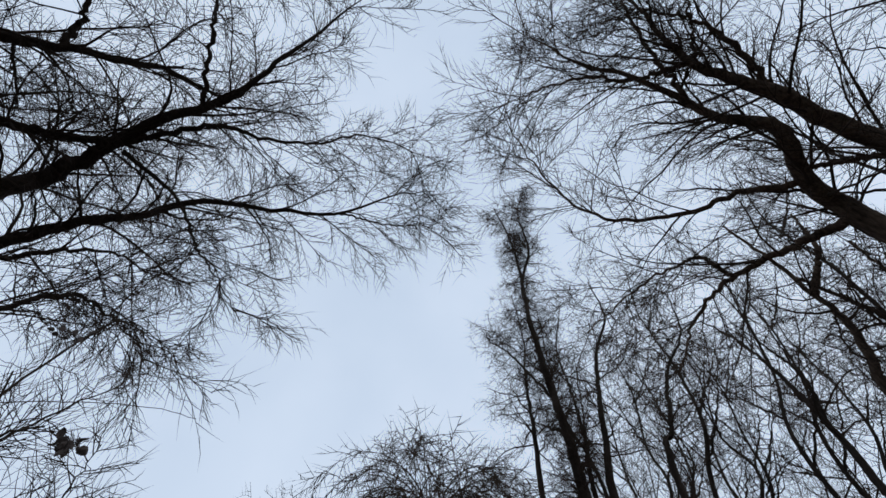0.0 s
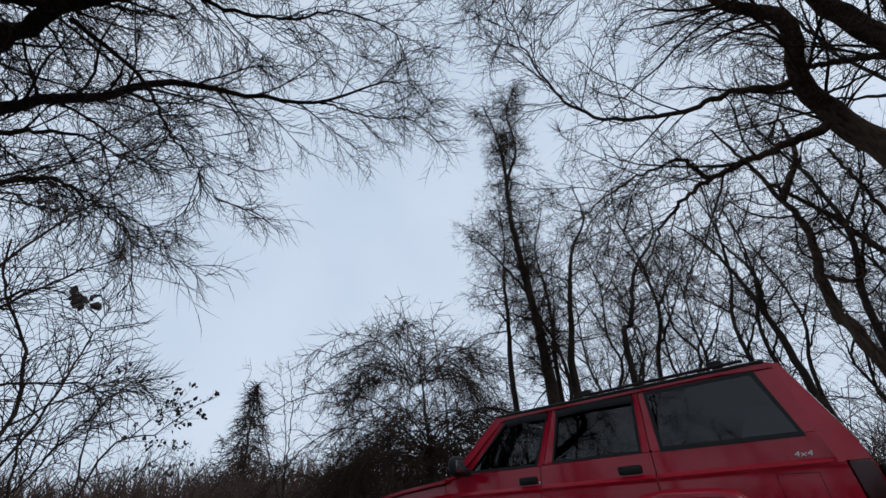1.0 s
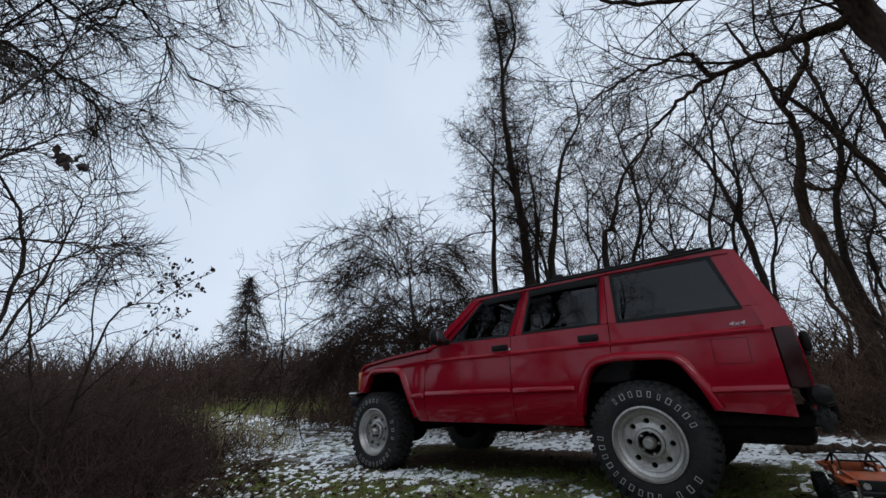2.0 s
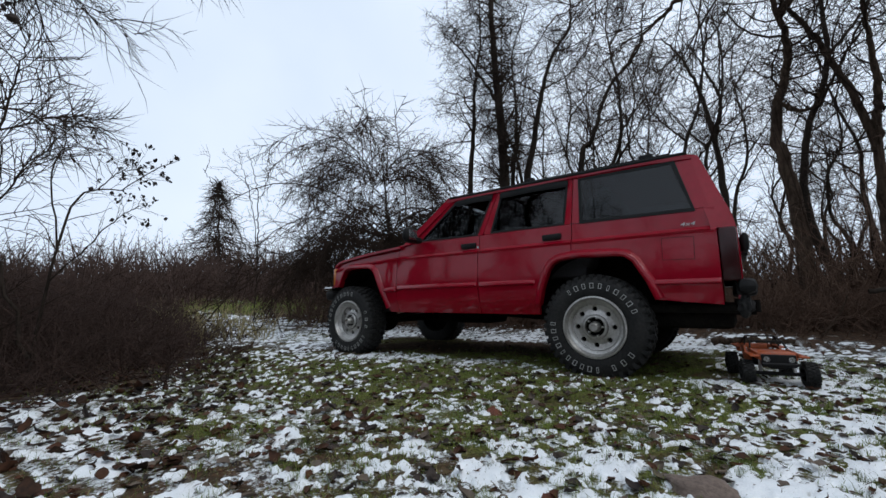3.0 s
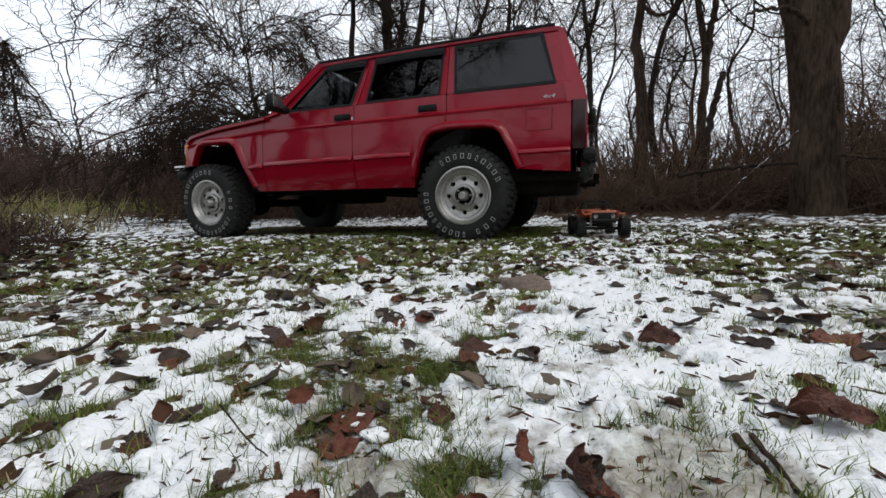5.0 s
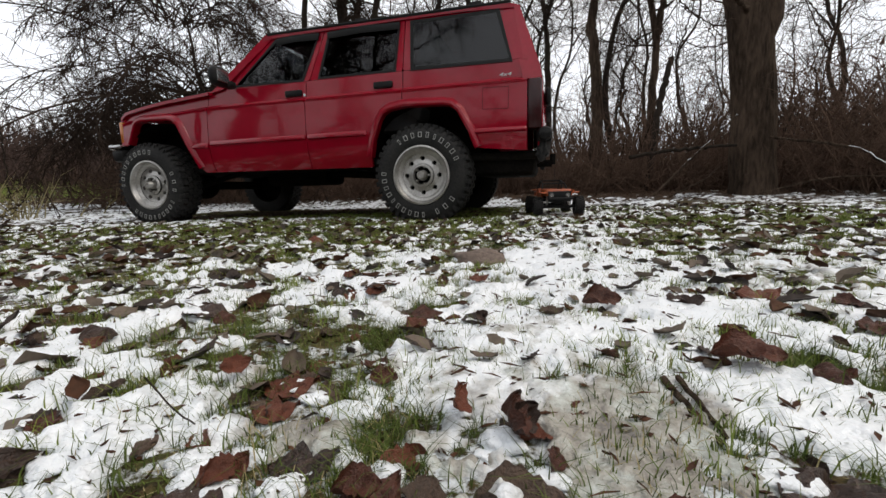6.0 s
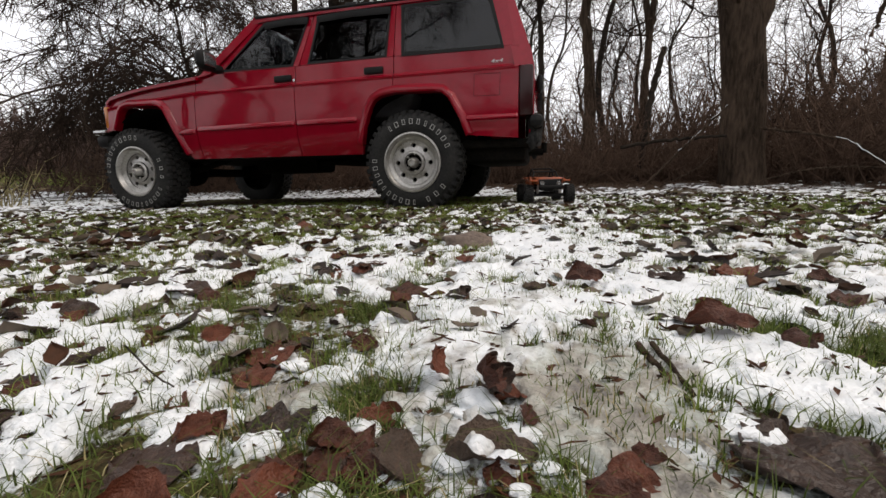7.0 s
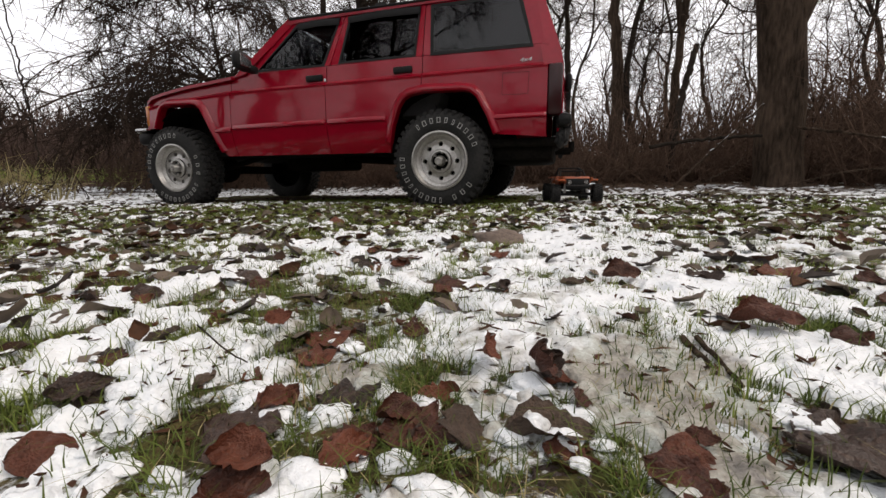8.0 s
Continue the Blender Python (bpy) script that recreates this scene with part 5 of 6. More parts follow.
def left_bank(x, y):
    return (0.25 * step(bank_depth(x, y), -0.7, -0.3) + 0.75 * step(bank_depth(x, y), -0.15, 0.5)) * step(x, -0.9, -1.7)


def wood_edge(x, y):
    return step(y - 0.16 * np.minimum(x, 2.0) + 0.9 * np.maximum(0, x - 3.6), 3.1, 4.3)


def behind(x, y):
    return step(-y, 6.0, 7.5) + step(x - 0.3 * y, 6.0, 8.0)


brush("brambles", "brown dry brambles and weeds along the track", left_bank, 5000, lambda x, y: 0.14 + 0.16 * step(bank_depth(x, y), -0.4, 0.1) + 0.7 * step(bank_depth(x, y), 0.0, 1.6) + 0.04 * np.clip(-x - 3, 0, 8), BRAMBLE_DARK, 0.6, 5, 0.0038, 3, 2, (-11, -0.9, -6.5, 2.5))
brush("thicket", "dense brown thicket of bare stems under the trees", wood_edge, 5400, lambda x, y: 1.25 + 0.16 * np.clip(y - 3, 0, 8) + 0.2 * np.clip(x - 3, 0, 5), BRAMBLE, 0.5, 6, 0.0055, 4, 1, (-9, 13, 2, 13))
brush("thicket", "tall close-grown bare stems at the edge of the wood", lambda x, y: wood_edge(x, y) * step(x, 1.6, 3.0), 520, lambda x, y: 3.0 + 0 * x, BRAMBLE, 0.22, 8, 0.006, 25, 2, (1, 10, 1, 8.5))
brush("thicket", "low tangle of brown stems along the edge of the wood", lambda x, y: wood_edge(x, y) * step(y, 6.5, 5.0), 2800, lambda x, y: 0.8 + 0 * x, BRAMBLE, 0.6, 5, 0.0045, 15, 1, (-6, 9, 1, 7))
# mostly behind the camera; stems thickened to darken reflections in the car paint
brush("thicket", "dense brown thicket of bare stems round the clearing", lambda x, y: behind(x, y) * step(x, -1.5, 0.0), 2800, lambda x, y: 3.8 + 0 * x, BRAMBLE, 0.16, 7, 0.045, 5, 0, (-2, 16, -15, 8))
brush("thicket", "lower brown thicket of bare stems beside the clearing", behind, 900, lambda x, y: 3.0 + 0 * x, BRAMBLE, 0.3, 6, 0.014, 35, 0, (-12, -1, -15, -5))
brush("scrub", "grey-brown scrub closing the far end of the track", lambda x, y: step(np.hypot(x, y), 12.0, 14.5) * step(-x, 5, 8) * (1 - 0.85 * np.exp(-((x + 13) ** 2 + (y - 4) ** 2) / 7)), 4200, lambda x, y: 1.5 + 0.075 * np.hypot(x, y) * step(fbm(x, y, 0.25, 2), 0.2, 0.7), BRAMBLE_DARK, 0.28, 6, 0.015, 6, 0, (-27, -5, -8, 17))
brush("scrub", "grey-brown scrub in the distance", lambda x, y: step(np.hypot(x, y), 24, 27), 1800, lambda x, y: 3.2 + 0 * x, BRAMBLE_DARK, 0.25, 6, 0.03, 26, 0, (-50, -8, -14, 34))
brush("saplings", "thin bare saplings in the wood", lambda x, y: step(y + 0.5 * np.maximum(0, x - 4), 5.0, 6.5), 400, lambda x, y: 3.6 + 0 * x, TWIG, 0.3, 9, 0.0055, 14, 2, (-4.5, 12, 4, 13))
brush("tall_grass", "straw-coloured dead grass stalks beside the track", lambda x, y: np.exp(-((x + 6.0) ** 2 / 0.8 + (y - 0.15) ** 2 / 0.35)), 170, lambda x, y: 0.55 + 0 * x, STRAW, 0.22, 3, 0.003, 7, 0, (-8, -4.5, -1.5, 1.5))
brush("tall_grass", "yellow-green rough grass at the end of the track", lambda x, y: np.exp(-((x + 13) ** 2 + (y - 4) ** 2) / 7), 450, lambda x, y: 0.17 + 0 * x, GRASS, 0.5, 3, 0.006, 8, 0, (-18, -8, 0, 8))


# ---- woods: a few tree shapes, set out again and again ----
def wood_tree(seed, height, label):
    global rng
    rng = np.random.default_rng(seed)
    lean = rng.normal(0, 0.05, 2)
    pts = [(0, 0, -0.2)] + [(lean[0] * height * t + rng.normal(0, 0.22), lean[1] * height * t + rng.normal(0, 0.22), height * t) for t in (0.15, 0.3, 0.45, 0.6, 0.8, 1.0)]
    trunk = limb(pts, 0.008 * height + 0.02, 0.012, 24, 0.012)
    P = trunk[0][0]
    L = []
    for k in (9, 12, 15, 18):
        a = rng.uniform(0, 2 * np.pi)
        d = np.array([np.cos(a), np.sin(a), 1.3])
        L.append(limb([P[k], P[k] + d * 0.08 * height, P[k] + d * 0.17 * height + np.array([0, 0, 0.04 * height])], 0.004 * height, 0.008, 24, 0.02))
    fine = twiggery([trunk] + L, 1.4, 6, 4, 2.1, 1.15, 0.7, 0.0072, (0.05, 0.0, -0.02), 0.22, (7, 4, 2), (50, 95), 0.3)
    return tree("bare_tree", label, trunk, L, fine, BARK_DARK, sides=5, group="trees of the wood")


kinds = [wood_tree(21, 11, "slender bare tree in the wood"), wood_tree(22, 9, "bare young tree in the wood"), wood_tree(23, 13, "tall thin bare tree in the wood")]
spots = [(4.9, 6.6, 0), (6.2, 4.9, 1), (7.2, 3.4, 2), (3.2, 10.6, 2), (0.0, 11.5, 0), (-1.2, 12.5, 1), (5.6, 9.6, 0), (-3.2, 10.2, 1), (-4.6, 9.4, 0)]
g = np.random.default_rng(8)
while len(spots) < 44:
    x, y = g.uniform(-12, 26), g.uniform(11, 32)
    if math.degrees(math.atan2(0.8 - x, y + 2.9)) < 31:
        spots.append((x, y, int(g.integers(3))))
for a in np.linspace(-60, 205, 17):
    r = g.uniform(8.5, 13)
    x, y = 0.8 + r * math.cos(radians(a - 90)) , -2.9 + r * math.sin(radians(a - 90))
    if y < -7 or x > 6.5:
        spots.append((x, y, int(g.integers(3))))
for i, (x, y, k) in enumerate(spots):
    m = Matrix.Translation((x, y, float(ground_z(x, y)))) @ pose(0, 0, 0, 0, 0, float(g.uniform(0, 360)))
    if i < 3:
        kinds[i].matrix_basis = m
    else:
        copy_thing(kinds[k], m)
rng = np.random.default_rng(99)

# the lone tree hung with vines, far down the track
cone_at = (-26.5, 9.4)
z0 = float(ground_z(*cone_at))
trunk = limb([(cone_at[0], cone_at[1], z0 - 0.1), (cone_at[0] + 0.1, cone_at[1], 4.0), (cone_at[0], cone_at[1] - 0.2, 8.9)], 0.16, 0.03, 30, 0.03)
a = sprout(*trunk, 240, 0.05, 1.0, 4.4, 7, (55, 95), -0.2, 0.14, 0.4, 0.022, short=0.93)
b = sprout(*a, 9, 0.1, 1, 1.4, 3, (25, 70), -0.3, 0.15, 0.8, 0.02)
c = sprout(*limb([(cone_at[0] + 0.6, cone_at[1] - 1.4, z0), (cone_at[0] + 0.6, cone_at[1] - 1.6, 2.0), (cone_at[0] + 0.5, cone_at[1] - 1.7, 5.4)], 0.15, 0.04, 20, 0.03), 110, 0.1, 1.0, 2.2, 5, (50, 100), -0.18, 0.15, 0.5, 0.026, short=0.7)
tree("bare_tree", "lone narrow tree hung with drooping vines far off", trunk, [], [(*a, 4), (*b, 3), (*c, 3)], BARK_DARK)


# ---- shrub with clustered dead leaves over the brambles ----
def leaf_blade(length, width, curl, roll, notch, seed, lobes=0, crumple=1.0):
    """A dead leaf with a ragged or lobed edge, its stalk at the origin and its tip towards +x. curl bends it lengthwise; roll
    turns its sides up, in half turns."""
    q = random.Random(seed)
    n, w = 17, 5
    V, F = [], []
    sway = q.uniform(-0.12, 0.12)
    for i in range(n):
        t = i / (n - 1)
        form = math.sin(math.pi * t ** 0.8) ** 0.85 + 0.015
        if lobes:
            form *= 0.74 + 0.3 * abs(math.sin(math.pi * lobes * t)) ** 0.7
        rag = [1 + notch * q.uniform(-1.2, 0.9), 1 + notch * q.uniform(-1.2, 0.9)]
        bend = curl * (t - 0.4)
        for j in range(-w, w + 1):
            u = j / w
            half = width * 0.5 * form * (rag[j > 0] if abs(j) == w else 1)
            turn = roll * math.pi * u * (0.6 + 0.4 * math.sin(math.pi * t + seed))
            if abs(turn) > 1e-3:
                y, z = half * u * math.sin(abs(turn)) / abs(turn), half * abs(u) * (1 - math.cos(turn)) / abs(turn)
            else:
                y, z = half * u, 0.0
            if roll < 0:
                z = -z
            x = length * (0.4 + math.sin(bend * 1.6) / (1.6 * curl) if abs(curl) > 1e-3 else t)
            z += length * (1 - math.cos(bend * 1.6)) / (1.6 * abs(curl)) * (1 if curl > 0 else -1) if abs(curl) > 1e-3 else 0
            z += crumple * (0.11 * noise.noise(Vector((t * 3.3, u * 1.9, seed * 3.7))) + 0.06 * noise.noise(Vector((t * 8, u * 4, seed))))
            z -= 0.02 * (1 - abs(u)) * crumple
            V.append((x + 0.012 * q.uniform(-1, 1), y + sway * math.sin(math.pi * t) * width, z))
    m = 2 * w + 1
    for i in range(n - 1):
        for j in range(m - 1):
            F.append((i * m + j, (i + 1) * m + j, (i + 1) * m + j + 1, i * m + j + 1))
    return np.array(V), np.array(F)


def scatter_leaves(name, places, mats, material, parent=None, label=""):
    V, F, n = [], [], 0
    for p, m in zip(places, mats):
        v, f = p
        v = v @ np.array(m.to_3x3()).T + np.array(m.translation)
        V.append(v)
        F.append(f + n)
        n += len(v)
    return quads(name, np.concatenate(V), np.concatenate(F), material)


SHAPES = [leaf_blade(1, 0.8, 0.7, 0.35, 0.2, 1, 2.5, 1.3), leaf_blade(1, 0.85, 0.35, 0.72, 0.12, 2), leaf_blade(1, 0.75, 0.6, 0.25, 0.12, 3, 3.5, 1.4), leaf_blade(1, 0.55, -0.5, 0.3, 0.2, 4, 0, 1.2), leaf_blade(1, 0.75, 0.9, 0.5, 0.1, 5, 0, 1.5), leaf_blade(1, 0.8, -1.0, -0.3, 0.18, 6, 0, 1.3), leaf_blade(1, 0.95, 0.15, -0.1, 0.12, 7, 5.5, 0.9)]


def leafy(ob, spots, size, spread, count, q):
    """Clusters of withered leaves at a few places of a shrub."""
    meshes = [quads("leaf", v, f, LEAF_DARK) for v, f in SHAPES[:6]]
    for at in spots:
        for _ in range(q.randint(*count)):
            leaf = new("leaf", meshes[q.randrange(6)])
            leaf.parent = ob
            leaf.matrix_parent_inverse = world_of(ob).inverted()
            leaf.matrix_basis = Matrix.Translation(Vector(at) + Vector([q.gauss(0, k) for k in spread])) @ pose(0, 0, 0, q.uniform(0, 360), q.uniform(0, 360), q.uniform(0, 360)) @ Matrix.Scale(q.uniform(*size), 4)


def leafy_shrub():
    base = (-3.35, -2.3, float(ground_z(-3.35, -2.3)))
    ob = thing("shrub", base, "bare shrub with clusters of dark dead leaves above brambles", "shrub")
    stems = [limb([(-3.35, -2.3, 0), (-3.32, -2.26, 0.6), (-3.29, -2.22, 1.06), (-3.28, -2.15, 1.40), (-3.26, -2.04, 1.49), (-3.23, -1.885, 1.525), (-3.18, -1.725, 1.71), (-3.14, -1.60, 1.81)], 0.012, 0.0025, 24, 0.006),
             limb([(-3.32, -2.25, 0.75), (-3.26, -2.03, 1.09), (-3.22, -1.865, 1.32), (-3.19, -1.78, 1.395)], 0.007, 0.0025, 20, 0.006),
             limb([(-3.3, -2.23, 1.0), (-3.31, -2.3, 1.5), (-3.30, -2.255, 1.785), (-3.27, -2.05, 1.82), (-3.25, -1.975, 1.775)], 0.007, 0.002, 20, 0.006),
             limb([(-3.26, -2.04, 1.49), (-3.24, -1.93, 1.66), (-3.2, -1.8, 1.72)], 0.006, 0.002, 12, 0.004),
             limb([(-3.35, -2.3, 0.2), (-3.5, -2.5, 0.9), (-3.5, -2.65, 1.6), (-3.4, -2.6, 2.1)], 0.014, 0.003, 20, 0.01)]
    for p, r in stems:
        V, F = tubes(p, r, 6)
        part("stem", quads("stem", V, F, BARK_DARK), None, ob)
    fine = [sprout(P, R, 15, 0.25, 1.0, 0.34, 5, (25, 60), 0.03, 0.14, 0.6, 0.0022) for P, R in stems]
    a = stack(fine)
    b = sprout(*a, 4, 0.2, 1.0, 0.12, 3, (30, 60), 0.02, 0.2, 0.7, 0.0018)
    V, F = merge([(*a, 4), (*b, 3)])
    tagged(part("twig_spray", quads("twig_spray", V, F, TWIG, False), None, ob), kind="stuff")
    leafy(ob, [e[-1] for P, _ in fine[:4] for e in P[3:]], (0.026, 0.046), (0.014, 0.014, 0.016), (2, 4), random.Random(4))


def overhanging_shrub():
    """Taller, at the edge of the brambles, with two hanging clumps of dead leaves and one long bare shoot."""
    base = (-1.95, -3.75, float(ground_z(-1.95, -3.75)))
    ob = thing("shrub", base, "tall bare shrub with two hanging clumps of dark dead leaves", "shrub")
    stems = [limb([(-1.95, -3.75, 0), (-1.93, -3.6, 0.7), (-1.92, -3.42, 1.25), (-1.9, -3.22, 1.6), (-1.85, -3.05, 1.8), (-1.8, -2.9, 1.9)], 0.022, 0.004, 24, 0.008),
             limb([(-1.93, -3.5, 1.0), (-1.9, -3.2, 1.3), (-1.88, -2.95, 1.42), (-1.9, -2.65, 1.5), (-1.95, -2.45, 1.45)], 0.011, 0.0025, 24, 0.006),
             limb([(-1.92, -3.4, 1.2), (-2.0, -3.1, 1.75), (-2.05, -2.9, 2.05), (-2.1, -2.7, 2.3)], 0.011, 0.003, 20, 0.006),
             limb([(-1.95, -3.7, 0.4), (-2.2, -3.5, 1.3), (-2.3, -3.2, 2.0), (-2.3, -3.0, 2.6), (-2.2, -2.8, 2.9)], 0.016, 0.003, 24, 0.008),
             limb([(-1.93, -3.6, 0.75), (-2.1, -3.2, 1.1), (-2.2, -2.9, 1.25), (-2.3, -2.6, 1.3)], 0.01, 0.0025, 20, 0.006),
             limb([(-2.05, -3.0, 0.1), (-2.03, -2.85, 0.8), (-2.01, -2.81, 1.39), (-2.01, -2.9, 1.68), (-2.01, -3.06, 1.9), (-2.0, -3.15, 2.17)], 0.012, 0.004, 24, 0.006),
             limb([(-2.03, -2.85, 0.8), (-2.0, -2.72, 1.3), (-2.0, -2.68, 1.6), (-2.0, -2.66, 1.8), (-2.0, -2.64, 1.95)], 0.008, 0.002, 20, 0.006),
             limb([(-2.01, -2.81, 1.3), (-1.99, -2.6, 1.48), (-1.97, -2.48, 1.56), (-1.95, -2.38, 1.56)], 0.006, 0.002, 20, 0.005),
             limb([(-2.03, -2.85, 0.7), (-2.0, -2.7, 1.0), (-1.99, -2.6, 1.25), (-1.98, -2.52, 1.38)], 0.007, 0.002, 20, 0.005)]
    for p, r in stems:
        V, F = tubes(p, r, 6)
        part("stem", quads("stem", V, F, BARK_DARK), None, ob)
    for pts in (((-2.05, -3.3, 1.95), (-2.02, -3.0, 2.07), (-2.0, -2.7, 2.15), (-1.98, -2.45, 2.19), (-1.95, -2.27, 2.18)), ((-1.85, -3.1, 1.78), (-1.6, -2.95, 1.85), (-1.49, -2.81, 1.77))):
        V, F = tubes(*limb(list(pts), 0.0032, 0.0018, 16, 0.002), 5)
        part("shoot", quads("shoot", V, F, TWIG), None, ob)
    a = stack([sprout(P, R, 24, 0.2, 1.0, 0.34, 6, (25, 65), 0.03, 0.13, 0.6, 0.0032) for P, R in stems])
    b = sprout(*a, 6, 0.2, 1.0, 0.26, 4, (25, 60), 0.0, 0.16, 0.7, 0.0024)
    V, F = merge([(*a, 4), (*b, 3)])
    tagged(part("twig_spray", quads("twig_spray", V, F, TWIG, False), None, ob), kind="stuff")
    leafy(ob, [(-1.49, -2.81, 1.75), (-2.05, -3.05, 2.45)], (0.03, 0.055), (0.025, 0.035, 0.012), (12, 15), random.Random(5))


leafy_shrub()
overhanging_shrub()
brush("shrub_twigs", "fine bare shrub twigs above the brambles", lambda x, y: step(-x - 0.9 * (y + 2.6), 3.0, 3.8), 300, lambda x, y: 1.5 + 0 * x, TWIG, 0.3, 7, 0.003, 12, 3, (-7, -3.4, -5, -2.4))


# ---- fallen wood ----
def fallen(points, r0, r1, label, material=BARK, twigs=0, snowy=False):
    l = limb(points, r0, r1, 24 if r0 > 0.008 else 9, min(0.012, r0 * 0.25))
    V, F = tubes(*l, 8)
    ob = tagged(new("fallen_branch", quads("fallen_branch", V, F, material)), label, "branch", "fallen branches")
    if snowy:
        p, r = l
        p, r = p[:, -15:], r[:, -15:]
        top = p.copy()
        top[:, :, 2] += r * 0.7
        V, F = tubes(top, r * 0.5, 7)
        s = new("snow_cap", quads("snow_cap", V, F, SNOW))
        s.parent = ob
        s["label"] = "line of snow on top"
    return ob


fallen([(2.30, 2.95, 0.1), (2.55, 2.98, 0.38), (2.82, 3.0, 0.66), (3.22, 3.05, 1.08)], 0.021, 0.013, "snow-dusted dead branch leaning against the large trunk", BARK, snowy=True)
fallen([(3.62, 3.12, 0.80), (4.09, 2.9, 0.68), (4.38, 2.77, 0.57), (4.4, 2.52, 0.43), (4.5, 2.2, 0.2)], 0.016, 0.013, "long snow-dusted fallen limb by the large trunk", BARK, snowy=True)
fallen([(0.60, 2.40, 0.09), (0.9, 2.44, 0.12), (1.3, 2.56, 0.12)], 0.042, 0.03, "snow-covered log lying behind the car", BARK, snowy=True)
fallen([(2.55, 4.55, 0.0), (2.74, 4.74, 1.55), (2.93, 4.93, 2.35)], 0.06, 0.045, "dark dead stem leaning in the thicket", BARK_DARK)
fallen([(2.0, 3.1, 0.62), (2.6, 3.15, 0.7), (3.3, 3.2, 0.72)], 0.026, 0.018, "dark dead bough lying level in the thicket", BARK_DARK)
fallen([(2.5, 3.0, 0.08), (3.0, 3.3, 0.3), (3.3, 3.6, 0.5)], 0.011, 0.006, "thin dead branch in the thicket", BARK)
fallen([(3.3, 2.6, 0.1), (4.0, 2.4, 0.28), (4.8, 1.8, 0.2)], 0.01, 0.006, "thin dead branch in the thicket", BARK)
fallen([(1.6, 3.3, 0.1), (1.75, 3.2, 0.35), (1.85, 3.1, 0.6)], 0.012, 0.006, "thin broken stem standing in the thicket", BARK)


# ---- fallen leaves ----
MESHES = []
for k, (v, f) in enumerate(SHAPES):
    for material in (LEAF_NEAR, LEAF_NEAR_DARK, LEAF_NEAR_PALE):
        MESHES.append(quads("fallen_leaf", v, f, material))


def surface(x, y):
    return float(max(ground_z(x, y), snow_z(x, y)))


q = random.Random(12)


def lay(x, y, size, tilt=18, pick=None):
    m = Matrix.Translation((x, y, surface(x, y) - 0.001)) @ pose(0, 0, 0, q.gauss(0, tilt), q.gauss(0, tilt), q.uniform(0, 360)) @ Matrix.Scale(size * 1.1, 4)
    ob = new("fallen_leaf", MESHES[q.randrange(18) if pick is None else pick])
    ob.matrix_basis = m @ Matrix.Translation((-0.5, 0, 0))
    return tagged(ob, "curled brown dead leaf on snow and grass", "leaf", "fallen leaves")


# the leaves that lie nearest: x, y, length, shape, tone, heading, tilt, lift
FIRST = ((0.995, -2.066, 0.07, 1, 0, 15, 35, 0.012), (0.801, -2.472, 0.042, 0, 0, 95, 62, 0.014), (0.858, -2.487, 0.055, 4, 0, 100, 60, 0.014), (0.868, -2.475, 0.045, 4, 1, 70, 50, 0.008), (0.885, -2.48, 0.04, 1, 0, 20, 10, 0.006), (1.135, -2.302, 0.075, 1, 0, -5, 15, 0.008),
         (1.15, -2.285, 0.03, 2, 0, 60, 40, 0.008), (1.189, -2.214, 0.045, 5, 1, -10, 0, 0.004), (1.486, -1.866, 0.096, 3, 2, 0, 0, 0.004), (1.296, -1.966, 0.08, 2, 0, 10, 10, 0.006), (1.151, -2.028, 0.065, 4, 1, -25, 0, 0.006), (0.685, -2.16, 0.083, 5, 0, 15, 10, 0.01))
SECOND = ((0.682, -2.24, 0.05, 1, 0, 70, 20, 0.008), (0.505, -2.447, 0.036, 0, 0, 50, 40, 0.008), (0.25, -2.236, 0.105, 3, 1, 5, 5, 0.006), (0.3, -2.25, 0.045, 5, 0, 20, 30, 0.01), (0.193, -2.394, 0.05, 5, 1, 50, 35, 0.01), (0.17, -2.4, 0.035, 3, 0, 20, 0, 0.003),
          (0.603, -2.464, 0.105, 6, 2, 15, 0, 0.005), (0.6, -2.495, 0.05, 2, 0, 25, 10, 0.006), (0.617, -2.59, 0.045, 0, 0, 70, 25, 0.006), (0.681, -2.563, 0.06, 2, 1, 30, 10, 0.006), (0.757, -2.593, 0.06, 2, 0, 60, 12, 0.008), (0.785, -2.605, 0.045, 0, 0, -20, 8, 0.005))
THIRD = ((0.805, -2.592, 0.05, 6, 2, 100, 35, 0.008), (0.872, -2.57, 0.072, 1, 2, 10, 0, 0.01), (0.888, -2.63, 0.06, 6, 1, -40, 6, 0.004), (1.105, -2.53, 0.1, 6, 1, 20, -8, 0.012), (1.1, -2.505, 0.07, 3, 1, 25, 10, 0.008), (0.719, -2.63, 0.05, 0, 0, 65, 15, 0.005),
         (0.626, -2.658, 0.05, 3, 1, 20, 5, 0.004), (0.37, -2.573, 0.042, 0, 1, 10, 10, 0.004), (0.439, -2.641, 0.05, 5, 1, 60, 35, 0.008), (0.49, -2.521, 0.033, 3, 0, 30, 10, 0.004), (0.042, -2.393, 0.05, 0, 2, 0, 5, 0.004), (0.673, -2.698, 0.05, 0, 0, 10, 8, 0.004))
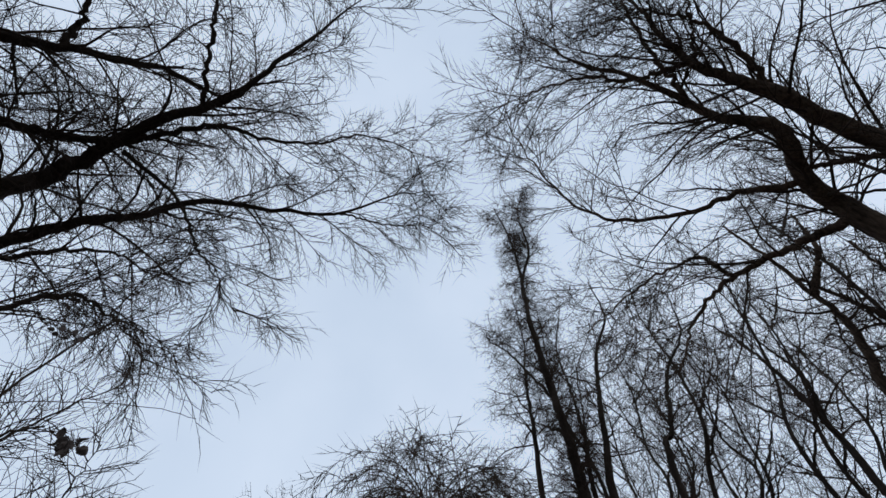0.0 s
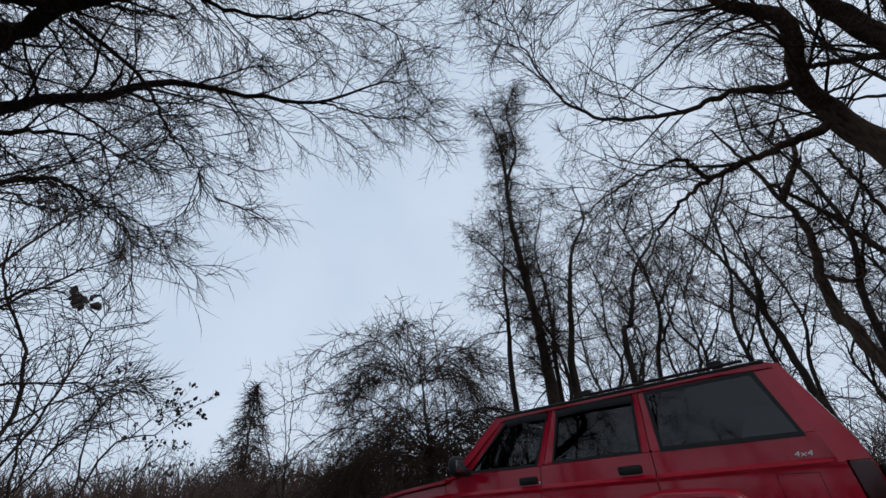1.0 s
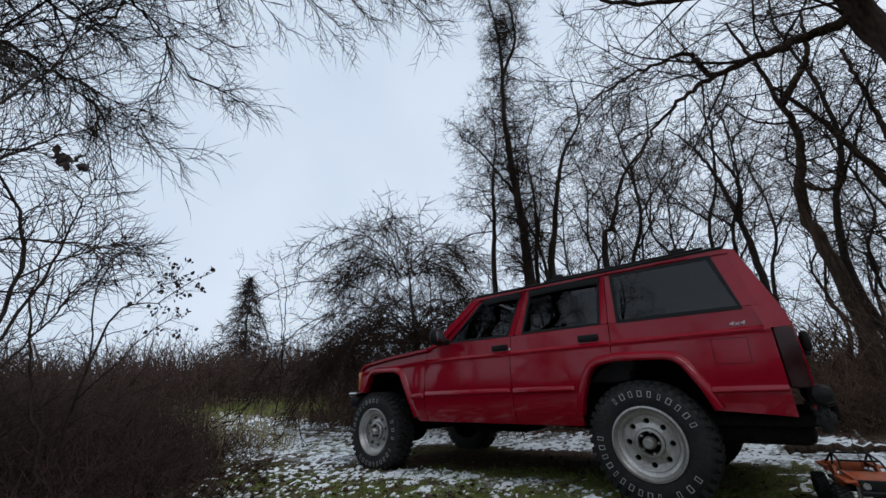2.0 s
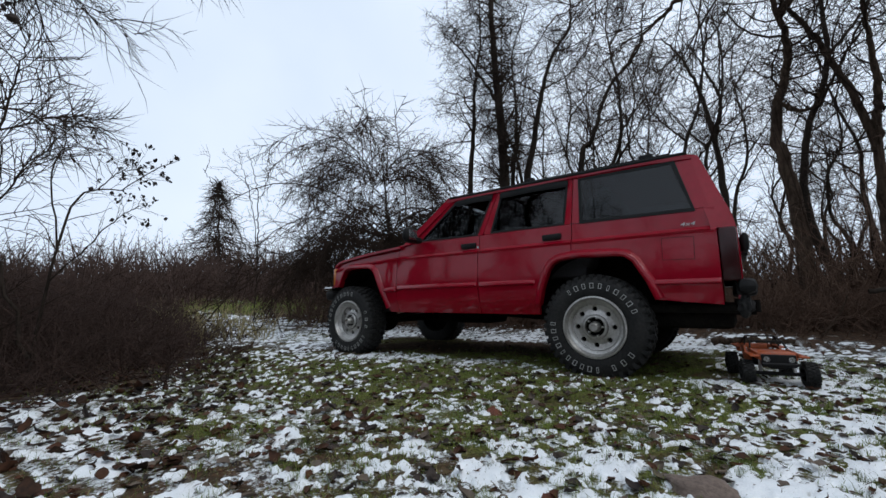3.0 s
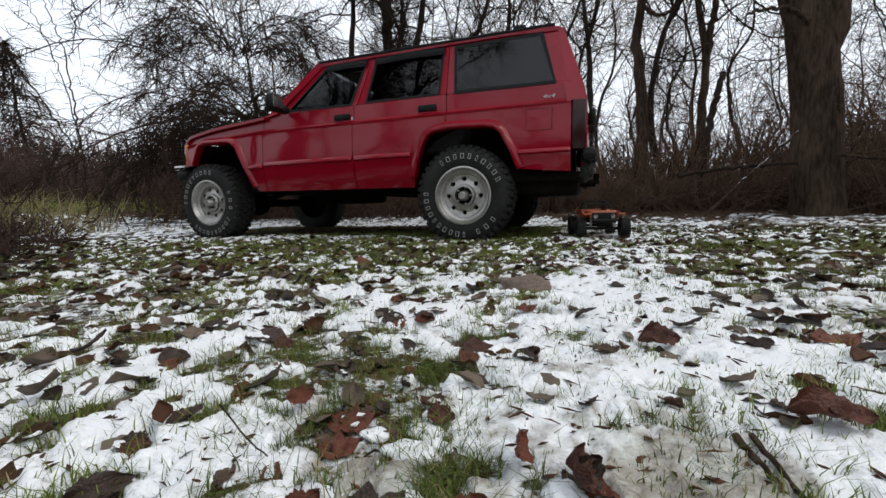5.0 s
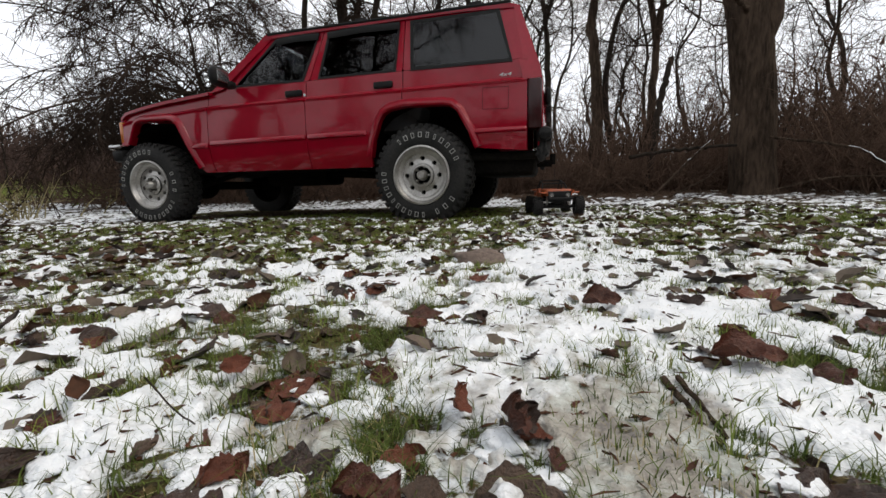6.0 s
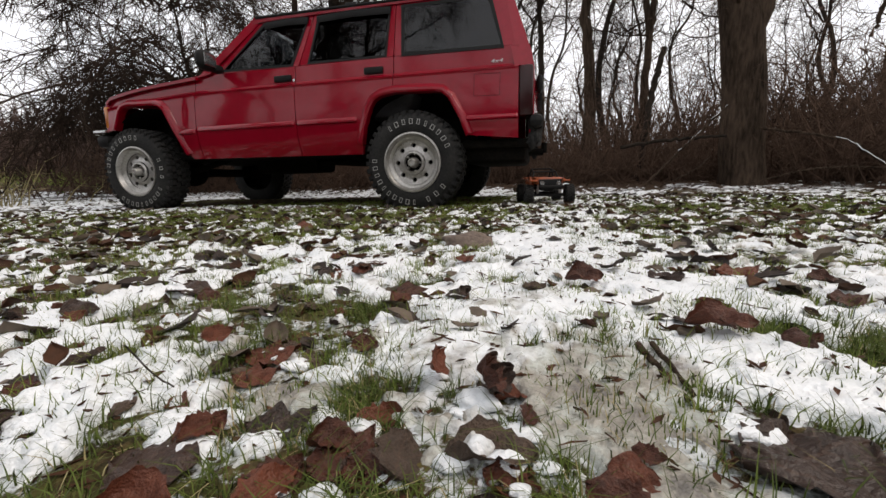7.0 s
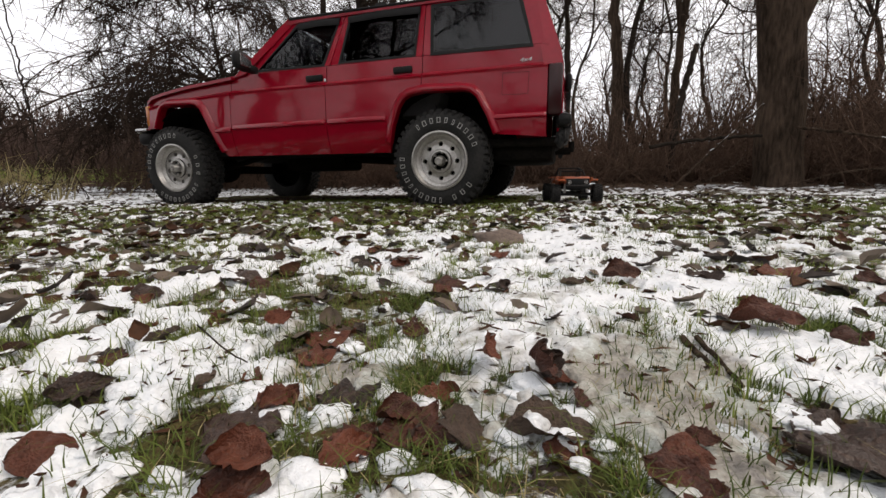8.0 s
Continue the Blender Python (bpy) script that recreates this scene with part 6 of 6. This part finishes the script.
FOURTH = ((1.166, -2.158, 0.04, 5, 2, 0, 20, 0.005), (0.517, -2.043, 0.04, 0, 0, 30, 20, 0.006), (0.446, -2.067, 0.045, 5, 1, 15, 20, 0.006), (0.696, -2.413, 0.04, 0, 0, -10, 20, 0.006), (0.705, -2.299, 0.08, 3, 1, 10, 5, 0.004), (1.377, -2.13, 0.05, 2, 0, 0, 20, 0.006),
          (1.2, -2.341, 0.035, 5, 0, -40, 30, 0.008), (0.902, -2.138, 0.043, 0, 2, 10, 5, 0.004), (0.783, -2.195, 0.03, 4, 1, 60, 40, 0.006), (0.319, -2.348, 0.035, 3, 0, 15, 0, 0.003), (0.963, -2.609, 0.05, 0, 0, -30, 10, 0.005), (0.498, -2.71, 0.045, 5, 0, 40, 30, 0.006))
FIFTH = ((-0.149, -1.218, 0.08, 5, 0, 10, 15, 0.008), (-0.461, -1.91, 0.12, 5, 1, 10, 10, 0.008), (0.345, -1.825, 0.046, 0, 0, 40, 25, 0.006), (1.163, -1.42, 0.1, 5, 2, 0, 0, 0.004), (0.73, -1.88, 0.05, 2, 0, 20, 15, 0.006), (0.90, -2.515, 0.034, 3, 0, 85, 40, 0.006), (0.925, -2.43, 0.035, 3, 0, 40, 10, 0.004))
SIXTH = ((0.619, -2.635, 0.065, 6, 1, 15, 8, 0.012), (0.722, -2.638, 0.050, 3, 0, 70, 22, 0.012), (0.743, -2.586, 0.039, 1, 0, 20, 20, 0.012), (0.977, -2.578, 0.041, 5, 0, -25, 14, 0.010), (0.437, -2.644, 0.050, 3, 1, 60, 40, 0.012),
         (0.667, -2.69, 0.047, 1, 0, 15, 15, 0.012), (0.587, -2.447, 0.069, 2, 0, 12, 6, 0.010), (0.991, -2.552, 0.024, 0, 0, -20, 20, 0.008), (0.619, -2.597, 0.031, 1, 0, 75, 40, 0.010), (0.39, -2.583, 0.039, 2, 0, 10, 20, 0.008))
NEAR_LEAVES = FIRST + SECOND + THIRD + FOURTH + FIFTH + SIXTH
for x, y, s, shape, tone, yaw, tilt, lift in NEAR_LEAVES:
    ob = lay(x, y, s, 0, shape * 3 + tone)
    ob.matrix_basis = Matrix.Translation((x, y, surface(x, y) + lift - 0.006 + 0.4 * s * abs(math.sin(radians(tilt))))) @ pose(0, 0, 0, 0, 0, yaw) @ pose(0, 0, 0, tilt, 0, 0) @ Matrix.Scale(s * 1.08, 4) @ Matrix.Translation((-0.5, 0, 0))
    ob["label"] = ("curled red-brown dead leaf lying in thin snow", "dark wet dead leaf lying on snow and grass", "grey-brown faded dead leaf lying in snow")[tone]
drift, mats = [], []
MIDDLE = []
for shape in SHAPES:
    k = np.arange(30).reshape(5, 6)
    MIDDLE.append((shape[0].reshape(17, 11, 3)[::4, ::2].reshape(-1, 3), np.stack([k[:-1, :-1], k[1:, :-1], k[1:, 1:], k[:-1, 1:]], -1).reshape(-1, 4)))
for i in range(4300):
    r = 0.5 + (2.7 if i < 560 else 4.2) * q.random() ** 0.7
    a = radians(q.uniform(-60, 75))
    x, y = 0.88 - r * math.sin(a), -2.86 + r * math.cos(a)
    if (y < -0.15 or x > 0.9) and not (0.7 < x < 1.15 and y < -1.0 and q.random() < 0.55):
        if r < 1.15 and i < 400:
            lay(x, y, 0.022 + 0.035 * q.random() ** 1.5, 20, q.choice((0, 0, 1, 2, 3, 3, 4, 6, 6, 7, 9, 9, 10, 12, 13, 15, 16)))
        else:
            drift.append(MIDDLE[q.randrange(6)])
            mats.append(Matrix.Translation((x, y, surface(x, y) + 0.002)) @ pose(0, 0, 0, q.gauss(0, 16), q.gauss(0, 16), q.uniform(0, 360)) @ Matrix.Scale(0.024 + 0.045 * q.random() ** 1.6, 4))
for k, (material, tone) in enumerate(((LEAF, "red-brown"), (LEAF_DARK, "dark wet"), (LEAF_PALE, "grey-brown"))):
    tagged(new("leaf_litter", scatter_leaves("leaf_litter", drift[k::3], mats[k::3], material)), tone + " curled leaves lying between snow patches", "leaves", kind="stuff")
for i in range(10):
    r, a = q.uniform(0.26, 0.62), radians(q.uniform(-52, 62))
    lay(0.9 - r * math.sin(a), -2.85 + r * math.cos(a), q.uniform(0.02, 0.055), 14, q.choice((0, 0, 1, 3, 3, 4, 5, 6, 9, 9, 10, 12, 15, 17)))
for i in range(170):
    r, a = q.uniform(0.2, 0.8), radians(q.uniform(-52, 62))
    x, y = 0.88 - r * math.sin(a), -2.86 + r * math.cos(a)
    if snow_cover(x, y) < -0.01:
        lay(x, y, q.uniform(0.025, 0.055), 12, q.choice((1, 2, 4, 7, 8, 10, 13, 16, 0, 3, 6, 9)))
places, mats = [], []
g = np.random.default_rng(33)
bx, by = g.uniform(-4.2, 0.0, 4200), g.uniform(-3.2, 0.6, 4200)
d = bank_depth(bx, by)
edge = (d < 0.6) & (d > np.where(by < -2.1, -1.2, -0.75))
for x, y in zip(bx[edge], by[edge]):
    places.append(MIDDLE[q.randrange(6)])
    mats.append(Matrix.Translation((x, y, surface(x, y) + 0.004)) @ pose(0, 0, 0, q.gauss(0, 22), q.gauss(0, 22), q.uniform(0, 360)) @ Matrix.Scale(0.03 + 0.05 * q.random() ** 1.5, 4))
for k, material in enumerate((LEAF, LEAF_DARK)):
    tagged(new("leaf_litter", scatter_leaves("leaf_litter", places[k::2], mats[k::2], material)), ("brown", "dark wet")[k] + " dead leaves banked up along the brambles", "leaves", kind="stuff")
# the litter farther off, past counting
places, mats = [], []
g = np.random.default_rng(31)
n = 9500
r = 1.6 + 9 * g.random(n) ** 1.2
a = np.radians(g.uniform(-75, 110, n))
X, Y = 0.88 - r * np.sin(a), -2.86 + r * np.cos(a)
Z = np.maximum(ground_z(X, Y), snow_z(X, Y))
for x, y, z in zip(X, Y, Z):
    places.append(SHAPES[q.randrange(6)])
    mats.append(Matrix.Translation((x, y, z + 0.006)) @ pose(0, 0, 0, q.gauss(0, 12), q.gauss(0, 12), q.uniform(0, 360)) @ Matrix.Scale(0.016 + 0.042 * q.random() ** 1.8, 4))


def coarse(shape):
    """The same leaf with every second row and column."""
    v = shape[0].reshape(17, 11, 3)[::4, ::5].reshape(-1, 3)
    i = np.arange(15).reshape(5, 3)
    return v, np.stack([i[:-1, :-1], i[1:, :-1], i[1:, 1:], i[:-1, 1:]], -1).reshape(-1, 4)


COARSE = [coarse(s) for s in SHAPES]
FLECKS = [(s[0].reshape(17, 11, 3)[::8, ::5].reshape(-1, 3), np.array([(0, 1, 4, 3), (1, 2, 5, 4), (3, 4, 7, 6), (4, 5, 8, 7)])) for s in SHAPES]
half = n * 2 // 3
for lo, hi, material, tone in ((0, half, LEAF, "dark brown"), (half, n, LEAF_PALE, "pale brown")):
    me = scatter_leaves("leaf_litter", [COARSE[q.randrange(6)] for _ in range(lo, hi)], mats[lo:hi], material)
    tagged(new("leaf_litter", me), tone + " dead leaves scattered over snow and grass", "leaves", kind="stuff")


# ---- grass ----
def blades(name, X, Y, H, W, material, label, lean=0.5, seed=1):
    g = np.random.default_rng(seed)
    n = len(X)
    a = g.uniform(0, 2 * np.pi, n)
    side = np.stack([-np.sin(a), np.cos(a), 0 * a], -1)
    fwd = np.stack([np.cos(a), np.sin(a), 0 * a], -1) * (g.uniform(0.1, 1.0, n) * lean)[:, None]
    base = np.stack([X, Y, ground_z(X, Y) - 0.004], -1)
    V = np.empty((n, 6, 3))
    for k, (t, w) in enumerate(((0, 1.0), (0.55, 0.75), (1.0, 0.12))):
        mid = base + H[:, None] * (np.array([0, 0, 1.0]) * (t - 0.25 * lean * t * t) + fwd * t * t)
        V[:, 2 * k] = mid - side * (W * w)[:, None]
        V[:, 2 * k + 1] = mid + side * (W * w)[:, None]
    i = np.arange(n)[:, None] * 6
    F = np.concatenate([i + np.array([0, 1, 3, 2]), i + np.array([2, 3, 5, 4])])
    return tagged(new(name, quads(name, V.reshape(-1, 3), F, material, False)), label, "grass", kind="stuff")


def trodden(x, y):
    """How little grows where a large leaf lies on the grass."""
    k = np.ones_like(x)
    for lx, ly, size, *_ in NEAR_LEAVES:
        if size > 0.035:
            d = np.hypot(x - lx, y - ly) / (0.5 * size)
            k *= 0.08 + 0.92 * step(d, 0.8, 1.3)
    return k


def sow(n, seed, near, far, power, keep):
    g = np.random.default_rng(seed)
    r = near + (far - near) * g.random(n) ** power
    a = np.radians(g.uniform(-70, 85, n))
    x, y = 0.88 - r * np.sin(a), -2.86 + r * np.cos(a)
    ok = g.random(n) < keep(x, y) * trodden(x, y)
    return x[ok], y[ok], g


def tufted(x, y):
    return step(fbm(x, y, 7.0, 2), 0.38, 0.58) * (0.15 + green_share(x, y))


x, y, g = sow(190000, 41, 0.2, 4.6, 0.9, tufted)
blades("grass", x, y, g.uniform(0.008, 0.03, len(x)), g.uniform(0.0005, 0.0010, len(x)) * (1 + 0.55 * np.hypot(x - 0.9, y + 2.85)), GRASS, "short green grass showing through snow", 0.7, 42)
x, y, g = sow(30000, 43, 0.2, 3.5, 1.1, lambda x, y: step(fbm(x + 5, y, 9.0, 2), 0.4, 0.64))
blades("grass", x, y, g.uniform(0.018, 0.044, len(x)), g.uniform(0.0005, 0.0009, len(x)), GRASS_DARK, "sparse grass blades poking through snow", 1.0, 44)
x, y, g = sow(40000, 45, 0.2, 4.0, 1.3, tufted)
blades("grass", x, y, g.uniform(0.01, 0.035, len(x)), g.uniform(0.0004, 0.0008, len(x)), STRAW, "yellowed dry grass blades", 1.1, 46)


def bare(x, y):
    return step(-snow_cover(x, y), -0.01, 0.02) * (0.25 + 0.75 * step(fbm(x, y + 3, 8.0, 2), 0.4, 0.6))


x, y, g = sow(45000, 51, 0.2, 2.6, 1.05, bare)
blades("grass", x, y, g.uniform(0.006, 0.022, len(x)), g.uniform(0.0004, 0.0008, len(x)), GRASS, "matted green grass where the snow has gone", 1.5, 52)
x, y, g = sow(60000, 57, 0.15, 0.85, 1.0, bare)
blades("grass", x, y, g.uniform(0.014, 0.042, len(x)), g.uniform(0.0004, 0.0008, len(x)), GRASS_DARK, "long wet grass where the snow has gone", 1.5, 58)
x, y, g = sow(26000, 53, 0.2, 2.6, 1.05, bare)
blades("grass", x, y, g.uniform(0.008, 0.03, len(x)), g.uniform(0.0005, 0.0009, len(x)), STRAW, "matted yellow grass where the snow has gone", 1.8, 54)
x, y, g = sow(13000, 55, 0.2, 2.8, 1.0, lambda x, y: 0.25 + 0.6 * bare(x, y))
z = np.maximum(ground_z(x, y), snow_z(x, y))
mats = [Matrix.Translation((a, b, c + 0.002)) @ pose(0, 0, 0, q.gauss(0, 10), q.gauss(0, 10), q.uniform(0, 360)) @ Matrix.Diagonal((0.008 + 0.025 * q.random() ** 2, 0.003 + 0.008 * q.random(), 0.01, 1)) for a, b, c in zip(x, y, z)]
tagged(new("leaf_litter", scatter_leaves("leaf_litter", [FLECKS[q.randrange(6)] for _ in mats], mats, LEAF)), "small dark leaf fragments strewn over snow and moss", "leaves", kind="stuff")
g = np.random.default_rng(47)
for count, material, tone, seed in ((180, GRASS_DARK, "small dark green grass clumps standing in snow", 59), (200, GRASS, "small yellow-green grass clumps standing in snow", 60)):
    r, a = 0.4 + 2.6 * g.random(count), np.radians(g.uniform(-60, 70, count))
    cx, cy = 0.88 - r * np.sin(a), -2.86 + r * np.cos(a)
    k = g.integers(30, 90, count)
    n = int(k.sum())
    blades("grass", np.repeat(cx, k) + g.normal(0, 0.026, n), np.repeat(cy, k) + g.normal(0, 0.026, n), g.uniform(0.015, 0.045, n), g.uniform(0.0005, 0.001, n), material, tone, 1.0, seed)
for cx, cy, n, h in ((1.26, -2.30, 170, 0.06), (0.5, -2.6, 120, 0.04), (0.66, -2.6, 120, 0.03), (0.95, -2.52, 110, 0.03), (0.3, -2.5, 120, 0.04), (0.83, -2.66, 120, 0.03)):
    blades("grass_tuft", g.normal(cx, 0.05, n), g.normal(cy, 0.04, n), g.uniform(0.3, 1.0, n) * h, g.uniform(0.0005, 0.0009, n), GRASS_DARK, "tuft of green grass in thin snow", 0.9, 48)


# ---- clod and sticks on the grass ----
def lump(name, c, s, material, label, category, seed):
    bm = bmesh.new()
    bmesh.ops.create_icosphere(bm, subdivisions=3, radius=1.0)
    for v in bm.verts:
        k = 1 + 0.45 * (noise.noise(v.co * 1.4 + Vector((seed, 0, 0)))) + 0.14 * noise.noise(v.co * 5)
        v.co = Vector((v.co.x * s[0] * k, v.co.y * s[1] * k, max(-0.3, v.co.z) * s[2] * k))
        v.co += Vector(c)
    me = bpy.data.meshes.new(name)
    bm.to_mesh(me)
    bm.free()
    me.materials.append(material)
    me.shade_smooth()
    return tagged(new(name, me), label, category)


lump("stone", (0.68, -1.55, surface(0.68, -1.55)), (0.10, 0.05, 0.042), STONE, "flat grey-brown stone lying in the grass", "stone", 3)
g = np.random.default_rng(71)
for k in range(110):
    x, y = g.uniform(0.40, 1.10), g.uniform(-2.76, -2.42)
    w = g.uniform(0.006, 0.02)
    if snow_cover(x, y) < 0.05:
        lump("snow_clump", (x, y, surface(x, y) + 0.002), (w * g.uniform(1.0, 1.8), w, w * 0.5), SNOW, "small clump of crusted wet snow between leaves", "snow", float(k))


def rest(points, lift):
    return [(x, y, surface(x, y) + lift) for x, y in points]


fallen(rest([(1.025, -2.36), (1.04, -2.415), (1.05, -2.465)], 0.004), 0.0042, 0.003, "short dark stick lying in snow", BARK)
fallen(rest([(1.042, -2.355), (1.05, -2.40), (1.056, -2.45)], 0.003), 0.0034, 0.0024, "short dark stick lying in snow", BARK)
fallen(rest([(0.42, -2.50), (0.5, -2.535), (0.545, -2.55)], 0.012), 0.0012, 0.0008, "thin twig lying on the snow", BARK_DARK)


# ---- radio-controlled truck ----
def toy_truck():
    m = pose(0.95, 0.42, surface(0.95, 0.42) - 0.004, 0, 0, -80) @ Matrix.Scale(0.98, 4)
    car = thing("toy_truck", m.translation, "orange radio-controlled toy truck with knobbly black tyres on snow", "toy truck")

    low = {"hood", "grille", "headlight", "side_panel", "front_fender", "rear_fender", "sill_bar", "seat", "tub_floor", "tail_panel", "cage_bar"}

    def add(name, bm, material, parent=None, label="", smooth=True):
        if name in low:
            bmesh.ops.translate(bm, verts=bm.verts[:], vec=(0, 0, -0.028))
        bmesh.ops.transform(bm, matrix=m, verts=bm.verts[:])
        return part(name, bm, material, parent or car, label, smooth)

    # hood and tub
    b = box(bmesh.new(), (0.155, 0, 0.205), (0.21, 0.20, 0.05), 0.014, taper=0.93)
    hood = add("hood", b, ORANGE)
    add("grille", box(bmesh.new(), (0.262, 0, 0.18), (0.012, 0.17, 0.075), 0.006), BLACK_PLASTIC)
    for s in (-1, 1):
        add("headlight", rod(bmesh.new(), (0.262, s * 0.06, 0.19), (0.273, s * 0.06, 0.19), 0.016, 14), CHROME)
        arch = [(-0.27, 0.18), (-0.255, 0.20), (-0.22, 0.215), (-0.15, 0.215), (-0.115, 0.20), (-0.07, 0.14), (0.06, 0.14), (0.085, 0.17), (0.10, 0.20), (0.27, 0.20)]
        b = bmesh.new()
        cols = []
        for i in range(28):
            x = -0.27 + 0.54 * i / 27
            top = ease([(-0.27, 0.235), (-0.07, 0.238), (-0.05, 0.20), (0.02, 0.195), (0.06, 0.235), (0.27, 0.225)], x)
            lo = min(ease(arch, x), top - 0.008)
            cols.append([b.verts.new((x, s * (0.105 + 0.004 * math.sin(k)), lo + (top - lo) * k / 4)) for k in range(5)])
        for p, w in zip(cols, cols[1:]):
            strip(b, p, w, False)
        flange(b, -s * 0.012)
        add("side_panel", b, ORANGE)
        fl = box(bmesh.new(), (0.19, s * 0.118, 0.207), (0.17, 0.05, 0.012), 0.005)
        add("front_fender", fl, ORANGE)
        add("rear_fender", box(bmesh.new(), (-0.19, s * 0.118, 0.226), (0.15, 0.045, 0.012), 0.005), ORANGE)
        add("sill_bar", rod(bmesh.new(), (-0.09, s * 0.12, 0.135), (0.09, s * 0.12, 0.135), 0.006), BLACK_PLASTIC)
        for a, c in (((-0.08, 0.095, 0.235), (-0.10, 0.08, 0.30)), ((-0.10, 0.08, 0.30), (0.03, 0.085, 0.275)), ((0.03, 0.085, 0.275), (0.07, 0.095, 0.235)), ((-0.10, 0.08, 0.30), (-0.23, 0.09, 0.235))):
            add("cage_bar", rod(bmesh.new(), (a[0], s * a[1], a[2]), (c[0], s * c[1], c[2]), 0.0055), BLACK_PLASTIC)
        add("seat", box(bmesh.new(), (-0.02, s * 0.045, 0.185), (0.08, 0.06, 0.07), 0.015), BLACK_PLASTIC)
    for x, z in ((-0.10, 0.30), (0.03, 0.275)):
        add("cage_bar", rod(bmesh.new(), (x, -0.082, z), (x, 0.082, z), 0.0055), BLACK_PLASTIC)
    add("tub_floor", box(bmesh.new(), (-0.06, 0, 0.15), (0.40, 0.20, 0.02), 0.006), BLACK_PLASTIC)
    add("tail_panel", box(bmesh.new(), (-0.268, 0, 0.205), (0.012, 0.20, 0.06), 0.005), ORANGE)
    add("chassis", box(bmesh.new(), (0, 0, 0.115), (0.44, 0.075, 0.035), 0.01), BLACK_PLASTIC)
    add("front_bumper", rod(bmesh.new(), (0.295, -0.09, 0.135), (0.295, 0.09, 0.135), 0.009), BLACK_PLASTIC)
    add("aerial", rod(bmesh.new(), (-0.06, 0.03, 0.2), (-0.09, 0.03, 0.37), 0.0016, 6), BLACK_PLASTIC)
    for x in (-0.215, 0.215):
        add("axle", rod(bmesh.new(), (x, -0.15, 0.073), (x, 0.15, 0.073), 0.012), BLACK_PLASTIC)
        for s in (-1, 1):
            add("shock", rod(bmesh.new(), (x, s * 0.085, 0.08), (x * 0.8, s * 0.07, 0.185), 0.009), STEEL)
            c = Matrix.Translation((x, s * 0.185, 0.073)) @ pose(0, 0, 0, 0, 0, 0 if s < 0 else 180)
            b = bmesh.new()
            lathe(b, [(0.036, 0.006), (0.042, 0.0), (0.060, 0.002), (0.069, 0.012), (0.069, 0.056), (0.060, 0.066), (0.04, 0.066), (0.036, 0.06)], 32, c)
            for i in range(22):
                for row in (0, 1, 2):
                    a = 2 * math.pi * (i + 0.5 * (row % 2)) / 22
                    t = Matrix.Translation((0.0715 * math.cos(a), 0.014 + 0.02 * row, 0.0715 * math.sin(a))) @ Matrix.Rotation(-a, 4, "Y")
                    v = bmesh.ops.create_cube(b, size=1.0)["verts"]
                    bmesh.ops.transform(b, matrix=c @ t @ Matrix.Diagonal((0.009, 0.016, 0.011, 1)), verts=v)
            w = add("wheel", b, RUBBER)
            b = bmesh.new()
            lathe(b, [(0.04, 0.004), (0.036, 0.0), (0.032, 0.012), (0.016, 0.016), (0.012, 0.004), (0.0006, 0.003)], 20, c)
            add("rim", b, BLACK_PLASTIC, w)


toy_truck()
